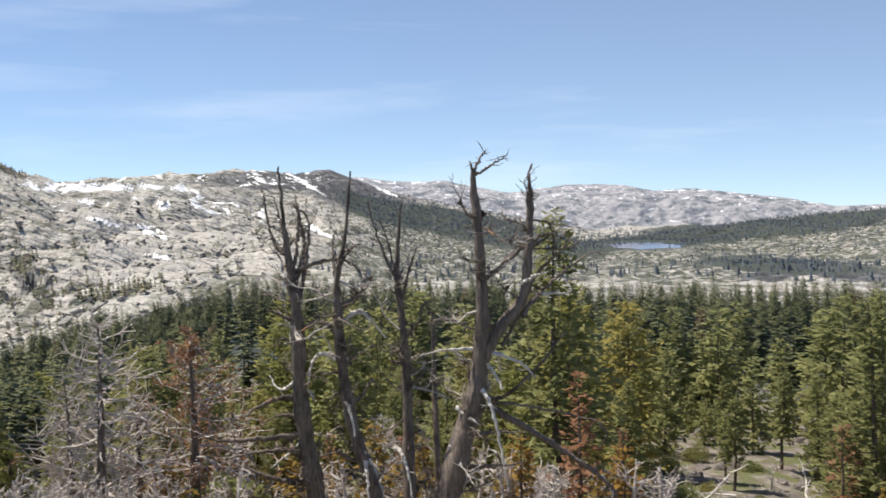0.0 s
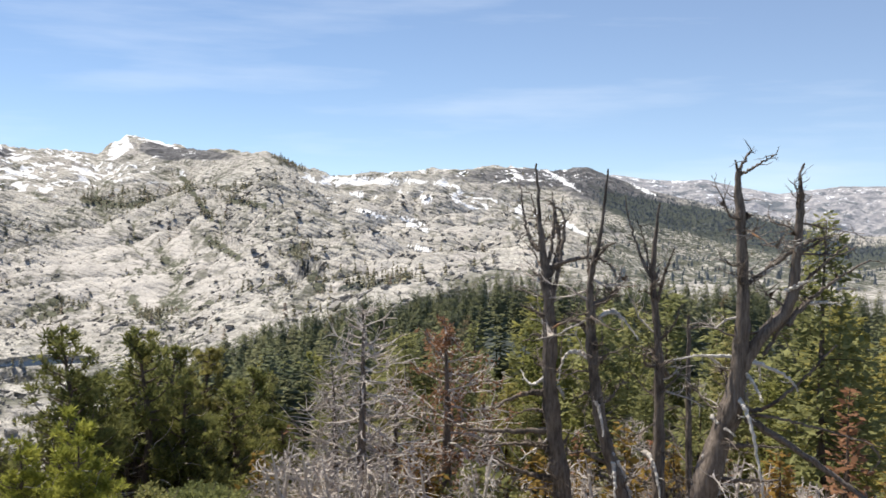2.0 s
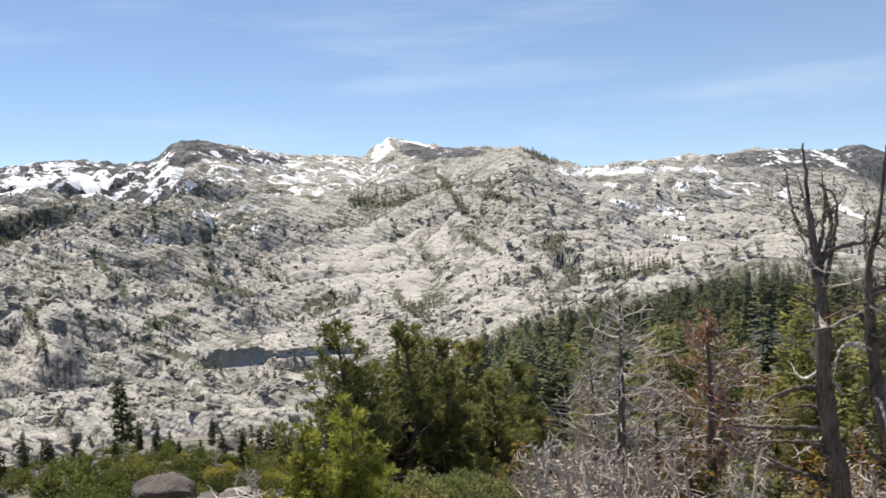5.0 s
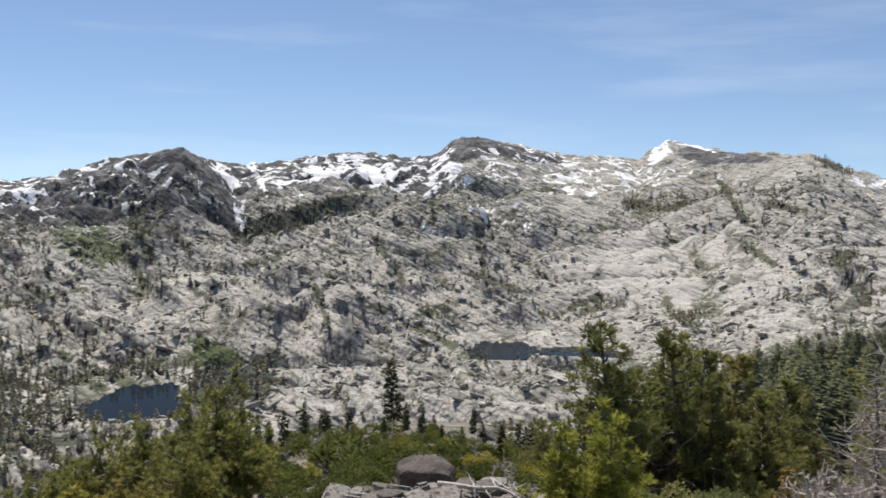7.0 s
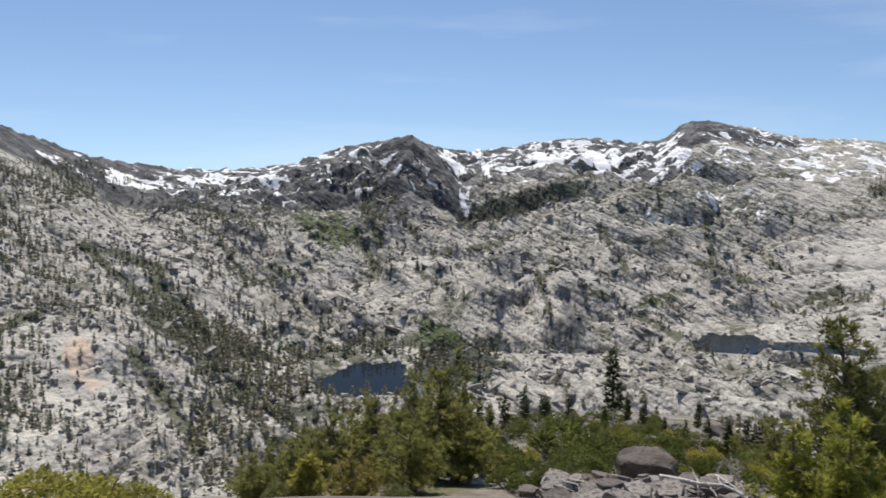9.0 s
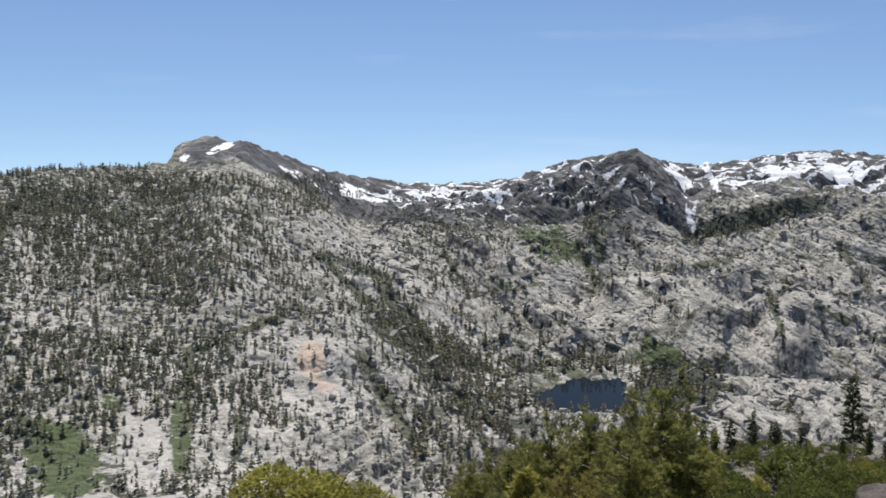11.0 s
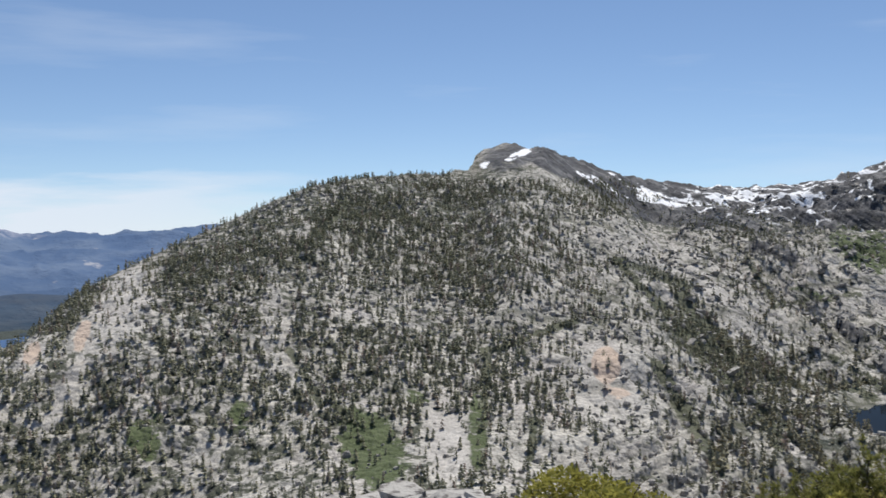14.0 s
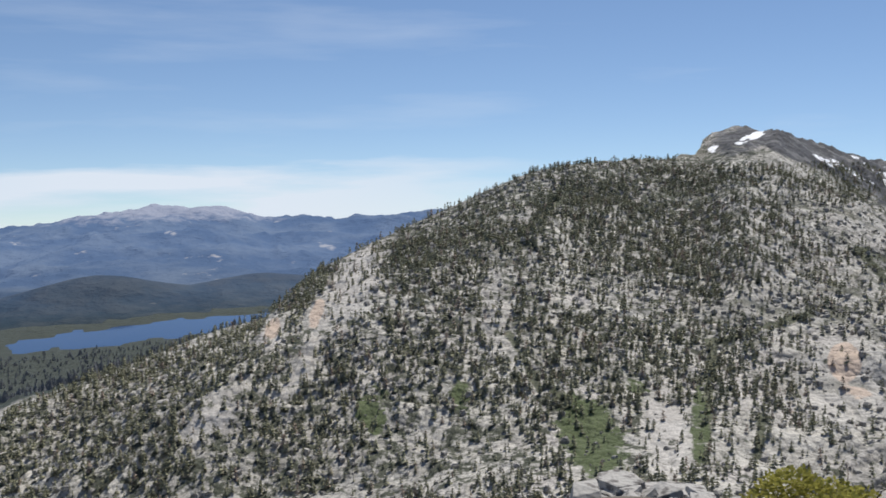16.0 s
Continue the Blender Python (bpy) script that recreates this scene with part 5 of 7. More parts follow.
# ---- things on the summit and the shelf ----
class Buf:
    """Quads gathered for one mesh."""

    def __init__(self):
        self.v, self.f, self.t, self.n = [], [], [], 0
        self.roots = []

    def add(self, v, f, t):
        v, f = np.asarray(v, float), np.asarray(f, int)
        self.v.append(v)
        self.f.append(f + self.n)
        self.t.append(np.broadcast_to(np.asarray(t, float), (len(v),)))
        self.n += len(v)

    def tube(self, pts, radii, sides=7, rough=0.0, rng=None, flute=0.0):
        pts, radii = np.asarray(pts, float), np.asarray(radii, float)
        d = np.gradient(pts, axis=0)
        d /= np.linalg.norm(d, axis=1)[:, None] + 1e-9
        ref = np.array((0.31, 0.95, 0.05)) if abs(d[:, 2]).mean() > 0.6 else np.array((0.05, 0.1, 0.99))
        u = np.cross(d, ref)
        u /= np.linalg.norm(u, axis=1)[:, None] + 1e-9
        w = np.cross(d, u)
        a = np.linspace(0, 2 * np.pi, sides, endpoint=False)
        k = np.ones((len(pts), sides)) if rng is None else 1 + rough * rng.uniform(-1, 1, (len(pts), sides))
        if flute:  # ribs that wind slowly round the stem
            turn = a[None] + np.linspace(0, 1.6, len(pts))[:, None]
            k = k + flute * (np.sin(3 * turn + 1.0) * 0.6 + np.sin(5 * turn) * 0.5)
        ring = pts[:, None] + (radii[:, None] * k)[..., None] * (np.cos(a)[None, :, None] * u[:, None] + np.sin(a)[None, :, None] * w[:, None])
        n = len(pts)
        i, j = np.meshgrid(np.arange(n - 1), np.arange(sides), indexing="ij")
        j2 = (j + 1) % sides
        f = np.stack([i * sides + j, i * sides + j2, (i + 1) * sides + j2, (i + 1) * sides + j], -1).reshape(-1, 4)
        self.roots.append((self.n, sides, n * sides))
        self.add(ring.reshape(-1, 3), f, 0.5)

    def blades(self, p, d, side, length, width, tint):
        """Narrow leaf-shaped quads from points p along d."""
        p, d, side = np.asarray(p), np.asarray(d), np.asarray(side)
        length, width = np.asarray(length)[:, None], np.asarray(width)[:, None]
        a, c = p, p + d * length
        b, e = p + d * length * 0.55 + side * width, p + d * length * 0.5 - side * width
        v = np.stack([a, b, c, e], 1).reshape(-1, 3)
        f = np.arange(len(p) * 4).reshape(-1, 4)
        self.add(v, f, np.repeat(tint, 4))

    def grow_together(self):
        """Root every twig in the branch that bears it."""
        v = np.concatenate(self.v)
        n0, s0, c0 = self.roots[0]
        for n, s, c in self.roots[1:]:
            near = np.argsort(((v[n0:n0 + c0] - v[n:n + s].mean(0)) ** 2).sum(1))[:2] + n0
            self.f.append(np.array([[n, n + 1, near[0], near[1]]]))

    def mesh(self, name, mat, smooth=False):
        if name in ("branch", "limb") and len(self.roots) > 1:
            self.grow_together()
        me = quad_mesh(name, np.concatenate(self.v), np.concatenate(self.f), smooth)
        me.attributes.new("tint", "FLOAT", "POINT").data.foreach_set("value", np.concatenate(self.t).astype(np.float32))
        me.materials.append(mat)
        return me


def unit(v):
    v = np.asarray(v, float)
    return v / (np.linalg.norm(v, axis=-1, keepdims=True) + 1e-9)


def ground_at(az, r):
    return float(height(np.array([float(az)]), np.array([float(r)]))[0])


def spot(az, r, lift=0.0):
    a = radians(az)
    return Vector((-math.sin(a) * r, math.cos(a) * r, ground_at(az, r) + lift))


def sight(az, el, r):
    """The point r metres out (on the level) in the direction az, el."""
    a = radians(az)
    return np.array((-math.sin(a) * r, math.cos(a) * r, r * math.tan(radians(el))))


def thing(name, label, category, group="", at=(0, 0, 0)):
    ob = new(name)
    ob.empty_display_size = 0.3
    ob.location = at
    return tagged(ob, label, category, group)


def part(name, mesh, parent, label=""):
    ob = new(name, mesh)
    ob.parent = parent
    return tagged(ob, label)


def wander(start, way, length, steps, rng, bend=0.18, pull=0.0):
    """A crooked line: pull > 0 turns it upward, < 0 lets it hang."""
    p, d, out = np.array(start, float), unit(way), [np.array(start, float)]
    for _ in range(steps):
        d = unit(d + rng.normal(0, bend, 3) + np.array((0, 0, pull)))
        p = p + d * length / steps
        out.append(p.copy())
    return np.array(out)


def fir(h, seed, needles, mat, label, name="fir_tree", bare=0.10, spread=0.19, dense=1.0, grow=1.0, category="tree", group="firs of the shelf", point=0.75, twig=0.5):
    """A conifer with whorls of drooping branches, each set with sprays of needles."""
    rng = np.random.RandomState(seed)
    top = thing(name, label, category, group)
    b = Buf()
    line = np.stack([np.cumsum(rng.normal(0, 0.012 * h, 9)) * 0.5, np.cumsum(rng.normal(0, 0.012 * h, 9)) * 0.5, np.linspace(-0.4, h * 0.98, 9)], -1)
    line[:2, :2] = 0
    b.tube(line, np.linspace(0.014 * h + 0.04, 0.012, 9), 8, 0.08, rng)
    leaf = Buf()
    n = int(74 * dense)
    for k in range(n):
        u = bare + (0.985 - bare) * ((k + rng.rand()) / n) ** 0.9
        base = np.array([np.interp(u * h, line[:, 2], line[:, i]) for i in (0, 1)] + [u * h])
        a = k * 2.399 + rng.normal(0, 0.35)
        L = h * spread * ((1 - u) ** point * (0.55 + 0.45 * min(1, (u - bare + 0.08) / 0.22)) + 0.035) * rng.uniform(0.6, 1.2)
        way = np.array((math.cos(a), math.sin(a), 0.15 - 0.55 * (1 - u) + 0.7 * max(0, u - 0.75)))
        limb = wander(base, way, L, 4, rng, 0.10, 0.07)
        if L > twig:
            b.tube(limb, np.linspace(0.012 * L + 0.012, 0.004, 5), 3)
        m = max(4, int((4 + L * 10) * needles))
        s = rng.uniform(0.02, 1, m) ** 0.7
        pts = np.stack([np.interp(s, np.linspace(0, 1, 5), limb[:, i]) for i in range(3)], -1) + rng.normal(0, 0.05 * L + 0.05, (m, 3))
        out = unit(way * (1, 1, 0.3))
        side = unit(np.cross(out, (0, 0, 1)))
        fan = rng.choice((-1, 1), m) * rng.uniform(0.1, 1.1, m)
        d = unit(out[None] * np.cos(fan)[:, None] + side[None] * np.sin(fan)[:, None] + rng.normal(0, 0.4, (m, 3)) + np.array((0, 0, 0.05)))
        cross = unit(np.cross(d, np.array((0, 0, 1.0)) + rng.normal(0, 0.45, (m, 3))))
        size = (0.24 + 0.26 * L ** 0.5) * rng.uniform(0.6, 1.25, m) * grow
        # needles near the trunk get a darker tint, painting in the crown's inner shade
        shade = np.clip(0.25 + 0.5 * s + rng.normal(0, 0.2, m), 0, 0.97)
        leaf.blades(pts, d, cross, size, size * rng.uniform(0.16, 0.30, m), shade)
    part("trunk", b.mesh("trunk", BARK, True), top, "dark rough bark")
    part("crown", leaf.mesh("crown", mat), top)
    return top


def pine(h, seed, mat, label, stems=2, wide=0.55, name="pine_tree", tufts=1.0, uneven=(0.35, 1.5), taper=0.6):
    """A bushy mountain pine: several stems, rising limbs and tufts of long needles."""
    rng = np.random.RandomState(seed)
    top = thing(name, label, "tree", "pines of the summit")
    b, leaf = Buf(), Buf()
    for s in range(stems):
        a0 = rng.rand() * 6.28
        hh = h * (1 if s == 0 else rng.uniform(0.55, 0.85))
        lean = np.array((math.cos(a0), math.sin(a0), 0)) * (0.05 if s == 0 else 0.35)
        stem = wander((0.1 * math.cos(a0) * s, 0.1 * math.sin(a0) * s, -0.25), np.array((0, 0, 1.0)) + lean, hh, 9, rng, 0.05, 0.10)
        b.tube(stem, np.linspace(0.028 * hh + 0.03, 0.01, 10), 8, 0.1, rng)
        n = int(27 * tufts * hh / h) + 6
        for k in range(n):
            u = 0.08 + 0.9 * (k + rng.rand()) / n
            base = np.array([np.interp(u, np.linspace(0, 1, 10), stem[:, i]) for i in range(3)])
            a = k * 2.399 + rng.normal(0, 0.5)
            L = h * wide * 0.5 * ((1 - u) ** taper * 0.85 + 0.12) * rng.uniform(*uneven)
            limb = wander(base, (math.cos(a), math.sin(a), 0.2), L, 6, rng, 0.26, 0.18)
            b.tube(limb, np.linspace(0.012 * h * 0.5, 0.005, 7), 4)
            if k % 5 == 0:  # a dead pale limb
                dead = Buf()
                dead.tube(wander(base, (math.cos(a + 1), math.sin(a + 1), 0.1), L * 1.1, 6, rng, 0.3, 0.05), np.linspace(0.018, 0.004, 7), 4)
                part("branch", dead.mesh("branch", GREYTWIG), top, "bare pale dead branch")
                continue
            for q in range(4 + int(L * 4.5)):
                s2 = rng.uniform(0.35, 1)
                c = np.array([np.interp(s2, np.linspace(0, 1, 7), limb[:, i]) for i in range(3)]) + rng.normal(0, 0.05 * L + 0.02, 3)
                m = 15
                d = unit(rng.normal(0, 1, (m, 3)) + np.array((0.45 * math.cos(a), 0.45 * math.sin(a), 0.9)))
                cross = unit(np.cross(d, rng.normal(0, 1, (m, 3))))
                leaf.blades(np.repeat(c[None], m, 0), d, cross, rng.uniform(0.13, 0.28, m), rng.uniform(0.012, 0.026, m), np.clip(rng.normal(0.5, 0.3) + rng.normal(0, 0.1, m), 0, 0.97))
    part("trunk", b.mesh("trunk", BARK, True), top, "dark scaly bark")
    part("crown", leaf.mesh("crown", mat), top)
    return top


def mound(w, d, h, leaves, size, mat, seed, label, name="shrub", category="shrub", group="shrubs of the summit"):
    """A low shrub: woody stems under a lumpy skin of small leaves."""
    rng = np.random.RandomState(seed)
    top = thing(name, label, category, group)
    b, leaf = Buf(), Buf()
    for k in range(14):
        a = rng.rand() * 6.28
        q = rng.uniform(0.3, 0.8)
        b.tube(wander((0.12 * w * math.cos(a), 0.12 * d * math.sin(a), -0.15), (q * w * math.cos(a), q * d * math.sin(a), h * 1.1), 0.5 * math.hypot(w, d) * q + h * 0.5, 5, rng, 0.2), np.linspace(0.022, 0.006, 6), 4)
    lumps = 16
    for k in range(lumps):
        a, q = rng.rand() * 6.28, math.sqrt(rng.rand()) * 0.85
        cx, cy = 0.5 * w * q * math.cos(a), 0.5 * d * q * math.sin(a)
        cz = h * (1 - q * q) * rng.uniform(0.25, 0.95)
        rr = rng.uniform(0.12, 0.27) * min(w, d) + 0.05
        m = leaves // lumps
        n = unit(rng.normal(0, 1, (m, 3)))
        n[:, 2] = np.abs(n[:, 2]) * 1.2 - 0.25
        p = np.array((cx, cy, cz)) + n * np.array((rr, rr, min(rr, 0.55 * h))) * rng.uniform(0.75, 1.12, (m, 1))
        dd = unit(n + rng.normal(0, 0.7, (m, 3)) + np.array((0, 0, 0.5)))
        cr = unit(np.cross(dd, rng.normal(0, 1, (m, 3))))
        leaf.blades(p, dd, cr, size * rng.uniform(0.6, 1.4, m), size * rng.uniform(0.22, 0.42, m), np.clip(rng.normal(0.5, 0.15) + rng.normal(0, 0.16, m), 0, 0.97))
    part("stem", b.mesh("stem", BARK), top)
    part("foliage", leaf.mesh("foliage", mat), top)
    return top


def dead_tree(h, seed, limbs, mat, label, twigs=9, reach=0.36, name="dead_tree", rust=None):
    """A standing dead conifer with its fine branches still on."""
    rng = np.random.RandomState(seed)
    top = thing(name, label, "tree", "dead trees of the shelf")
    b = Buf()
    stem = wander((0, 0, -0.3), (rng.normal(0, 0.04), rng.normal(0, 0.04), 1), h, 10, rng, 0.03, 0.05)
    b.tube(stem, np.linspace(0.027 * h + 0.03, 0.014, 11), 8, 0.12, rng)
    leaf = Buf() if rust else None
    for k in range(limbs):
        u = 0.08 + 0.9 * (k + rng.rand()) / limbs
        base = np.array([np.interp(u, np.linspace(0, 1, 11), stem[:, i]) for i in range(3)])
        a = k * 2.399 + rng.normal(0, 0.5)
        L = h * reach * ((1 - u) ** 0.6 + 0.1) * rng.uniform(0.4, 1.25)
        line = wander(base, (math.cos(a), math.sin(a), rng.uniform(-0.35, 0.35)), L, 6, rng, 0.22, 0.05)
        tw = Buf()
        tw.tube(line, np.linspace(0.024 + 0.008 * L, 0.007, 7), 4)
        for q in range(twigs):
            i = rng.randint(1, 6)
            way = unit(line[i] - line[i - 1]) + rng.normal(0, 0.55, 3)
            tl = wander(line[i], way, L * rng.uniform(0.25, 0.6), 3, rng, 0.25)
            tw.tube(tl, np.linspace(0.019, 0.007, 4), 3)
            if leaf:
                m = rust
                p = tl[rng.randint(1, 4, m)] + rng.normal(0, 0.05, (m, 3))
                d = unit(rng.normal(0, 1, (m, 3)))
                leaf.blades(p, d, unit(np.cross(d, rng.normal(0, 1, (m, 3)))), rng.uniform(0.1, 0.22, m), rng.uniform(0.02, 0.05, m), np.clip(rng.normal(0.5, 0.2, m), 0, 0.97))
        part("branch", tw.mesh("branch", GREYTWIG), top)
    part("trunk", b.mesh("trunk", mat, True), top)
    if leaf:
        part("needles", leaf.mesh("needles", RUST), top, "rusty dead needles")
    return top


def boulder(w, d, h, seed, label, name="boulder", group="boulders of the summit", cuts=9, tint=1.0, face=None):
    """A block of granite: a rounded mass cut by joints, then weathered."""
    rng = np.random.RandomState(seed)
    bm = bmesh.new()
    bmesh.ops.create_icosphere(bm, subdivisions=4 if w > 1.3 else 3, radius=1.0)
    planes = [(Vector(unit(rng.normal(0, 1, 3))), rng.uniform(0.58, 0.86)) for _ in range(cuts)]
    if not face:
        planes.append((Vector((0, 0, 1)), rng.uniform(0.6, 0.85)))
    else:  # one broken side, worn flanks and a domed top
        n = Vector(face).normalized()
        side = n.cross((0, 0, 1)).normalized()
        planes = [(n, 0.5), (side, 0.84), (-side, 0.8), ((side + Vector((0, 0, 1.4))).normalized(), 0.86), ((n * 0.5 + Vector((0, 0, 1))).normalized(), 0.8)]
    for v in bm.verts:
        p = v.co.copy()
        for n, q in planes:
            t = p.dot(n)
            if t > q:
                p -= n * (t - q) * 0.93
        p += p.normalized() * (noise.noise(p * 2.3 + Vector((seed, 0, 0))) * 0.14 + noise.noise(p * 7 + Vector((0, seed, 0))) * 0.03)
        v.co = (p.x * w / 2, p.y * d / 2, p.z * h * 0.62 + h * 0.34)
    me = bpy.data.meshes.new(name)
    bm.to_mesh(me)
    bm.free()
    me.attributes.new("tint", "FLOAT", "POINT").data.foreach_set("value", np.full(len(me.vertices), tint, np.float32))
    me.materials.append(NEAR_ROCK)
    return tagged(new(name, me), label, "rock", group)


def block(w, d, h, seed, label, name="flat_rock", group="flat rocks of the summit"):
    """An angular block: the hull of a few corners, its edges worn."""
    rng = np.random.RandomState(seed)
    bm = bmesh.new()
    for k in range(13):
        p = unit(rng.normal(0, 1, 3))
        q = np.sign(p) * np.abs(p) ** 0.5 * rng.uniform(0.7, 1.1)
        bm.verts.new((q[0] * w / 2, q[1] * d / 2, q[2] * h * 0.6 + h * 0.35))
    hull = bmesh.ops.convex_hull(bm, input=bm.verts)
    bmesh.ops.delete(bm, geom=[v for v in bm.verts if not v.link_faces], context="VERTS")
    bmesh.ops.bevel(bm, geom=list(bm.edges), offset=0.02 * min(w, h), segments=1, affect="EDGES")
    me = bpy.data.meshes.new(name)
    bm.to_mesh(me)
    bm.free()
    me.attributes.new("tint", "FLOAT", "POINT").data.foreach_set("value", np.full(len(me.vertices), rng.rand(), np.float32))
    me.materials.append(NEAR_ROCK)
    return tagged(new(name, me), label, "rock", group)


def slab(w, d, h, seed, label, name="flat_rock", group="flat rocks of the summit"):
    """A split plate of granite: a jagged outline, two broken layers, the upper one set back."""
    rng = np.random.RandomState(seed)
    bm = bmesh.new()
    n = rng.randint(6, 10)
    turn = np.sort((np.arange(n) + rng.uniform(-0.32, 0.32, n)) * 2 * np.pi / n)
    rad = rng.uniform(0.72, 1.1, n)
    rings = []
    dip = rng.uniform(-0.12, 0.12, 2)
    for z, s in ((-0.5, 0.96), (0.42, 1.0), (0.5, 0.95), (0.55, 0.83), (0.95, 0.80), (1.0, 0.74)):
        jog = rng.uniform(0.94, 1.05, n) if z in (-0.5, 0.42, 0.55) else np.ones(n)
        rad = rad * jog
        rings.append([bm.verts.new((0.5 * w * s * q * math.cos(t), 0.5 * d * s * q * math.sin(t), h * (z + dip[0] * math.cos(t) + dip[1] * math.sin(t) + rng.uniform(-0.04, 0.04)))) for t, q in zip(turn, rad)])
    for lo, hi in zip(rings, rings[1:]):
        for i in range(n):
            bm.faces.new((lo[i], lo[(i + 1) % n], hi[(i + 1) % n], hi[i]))
    bm.faces.new(rings[-1])
    bm.faces.new(rings[0][::-1])
    me = bpy.data.meshes.new(name)
    bm.to_mesh(me)
    bm.free()
    me.attributes.new("tint", "FLOAT", "POINT").data.foreach_set("value", np.full(len(me.vertices), rng.rand(), np.float32))
    me.materials.append(NEAR_ROCK)
    return tagged(new(name, me), label, "rock", group)


def place(ob, az, r, turn=0.0, scale=1.0, sink=0.0, stretch=1.0):
    q = spot(az, r, -sink)
    ob.matrix_basis = Matrix.Translation(q) @ Matrix.Rotation(radians(turn), 4, "Z") @ Matrix.Diagonal((scale, scale, scale * stretch, 1))
    return ob


def again(ob, az, r, turn=0.0, scale=1.0, sink=0.0, stretch=1.0):
    keep = ob.scale.copy()
    q = spot(az, r, -sink)
    m = Matrix.Translation(q) @ Matrix.Rotation(radians(turn), 4, "Z") @ Matrix.Diagonal((scale / keep[0], scale / keep[1], scale * stretch / keep[2], 1))
    return copy_thing(ob, m)


# the old snags, as azimuth and rise from the eye. Stems: azimuth, rise, half width from foot to tip.
# Limbs: azimuth and rise at both ends, bow across the run and where along it, half width
STEM_ONE = [(-0.26, -18.23, 30), (-1.23, -14.58, 28), (-1.98, -11.91, 25), (-2.32, -8.52, 18), (-2.27, -4.74, 13), (-2.11, -1.99, 12), (-1.88, 0.41, 9), (-1.89, 1.44, 5)]
STEM_ONE_FORK = [(-2.09, -10.89, 17), (-3.28, -8.52, 15), (-4.84, -6.46, 13), (-5.19, -3.72, 11), (-5.3, -0.98, 9), (-5.3, -0.13, 6), (-5.24, 1.07, 3), (-5.45, 1.75, 2)]
GREY_ONE = [(-1.89, 1.27, -2.58, 2.52, -0.03, 0.66, 4), (-1.96, 1.1, -3.95, 2.27, 0.0, 0.52, 4), (-1.82, 1.37, -1.69, 1.95, 0, 0.5, 3), (-4.84, -7.49, -9.1, -3.55, -0.06, 0.46, 7), (-4.84, -6.12, -7.75, -2.87, -0.03, 0.5, 6),
    (-2.33, -5.43, -6.73, -2.63, -0.08, 0.78, 7), (-2.57, -12.24, -7.41, -8.49, 0.13, 0.26, 7), (-2.74, -12.91, -10.31, -18.03, -0.06, 0.8, 9), (-2.92, -12.74, -10.13, -13.84, -0.03, 0.33, 5), (-1.69, -14.58, -4.99, -14.39, -0.01, 0.48, 6),
    (-1.15, -16.49, -4.81, -16.14, 0.02, 0.48, 7), (-5.19, -3.55, -6.87, -2.36, -0.02, 0.57, 5), (-3.63, -9.27, -6.04, -5.95, -0.07, 0.64, 5), (-9.45, -13.86, -9.32, -15.31, -0.36, 0.37, 3)]
PALE_ONE = [(-2.24, -9.54, -5.52, -11.22, -0.12, 0.63, 6), (-2.07, -9.47, 1.23, -9.75, 0.03, 0.53, 5), (-0.51, -9.53, -1.61, -10.96, -0.13, 0.58, 4), (-1.88, -12.24, -3.94, -17.77, -0.12, 0.14, 8), (-2.52, -9.61, -3.41, -10.89, -0.33, 0.38, 5),
    (-0.76, -12.98, -2.14, -13.98, 0.01, 0.51, 6), (-2.19, -5.6, -4.95, -3.79, -0.05, 0.49, 6), (-4.67, -5.51, -6.32, -4.85, -0.04, 0.54, 5), (-7.41, -5.33, -8.76, -5.36, -0.09, 0.5, 3), (-9.53, -16.79, -10.35, -18.28, -0.11, 0.54, 5),
    (-0.39, -15.24, -0.87, -16.06, -0.05, 0.5, 5), (-2.58, -10.22, -3.55, -11.9, -0.05, 0.63, 5), (-6.04, -6.19, -7.68, -6.18, -0.08, 0.52, 4)]
STEM_TWO = [(7.92, -18.01, 24), (8.39, -15.34, 21), (8.84, -12.03, 19), (8.89, -8.67, 16), (9.08, -5.96, 14), (9.37, -3.57, 9), (9.66, -1.19, 5), (9.88, 1.65, 2)]
GREY_TWO = [(9.13, -5.28, 8.98, -0.52, 0.14, 0.43, 10), (9.44, -3.57, 10.8, 0.34, -0.11, 0.3, 7), (8.84, -7.73, 10.7, -6.86, 0.0, 0.5, 6), (9.02, -12.19, 12.23, -13.18, 0.11, 0.44, 9), (8.88, -14.34, 14.41, -14.19, -0.04, 0.67, 8), (8.52, -16.96, 12.95, -15.73, -0.07, 0.3, 10),
            (8.88, -4.6, 4.98, -5.02, -0.23, 0.63, 6), (9.2, -5.28, 8.91, -0.01, 0.05, 0.58, 6), (9.32, -4.25, 10.24, -0.0, 0.02, 0.56, 5), (8.89, -6.81, 8.59, -0.93, 0.09, 0.73, 7), (8.86, -9.35, 10.21, -9.03, 0.36, 0.66, 5), (8.87, -13.35, 11.17, -13.63, 0.14, 0.42, 5),
            (8.73, -15.49, 13.28, -15.45, 0.07, 0.34, 8), (8.81, -10.02, 9.89, -9.98, -0.47, 0.56, 4)]
PALE_TWO = [(8.82, -10.69, 10.58, -10.79, -0.51, 0.61, 5), (8.37, -14.36, 10.62, -16.13, -0.03, 0.49, 5), (8.33, -11.71, 7.9, -12.46, -0.01, 0.46, 5)]
STEM_THREE = [(4.28, -18.15, 17), (5.38, -14.8, 15), (6.04, -12.12, 14), (6.34, -9.42, 14), (6.45, -7.38, 11), (6.49, -5.33, 8), (5.94, -2.6, 5), (5.57, 1.39, 2)]
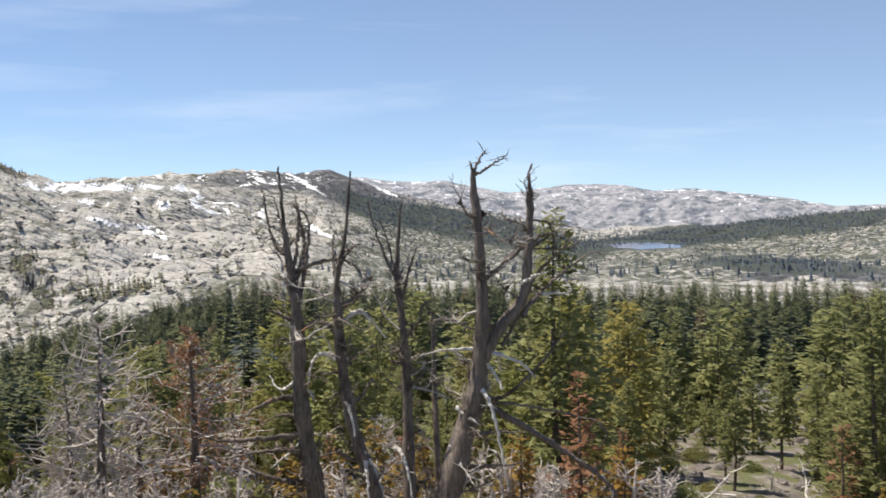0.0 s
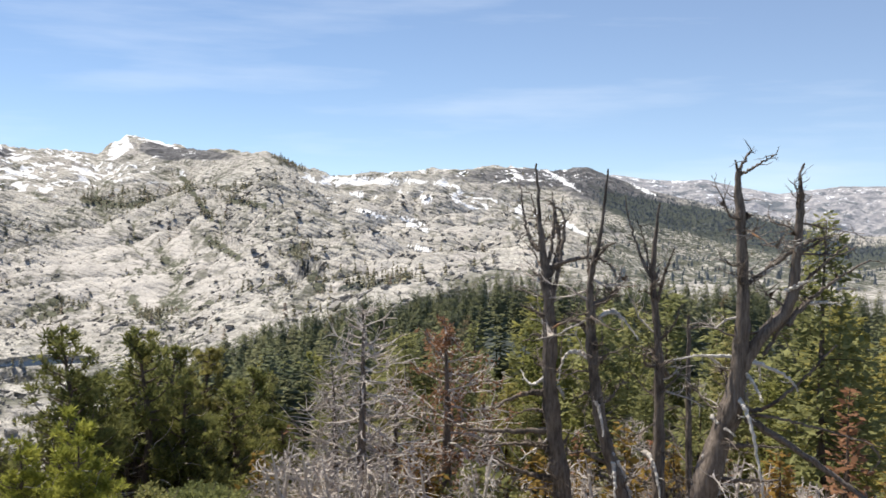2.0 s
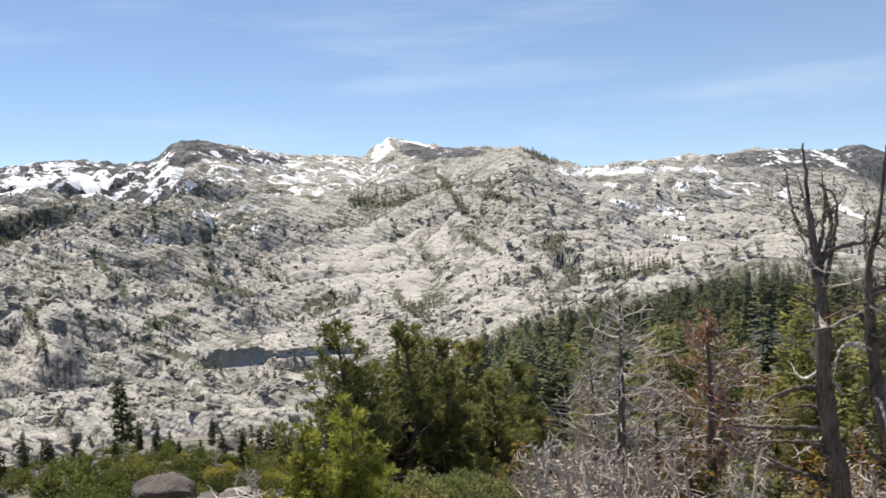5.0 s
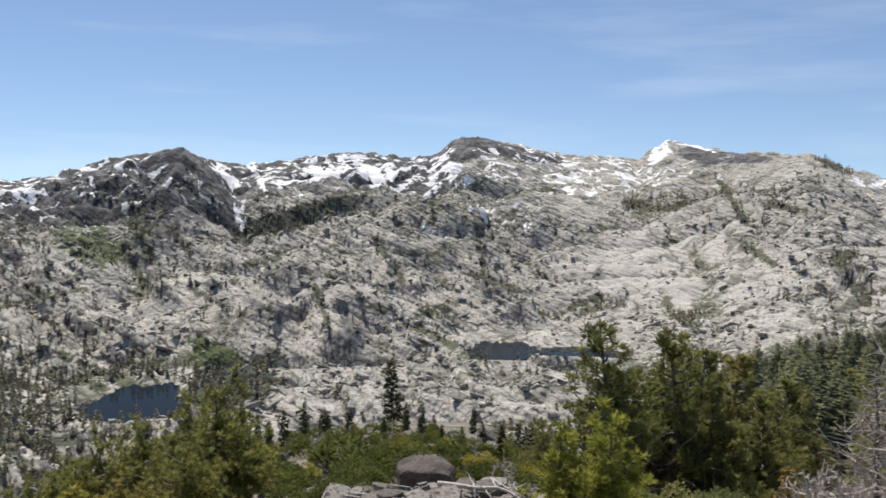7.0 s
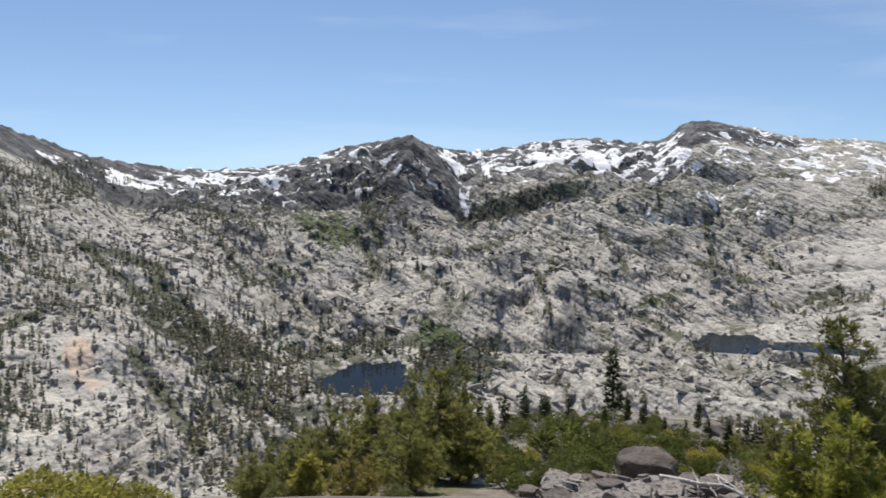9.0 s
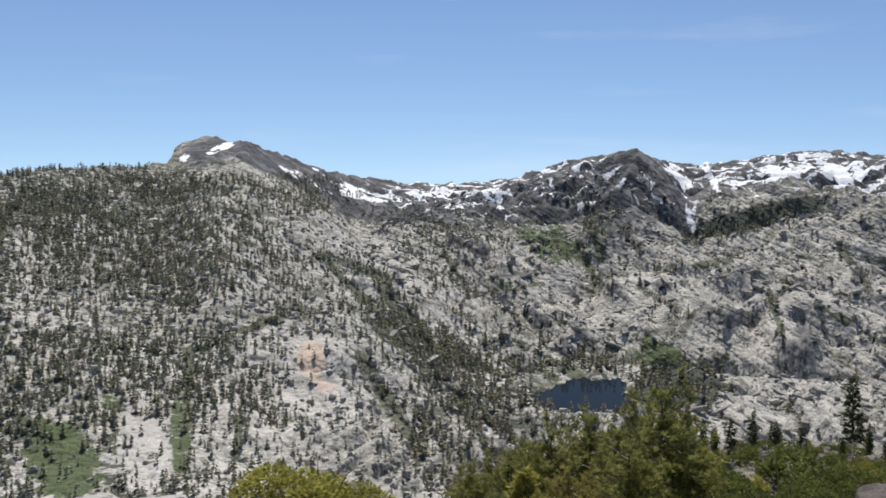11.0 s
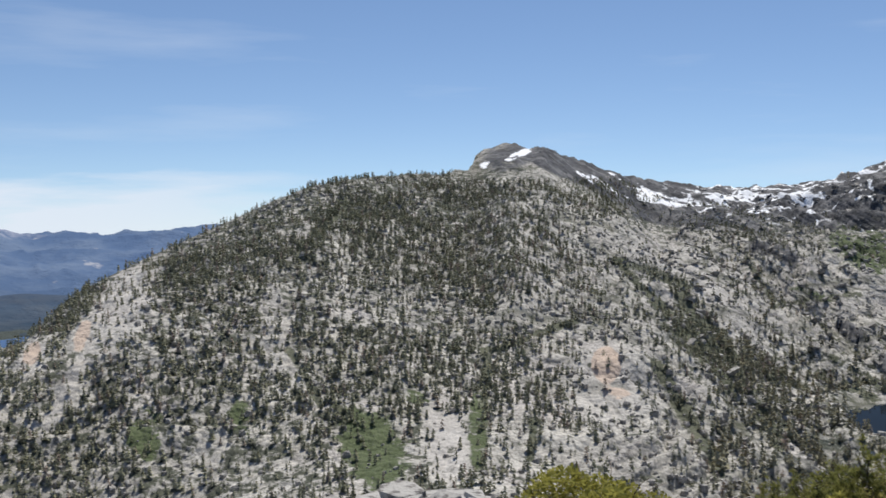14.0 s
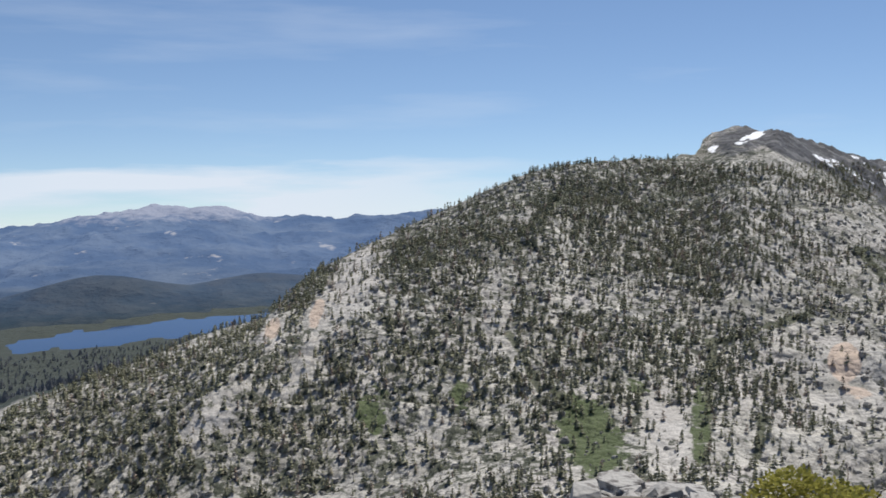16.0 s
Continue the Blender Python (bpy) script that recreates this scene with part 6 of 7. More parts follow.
GREY_THREE = [(6.4, -9.08, 8.78, -8.34, 0.4, 0.48, 9), (6.27, -6.7, 4.81, -5.19, 0.2, 0.63, 5), (6.36, -6.02, 6.44, -2.08, -0.07, 0.61, 5), (6.27, -4.31, 4.95, -3.03, -0.13, 0.66, 4), (5.94, -12.79, 4.54, -11.09, 0.12, 0.48, 5),
    (6.57, -15.42, 4.61, -16.3, 0.04, 0.49, 6), (6.24, -11.78, 7.42, -12.48, -0.04, 0.49, 4), (6.37, -6.87, 4.92, -5.63, 0.1, 0.51, 5)]
PALE_THREE = [(6.39, -8.06, 3.61, -8.8, -0.4, 0.39, 6), (6.35, -10.1, 8.29, -11.45, 0.46, 0.38, 7), (6.28, -12.12, 5.52, -14.53, -0.07, 0.44, 6), (4.77, -15.8, 3.7, -18.43, -0.04, 0.52, 7), (5.69, -7.4, 4.47, -8.17, -0.43, 0.34, 6),
    (5.05, -15.47, 4.74, -18.39, -0.04, 0.45, 7)]
STEM_FOUR = [(2.15, -18.2, 15), (2.25, -14.21, 14), (2.35, -10.18, 11), (2.66, -6.76, 8), (2.8, -4.01, 6), (2.52, -0.58, 2)]
GREY_FOUR = [(2.71, -5.39, 4.57, -0.22, -0.05, 0.48, 5), (2.51, -6.42, 1.59, -3.34, -0.03, 0.6, 5), (2.35, -10.18, 2.89, -8.98, -0.55, 0.31, 5), (2.65, -6.08, 3.7, -1.94, 0.02, 0.66, 4), (2.29, -11.87, 0.89, -10.2, 0.06, 0.55, 4),
    (2.4, -8.82, 1.27, -6.78, 0.11, 0.55, 4)]
PALE_FOUR = [(3.03, -15.35, 1.95, -18.46, -0.09, 0.25, 7), (2.35, -10.18, 0.88, -9.72, -0.03, 0.48, 5)]
STEM_FIVE = [(0.4, -18.23, 8), (0.59, -12.23, 7), (0.69, -7.13, 3)]


def bowed(a0, e0, a1, e1, bow, at, w):
    """Points along a limb that bows or hooks to one side, thinning to its tip."""
    da, de = a1 - a0, e1 - e0
    ca, ce = 2 * (a0 + at * da - bow * de) - (a0 + a1) / 2, 2 * (e0 + at * de + bow * da) - (e0 + e1) / 2
    out = []
    for t in np.linspace(0, 1, 7):
        p, q, v = (1 - t) ** 2, 2 * t * (1 - t), t * t
        out.append((p * a0 + q * ca + v * a1, p * e0 + q * ce + v * e1, w * (1 - 0.75 * t)))
    return out


def smooth_line(pts, rad, rng, kink):
    """Round the corners off and add small kinks."""
    pts, rad = np.array(pts), np.array(rad)
    s = np.linspace(0, len(pts) - 1, len(pts) * 6)
    i0 = np.clip(s.astype(int), 0, len(pts) - 2)
    fr = (s - i0)[:, None]
    g = lambda j: pts[np.clip(j, 0, len(pts) - 1)]
    P = 0.5 * ((2 * g(i0)) + (-g(i0 - 1) + g(i0 + 1)) * fr + (2 * g(i0 - 1) - 5 * g(i0) + 4 * g(i0 + 1) - g(i0 + 2)) * fr ** 2 + (-g(i0 - 1) + 3 * g(i0) - 3 * g(i0 + 1) + g(i0 + 2)) * fr ** 3)
    P[1:] += rng.normal(0, kink, P[1:].shape)
    swell = 1 + 0.12 * np.sin(s * 5.1) * rng.uniform(0.3, 1, len(s)) + 0.10 * (rng.rand(len(s)) > 0.86)
    return P, np.interp(s, np.arange(len(pts)), rad) * swell


def side_twigs(b, line, n, rng, long, thick):
    """Crooked dead twigs, some of them forked."""
    for q in range(n):
        i = rng.randint(2, len(line) - 1)
        a = rng.rand() * 6.28
        way = unit(line[i] - line[i - 1]) * 0.5 + np.array((math.cos(a), math.sin(a), rng.uniform(-0.35, 0.5)))
        tw = wander(line[i], way, long * rng.uniform(0.3, 1.0), 6, rng, 0.26, 0.05)
        b.tube(tw, np.linspace(thick, 0.004, 7), 4)
        for e in range(rng.randint(0, 4)):
            j = rng.randint(2, 6)
            b.tube(wander(tw[j], unit(tw[j] - tw[j - 1]) + rng.normal(0, 0.6, 3), long * rng.uniform(0.15, 0.45), 4, rng, 0.25), np.linspace(thick * 0.6, 0.004, 5), 3)


def snag(stems, grey, pale, r, seed, label):
    """An old dead tree: fluted trunk and forks, bare limbs, stubs and twigs."""
    rng = np.random.RandomState(seed)
    foot = spot(stems[0][0][0], r)
    top = thing("dead_tree", label, "tree", "old snags below the summit", foot)
    f = np.array(foot)
    px = r / 2450.0
    for k, line in enumerate(stems):
        pts, rad = [sight(az, el, r + 0.05 * k) - f for az, el, w in line], [w * px for az, el, w in line]
        if k == 0:
            pts.insert(0, np.array((pts[0][0] * 0.5, pts[0][1] * 0.5, -0.4)))
            rad.insert(0, rad[0] * 1.35)
        P, R = smooth_line(pts, rad, rng, 0.010)
        b = Buf()
        b.tube(P, R, 16, 0.10, rng, 0.16)
        side_twigs(b, P[3:-7], 14 if k else 34, rng, 0.8, 0.016)
        part("fork" if k else "trunk", b.mesh("limb", DEADWOOD, True), top)
        for q in range(7 if k else 20):  # bare side limbs with their twigs
            i = rng.randint(4, len(P) - 12)
            c = Buf()
            a = rng.rand() * 6.28
            side = wander(P[i], (math.cos(a), math.sin(a), rng.uniform(-0.3, 0.5)), rng.uniform(0.6, 2.0), 9, rng, 0.2, 0.05)
            c.tube(side, np.linspace(min(0.034, R[i] * 0.5), 0.006, 10), 6)
            side_twigs(c, side, 8, rng, 0.65, 0.013)
            part("limb", c.mesh("limb", GREYTWIG if q % 4 == 0 else DEADWOOD, True), top)
    for rows, mat, words in ((grey, DEADWOOD, ""), (pale, BLEACHED, "bleached white bare limb")):
        for row in rows:
            line = bowed(*row)
            swing = rng.uniform(-0.9, 0.9)
            P, R = smooth_line([sight(az, el, r + swing * i / 6) - f for i, (az, el, w) in enumerate(line)], [w * px for az, el, w in line], rng, 0.014)
            b = Buf()
            b.tube(P, R, 8, 0.16, rng, 0.1)
            if row[6] > 3:
                side_twigs(b, P[4:], 5 if mat is DEADWOOD else 2, rng, 0.5 if mat is DEADWOOD else 0.3, 0.014)
            part("limb", b.mesh("limb", mat, True), top, words)
    return top


snag([STEM_ONE, STEM_ONE_FORK], GREY_ONE, PALE_ONE, 24, 1, "forked old snag with grey trunk and bleached limbs")
snag([STEM_TWO], GREY_TWO, PALE_TWO, 26, 2, "tall grey snag with several broken tops")
snag([STEM_THREE], GREY_THREE, PALE_THREE, 25, 3, "leaning dark snag with curved pale branches")
snag([STEM_FOUR], GREY_FOUR, PALE_FOUR, 27, 4, "slender dead trunk with a few bare branches")
snag([STEM_FIVE], [], [], 28, 5, "thin broken dead pole among the snags")

# ---- firs, pines and dead trees of the shelf ----
GREEN = "green fir with drooping sprays among the shelf forest"
TONES = [FIR_NEAR, PINE, FIR_NEAR, FIR_NEAR]
NEAR_FIRS = [fir(9.5, 11 + k, 1.75, TONES[k], GREEN, spread=s, bare=0.03, dense=1.55, grow=0.66, point=q, twig=1.5) for k, (s, q) in enumerate(((0.25, 0.75), (0.26, 0.5), (0.22, 0.7), (0.29, 0.55)))]
MID_FIRS = [fir(10, 31 + k, 0.72, TONES[k], GREEN, spread=s, bare=0.05, dense=0.95, grow=1.3, point=q, twig=9.0) for k, (s, q) in enumerate(((0.26, 0.75), (0.28, 0.5), (0.24, 0.65), (0.31, 0.55)))]
SHADE_FIRS = [fir(9.5, 21 + k, 1.6, SHADE_NEEDLES, "dark green fir crowding the flank of the shelf", spread=s, bare=0.03, dense=1.4, grow=0.7, point=q, twig=1.5) for k, (s, q) in enumerate(((0.25, 0.6), (0.29, 0.5)))]
GOLD_FIR = fir(4.0, 51, 0.7, GOLD, "small dying fir with golden yellow needles", bare=0.05, spread=0.26, dense=0.5, group="dying firs of the shelf")
RUST_FIR = fir(6.5, 52, 0.55, RUST, "dead fir still holding rusty brown needles", spread=0.2, dense=0.6, group="dying firs of the shelf")
LEGGY = fir(6.5, 53, 0.9, FIR_NEAR, "young fir with a bare lower trunk beside rock slabs", bare=0.33, spread=0.17, group="firs of the shelf")
GREY = dead_tree(7.5, 61, 84, DEADWOOD, "grey dead conifer bristling with fine bare branches")
GREY_RUST = dead_tree(7.5, 62, 60, DEADWOOD, "dead conifer with grey branches and rusty needles", rust=5)
BRUSH = dead_tree(2.6, 63, 15, GREYTWIG, "low tangle of grey dead branches", twigs=7, reach=0.5, name="dead_brush")

# azimuth, distance, turn, size and stretch of the trees that stand out
place(NEAR_FIRS[0], -6.9, 40, 0, 1.42, 0.2)
place(NEAR_FIRS[1], -11.5, 56, 40, 1.15, 0.2)
place(NEAR_FIRS[2], -25.2, 46, 80, 1.2, 0.2)
place(NEAR_FIRS[3], 17.6, 52, 10, 0.9, 0.2)
place(LEGGY, -20.0, 62, 0, 0.98, 0.1)
again(LEGGY, -17.4, 53, 120, 0.85, 0.1)
again(LEGGY, -16.9, 55, 220, 0.7, 0.1)
place(GREY, 20.4, 28, 0, 0.95, 0.1)
again(GREY, 18.2, 30, 60, 0.66)
again(GREY, 21.9, 29, 90, 0.7)
place(GREY_RUST, 15.1, 29, 0, 0.95, 0.1)
again(GREY, 12.6, 33, 130, 0.62)
again(GREY, 4.0, 34, 250, 0.6)
place(RUST_FIR, -8.2, 34, 0, 0.72, 0.1)
for az, r, s in ((-24.0, 41, 0.62), (13.8, 36, 0.6), (-1.5, 40, 0.6), (24.6, 42, 0.6)):
    again(RUST_FIR, az, r, az * 50, s, 0.1)
place(GOLD_FIR, 16.3, 27, 0, 0.62, 0.1)
for az, r, s in ((-10.6, 33, 0.7), (4.2, 30, 0.95), (6.6, 31, 0.75), (11.3, 28, 0.55), (1.6, 32, 0.8), (-11.8, 36, 0.6), (22.2, 31, 0.6), (26.6, 27, 0.6), (9.6, 34, 0.8), (-25.6, 38, 0.7)):
    again(GOLD_FIR, az, r, az * 70, s, 0.1)
place(BRUSH, 18.4, 26, 0, 0.9, 0.1)
rng = random.Random(5)
for k in range(34):
    again(BRUSH, rng.uniform(-13, 30) if k % 2 else rng.uniform(11, 25), rng.uniform(25, 40), rng.uniform(0, 360), rng.uniform(0.5, 1.05), 0.1)

for k in range(44):
    again(BRUSH, rng.uniform(-13.5, 8), rng.uniform(25, 36), rng.uniform(0, 360), rng.uniform(0.6, 1.2), 0.1)
for az, r, s in ((-8.4, 30, 0.85), (-10.8, 34, 0.6), (-5.2, 33, 0.5), (2.6, 36, 0.6), (14.9, 33, 0.75), (-23.2, 40, 0.8), (6.9, 38, 0.6)):
    again(RUST_FIR, az, r, az * 70, s, 0.1)
for k in range(22):
    again(BRUSH, rng.uniform(12, 28), rng.uniform(22, 27), rng.uniform(0, 360), rng.uniform(0.55, 1.0), 0.1)
for k in range(16):
    again(GOLD_FIR, rng.uniform(-13, 24), rng.uniform(27, 40), rng.uniform(0, 360), rng.uniform(0.5, 0.9), 0.1)

# the forest behind them
first, shade_first = [True] * 4, [True] * 2
taken = [(-7.2, 40), (-11.5, 56), (-25.2, 46), (17.6, 52)]
for k in range(430):
    az, r = rng.uniform(-33, 33) if k < 330 else rng.uniform(14, 33), 34 + 64 * rng.random() ** 0.8
    if r > np.interp(az, (24, 30, 33), (110, 90, 60)) or (r < 50 and -13 < az < 13) or (r < 33 + 1.2 * max(0.0, 20 - az) and az >= 13):
        continue
    clearing = -24.5 < az < -12.0 and r < 76
    if clearing and (r < 56 or k % 6):
        continue
    gap = 2.3 if az < 14 else 1.5
    if any(abs(az - a) * 0.0175 * r < gap and abs(r - q) < 1.2 * gap for a, q in taken):
        continue
    taken.append((az, r))
    j = rng.randrange(4)
    size = rng.uniform(0.45, 1.2) * float(np.interp(az, (11, 17, 33), (1.0, 0.62, 0.45))) * (0.7 if clearing else 1.0)
    if az > 15 and r < 62 and k % 4:
        if shade_first[k % 2]:
            place(SHADE_FIRS[k % 2], az, r, rng.uniform(0, 360), size, 0.2)
            shade_first[k % 2] = False
        else:
            again(SHADE_FIRS[k % 2], az, r, rng.uniform(0, 360), size, 0.2)
    elif r < 62:
        again(NEAR_FIRS[j], az, r, rng.uniform(0, 360), size, 0.2)
    elif first[j]:
        place(MID_FIRS[j], az, r, rng.uniform(0, 360), size, 0.2)
        first[j] = False
    else:
        again(MID_FIRS[j], az, r, rng.uniform(0, 360), size, 0.2)
for k in range(26):
    az, r = rng.uniform(-12.5, 33), rng.uniform(38, 56)
    again(SHADE_FIRS[k % 2] if az > 15 else NEAR_FIRS[k % 4], az, r, rng.uniform(0, 360), rng.uniform(0.33, 0.7), 0.1)

OLIVE = place(mound(1.6, 1.4, 1.3, 1500, 0.14, FIR_NEAR, 84, "olive green sapling thicket under the snags", "sapling_thicket", "shrub", "thickets of the shelf"), 10.4, 30, 0, 1.0)
AMBER = place(mound(1.5, 1.3, 1.2, 1300, 0.13, GOLD, 85, "amber dying thicket among dead branches", "sapling_thicket", "shrub", "thickets of the shelf"), 15.6, 31, 0, 1.0)
for k in range(32):
    again(AMBER if k % 4 == 0 else OLIVE, rng.uniform(-12.5, 32), rng.uniform(27, 46), rng.uniform(0, 360), rng.uniform(0.7, 1.5), 0.1)

# ---- pines, shrubs and rock of the summit's edge ----
ledge = block(2.2, 1.8, 0.36, 300, "flat summit ledge of lichened granite")
ledge.location = (0.05, 0.05, -1.84)
P1 = place(pine(5.6, 71, EDGE_PINE, "tall bushy pine at the edge of the summit", 3, 0.95, tufts=1.8, uneven=(0.45, 1.35), taper=0.85), 37.4, 25, 0, 0.97)
P2 = place(pine(3.5, 72, LIME, "bright yellow-green young pine with long needles", 3, 0.8), 37.7, 18.5, 0, 0.78)
P3 = place(pine(3.6, 73, PINE, "wind-bent whitebark pine with several stems", 5, 1.15, taper=0.3, tufts=0.9), 61.2, 26, 0, 0.92)
again(P2, 36.2, 17.0, 150, 0.6)
again(P2, 39.4, 17.5, 60, 0.6)
for az, r, turn, s in ((33.4, 29, 40, 1.12), (31.6, 33, 170, 1.12), (29.6, 34, 200, 1.15), (35.4, 31, 290, 0.9), (27.0, 38, 120, 1.1), (25.2, 36, 10, 0.75), (30.8, 29, 250, 0.85), (28.2, 31, 60, 0.85), (32.6, 36, 330, 1.2), (41.0, 34, 20, 0.45)):
    again(P1, az, r, turn, s)
for az, r, turn, s in ((67.6, 24, 100, 0.55), (64.8, 25, 210, 0.62), (59.6, 25, 300, 0.55), (70.3, 23, 20, 0.45), (72.2, 22, 200, 0.34), (66.2, 21, 260, 0.36), (62.8, 22, 320, 0.5)):
    again(P3, az, r, turn, s)
place(pine(1.5, 74, YELLOW, "low yellow-green pine seedling", 2, 0.9), 69.3, 20, 0, 0.8)
SPIRE = place(fir(4.6, 54, 1.5, DARK_FIR, "slim dark spruce standing alone", spread=0.14, bare=0.03, dense=0.8, group="spruces of the edge"), 50.2, 58, 0, 1.0, 0.2)
for az, r, s in ((44.6, 40, 0.36), (42.4, 44, 0.40), (54.3, 40, 0.36), (45.9, 37, 0.30), (40.2, 42, 0.45), (56.8, 38, 0.4), (47.2, 41, 0.28), (43.4, 36, 0.42), (52.9, 42, 0.3), (41.6, 38, 0.5), (55.6, 44, 0.42), (48.6, 45, 0.3)):
    again(SPIRE, az, r, az * 33, s, 0.1)

M1 = place(mound(3.4, 2.4, 1.05, 2500, 0.145, MANZANITA, 81, "mound of glossy green manzanita beside the boulder"), 53.0, 31, 0, 1.0)
for az, r, turn, s in ((50.0, 34, 90, 0.75), (55.4, 35, 40, 0.6), (47.2, 37, 200, 0.5), (44.2, 38, 120, 0.5), (52.4, 27, 240, 0.55), (42.6, 35, 10, 0.6), (57.6, 30, 30, 0.6), (40.6, 30, 77, 0.6), (53.8, 38, 150, 0.6), (46.0, 41, 250, 0.45), (48.6, 31, 70, 0.45), (51.0, 30, 20, 0.6), (39.4, 36, 30, 0.9), (42.0, 40, 60, 0.6), (49.4, 40, 100, 0.5)):
    again(M1, az, r, turn, s)
for az, r, turn, s in ((56.4, 27.5, 15, 0.6), (53.6, 25.0, 200, 0.5), (52.0, 28.5, 10, 0.6), (43.0, 44, 50, 0.5), (47.6, 44, 10, 0.45), (52.6, 43, 190, 0.5), (55.0, 42, 300, 0.45), (41.0, 44, 120, 0.6), (45.4, 36, 210, 0.7), (42.8, 30, 20, 0.6)):
    again(M1, az, r, turn, s)
for k in range(30):
    again(M1, rng.uniform(39.0, 59.0), rng.uniform(33, 58), rng.uniform(0, 360), rng.uniform(0.28, 0.5), 0.05)
for k in range(16):
    again(SPIRE, rng.uniform(38.5, 58.5), rng.uniform(36, 56), rng.uniform(0, 360), rng.uniform(0.2, 0.4), 0.1)
for k in range(14):
    again(BRUSH, rng.uniform(40.0, 58.0), rng.uniform(28, 50), rng.uniform(0, 360), rng.uniform(0.3, 0.55), 0.05)
M2 = place(mound(3.3, 2.0, 0.85, 3300, 0.11, YELLOW, 82, "low spreading shrub with yellow-green leaves"), 83.3, 20.5, 173, 1.2, 0.1, 0.74)
again(M2, 80.2, 19.8, 30, 0.8, 0.05, 0.7)
again(M2, 86.4, 20.4, 250, 0.6, 0.1, 0.7)
again(M2, 58.8, 33, 30, 0.7)
for az, r, turn, s in ((55.8, 30, 30, 0.5), (51.2, 32, 130, 0.5), (44.8, 34, 10, 0.5), (49.6, 36, 70, 0.55), (57.4, 28, 200, 0.5), (53.2, 34, 300, 0.5), (41.6, 33, 40, 0.5), (46.8, 39, 90, 0.6)):
    again(M2, az, r, turn, s, 0.0, 1.1)
for az, r, turn, s in ((31.6, 24.0, 20, 0.55), (33.2, 23.4, 140, 0.5), (29.6, 25.5, 250, 0.55), (28.2, 27.5, 60, 0.5), (34.8, 22.5, 310, 0.45), (30.6, 27.5, 90, 0.6)):
    again(M2, az, r, turn, s, 0.0, 1.3)
for az, r, turn, s in ((46.4, 29.5, 30, 0.42), (45.0, 30.5, 140, 0.5), (47.2, 32.0, 250, 0.5), (43.6, 31.5, 60, 0.5), (53.4, 22.6, 30, 0.5), (52.0, 24.0, 170, 0.45), (54.8, 23.6, 260, 0.5), (56.4, 23.0, 20, 0.4), (51.6, 21.6, 90, 0.36)):
    again(M1, az, r, turn, s)
for az, r, turn, s in ((43.2, 27.0, 0, 0.5), (42.6, 28.0, 100, 0.55), (44.2, 28.6, 210, 0.45), (56.8, 31.0, 300, 0.4), (57.8, 33.5, 60, 0.45)):
    again(BRUSH, az, r, turn, s)
M3 = place(mound(1.4, 1.2, 0.9, 2600, 0.08, SAGE, 83, "round pale green shrub under the pines"), 34.3, 20.5, 0, 1.0)
for az, r, s in ((33.2, 19.6, 1.0), (31.0, 21.2, 1.15), (29.3, 23.2, 1.1), (35.4, 18.6, 0.8), (27.2, 24.5, 1.0), (32.0, 23, 0.9), (30.2, 26, 1.0), (28.0, 25, 0.8), (35.6, 26, 0.9), (25.0, 30, 1.0), (63.5, 20.5, 0.5), (70.9, 20, 0.5), (-23.0, 50, 1.2), (-18.4, 60, 1.0), (-24.6, 44, 1.2), (-22.2, 66, 1.4), (-14.4, 48, 1.1), (-16.0, 52, 0.8), (-20.6, 47, 1.0), (-13.6, 58, 1.2), (-19.0, 49, 0.7), (-23.6, 58, 1.2), (-15.2, 64, 1.3)):
    again(M3, az, r, az * 40, s)

place(boulder(1.8, 1.4, 1.0, 31, "large rounded granite boulder on the slabs", cuts=11, face=(0.7, -0.7, -0.15)), 48.1, 28.6, 0, 1.32, 0.2)
for az, r, w, d, h, s in ((55.4, 25, 1.0, 0.8, 0.55, 12), (56.6, 24, 0.8, 0.7, 0.4, 13), (54.7, 23, 0.55, 0.5, 0.35, 14), (51.3, 22.5, 0.5, 0.5, 0.3, 15), (57.2, 34, 0.8, 0.5, 0.6, 16), (41.8, 24, 0.6, 0.5, 0.4, 17),
                           (43.2, 23, 0.7, 0.5, 0.3, 18), (89.6, 20.6, 0.8, 0.6, 0.3, 19), (86.2, 19.8, 0.5, 0.5, 0.25, 20), (96.9, 20.5, 0.7, 0.6, 0.35, 21), (59.5, 36, 0.9, 0.6, 0.5, 22)):
    place(block(w, d, h, s, "weathered grey granite boulder on bare ground", "boulder", "boulders of the summit"), az, r, s * 37, 1.0, 0.08)
for az, r, w, d, h, s in ((47.0, 22.5, 2.2, 1.6, 0.35, 31), (44.0, 22.0, 1.9, 1.4, 0.4, 32), (49.6, 21.5, 1.7, 1.2, 0.3, 33), (45.6, 24.5, 1.6, 1.0, 0.4, 34), (52.6, 22.4, 1.3, 1.0, 0.35, 35), (42.2, 21.5, 1.5, 1.1, 0.3, 36),
                           (91.8, 20.4, 2.4, 1.4, 0.4, 37), (94.6, 20.2, 1.6, 1.3, 0.45, 38), (55.5, 21.6, 1.2, 0.9, 0.35, 39), (50.6, 24.2, 1.2, 0.9, 0.35, 40), (43.0, 26.5, 1.2, 0.9, 0.45, 41)):
    if az < 60:
        w, d = 0.66 * w, 0.66 * d
    ob = place(slab(w, d, h * 0.8, s, "flat cracked granite slab with sharp edges"), az, r, s * 51, 1.0, 0.02 if az < 60 else -0.2)
    ob.rotation_euler.rotate_axis("X", 0.1 * math.sin(s))
    if az > 85:
        ob.data.materials[0] = ROCK
PALE_ROCKS = []
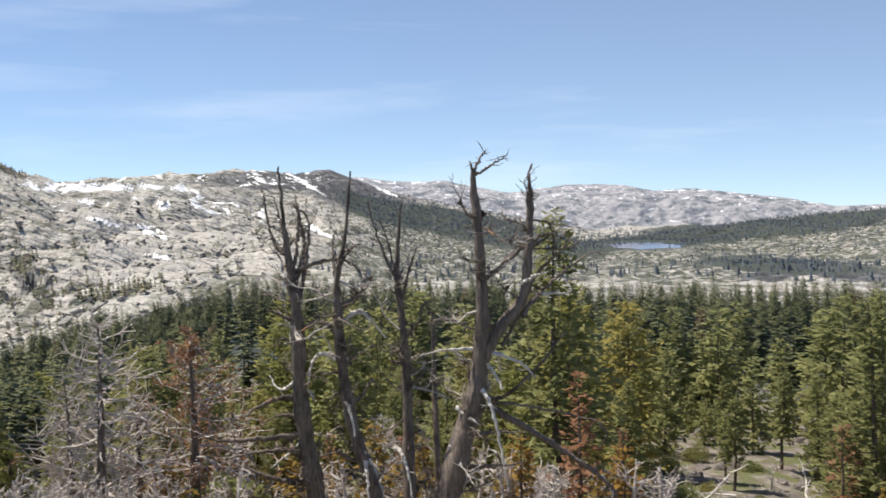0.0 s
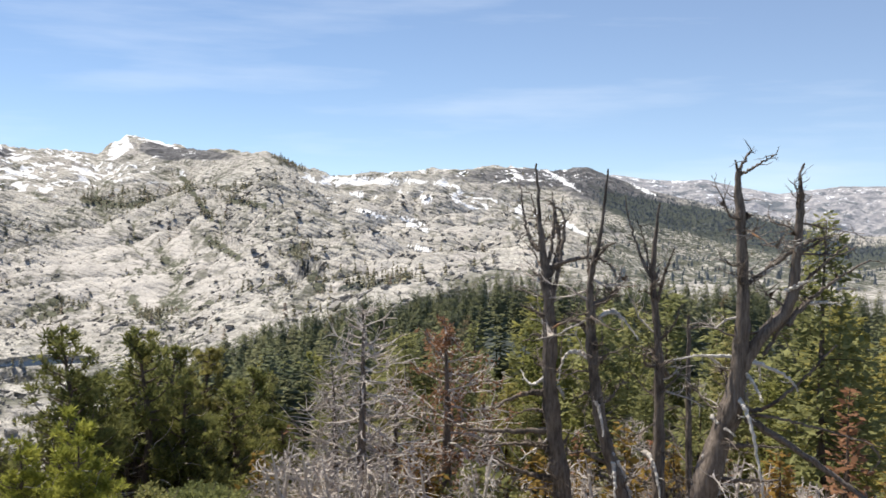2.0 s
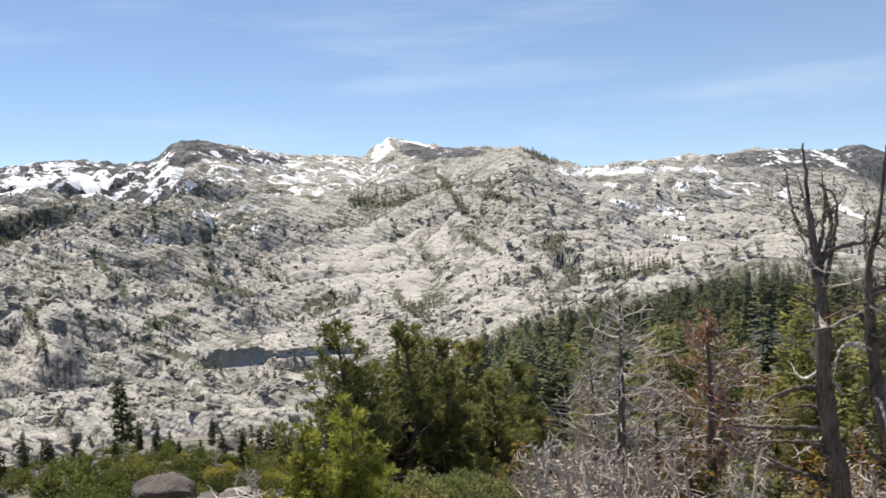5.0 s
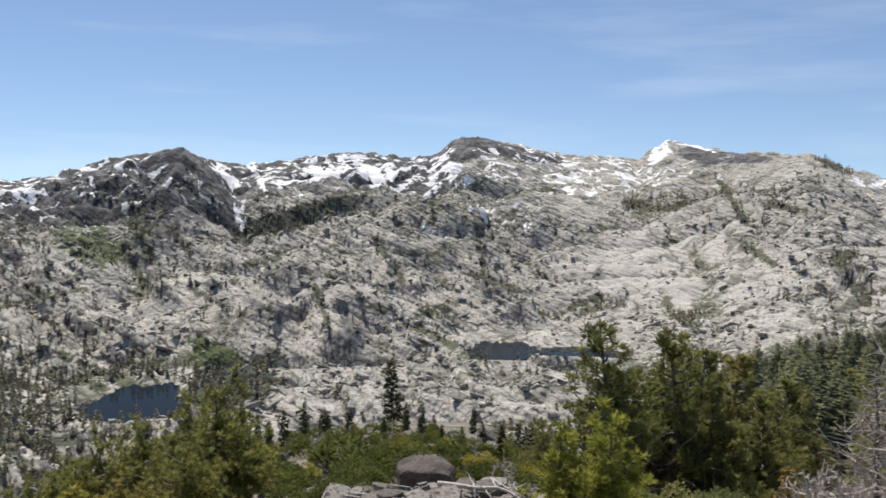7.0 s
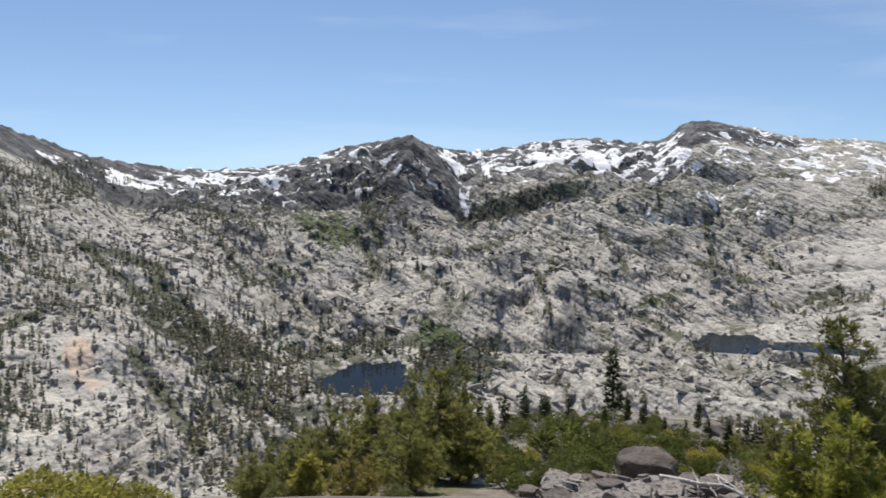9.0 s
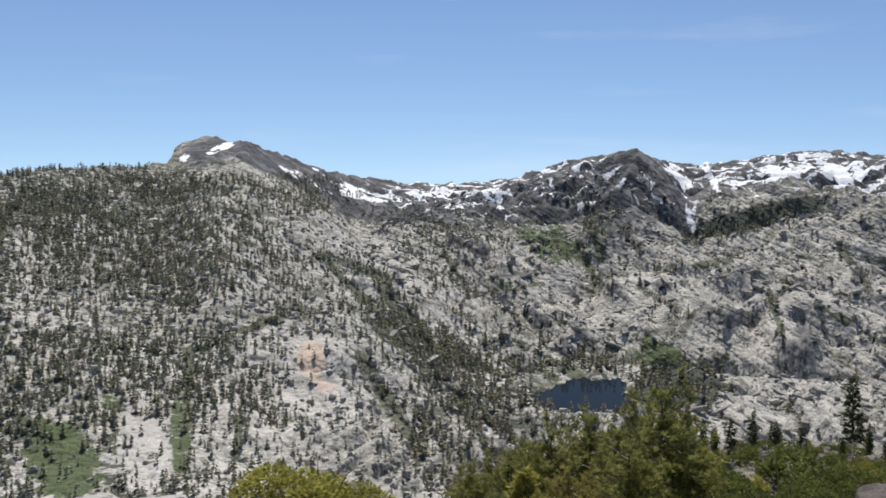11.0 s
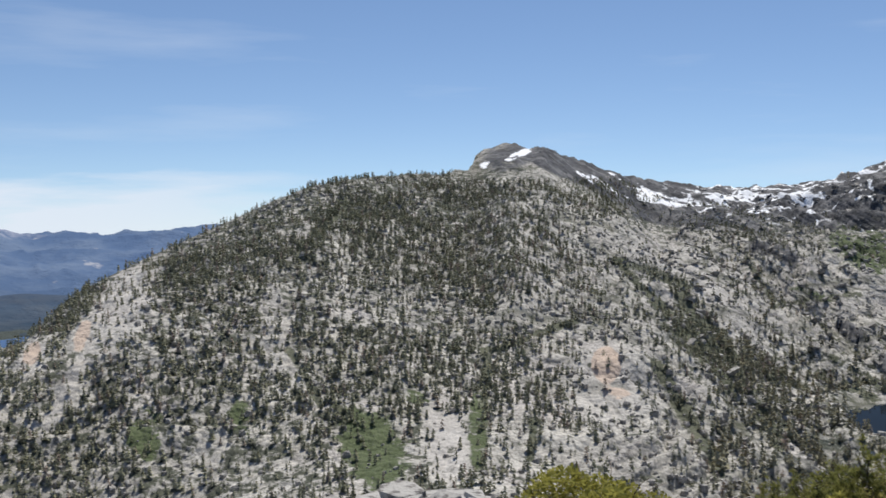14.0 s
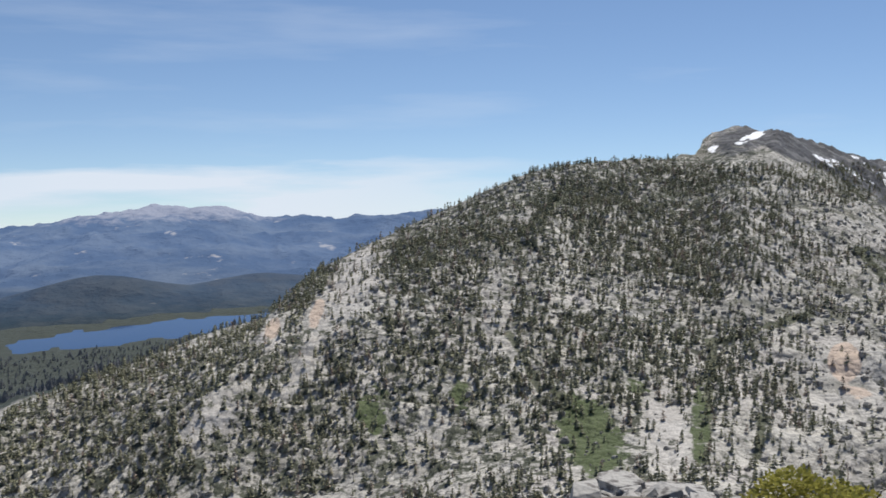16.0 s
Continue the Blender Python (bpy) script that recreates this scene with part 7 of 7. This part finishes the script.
for k in range(40):
    az, r = rng.uniform(86.0, 97.5), rng.uniform(15.6, 20.4)
    w = rng.uniform(0.35, 0.85)
    if k < 7:
        ob = place(block(w, w * 0.7, w * 0.5, 240 + k, "pale jagged granite rock on the summit's rim", "boulder", "rocks of the rim"), az, r, k * 61, 1.0, 0.04)
        ob.data.materials[0] = ROCK
        PALE_ROCKS.append(ob)
    else:
        ob = again(PALE_ROCKS[k % 7], az, r, k * 61, rng.uniform(0.6, 1.2), 0.04)
    ob.rotation_euler.rotate_axis("X", rng.uniform(-0.3, 0.3))
CLEAR_ROCKS = []
SLABS = [slab(1.0, rng.uniform(0.55, 0.85), rng.uniform(0.13, 0.26), 100 + k, "broken granite slab among the summit rocks") for k in range(16)]
for k in range(270):
    az, r = rng.uniform(40.0, 54.0), rng.uniform(17.0, 25.5)
    w = 0.3 + 0.95 * rng.random() ** 1.6
    lift = rng.choice((-0.02, -0.06, -0.16, -0.3))
    ob = place(SLABS[k], az, r, k * 77, w, lift) if k < 16 else again(SLABS[k % 16], az, r, k * 77, w, lift)
    ob.rotation_euler.rotate_axis("X", rng.uniform(-0.32, 0.32))
    ob.rotation_euler.rotate_axis("Y", rng.uniform(-0.25, 0.25))
for k in range(22):
    again(SLABS[k % 16], rng.uniform(52.5, 58.5), rng.uniform(22, 36), rng.uniform(0, 360), rng.uniform(0.3, 0.9), -0.05, 1.3)
for k in range(84):
    az = rng.uniform(-25, -12.5)
    r = rng.uniform(46, 84)
    w = 0.5 + 1.7 * rng.random() ** 2
    if k < 6:
        CLEAR_ROCKS.append(place(block(w, w * 0.8, w * 0.45, 200 + k, "pale granite rock in the forest clearing", "boulder", "rocks of the clearing"), az, r, k * 50, 1.0, 0.1))
    else:
        again(CLEAR_ROCKS[k % 6], az, r, rng.uniform(0, 360), rng.uniform(0.6, 1.4), 0.1)

for k in range(44):
    again(CLEAR_ROCKS[k % 6], rng.uniform(39.0, 60.0), rng.uniform(36, 58), rng.uniform(0, 360), rng.uniform(0.4, 1.1), 0.1)


def fallen_log(az, r, length, turn, seed, label, lift=0.3):
    rng2 = np.random.RandomState(seed)
    top = thing("fallen_log", label, "log", "fallen timber", spot(az, r))
    way = (math.cos(radians(turn)), math.sin(radians(turn)), -0.03)
    line = wander((0, 0, lift), way, length, 9, rng2, 0.2)
    b = Buf()
    b.tube(line, np.linspace(0.065, 0.02, 10), 9, 0.15, rng2)
    part("trunk", b.mesh("trunk", BLEACHED, True), top)
    for k in range(16):
        i = rng2.randint(1, 9)
        c = Buf()
        c.tube(wander(line[i], (rng2.normal(), rng2.normal(), rng2.uniform(-0.9, 0.9)), rng2.uniform(0.3, 0.9), 5, rng2, 0.3), np.linspace(0.03, 0.006, 6), 5)
        part("branch", c.mesh("branch", BLEACHED, True), top)
    return top


fallen_log(47.4, 23.2, 2.7, 43, 3, "bleached fallen log with broken branches on the slabs", 0.72)
fallen_log(44.2, 24.6, 1.5, 20, 4, "grey fallen branch beside the slabs", 0.6)
fallen_log(-14.0, 46.0, 4.5, 10, 6, "long grey log in the clearing")
fallen_log(-17.5, 50.0, 3.5, 160, 7, "short grey log lying in the clearing")
fallen_log(-21.5, 52.0, 3.0, 70, 8, "weathered fallen branch in the clearing")
for az, r, s in ((-14.6, 50, 0.8), (-16.4, 47, 0.7), (-19.4, 54, 0.9), (-22.4, 49, 0.8), (-13.2, 44, 0.9)):
    again(BRUSH, az, r, az * 31, s, 0.1)
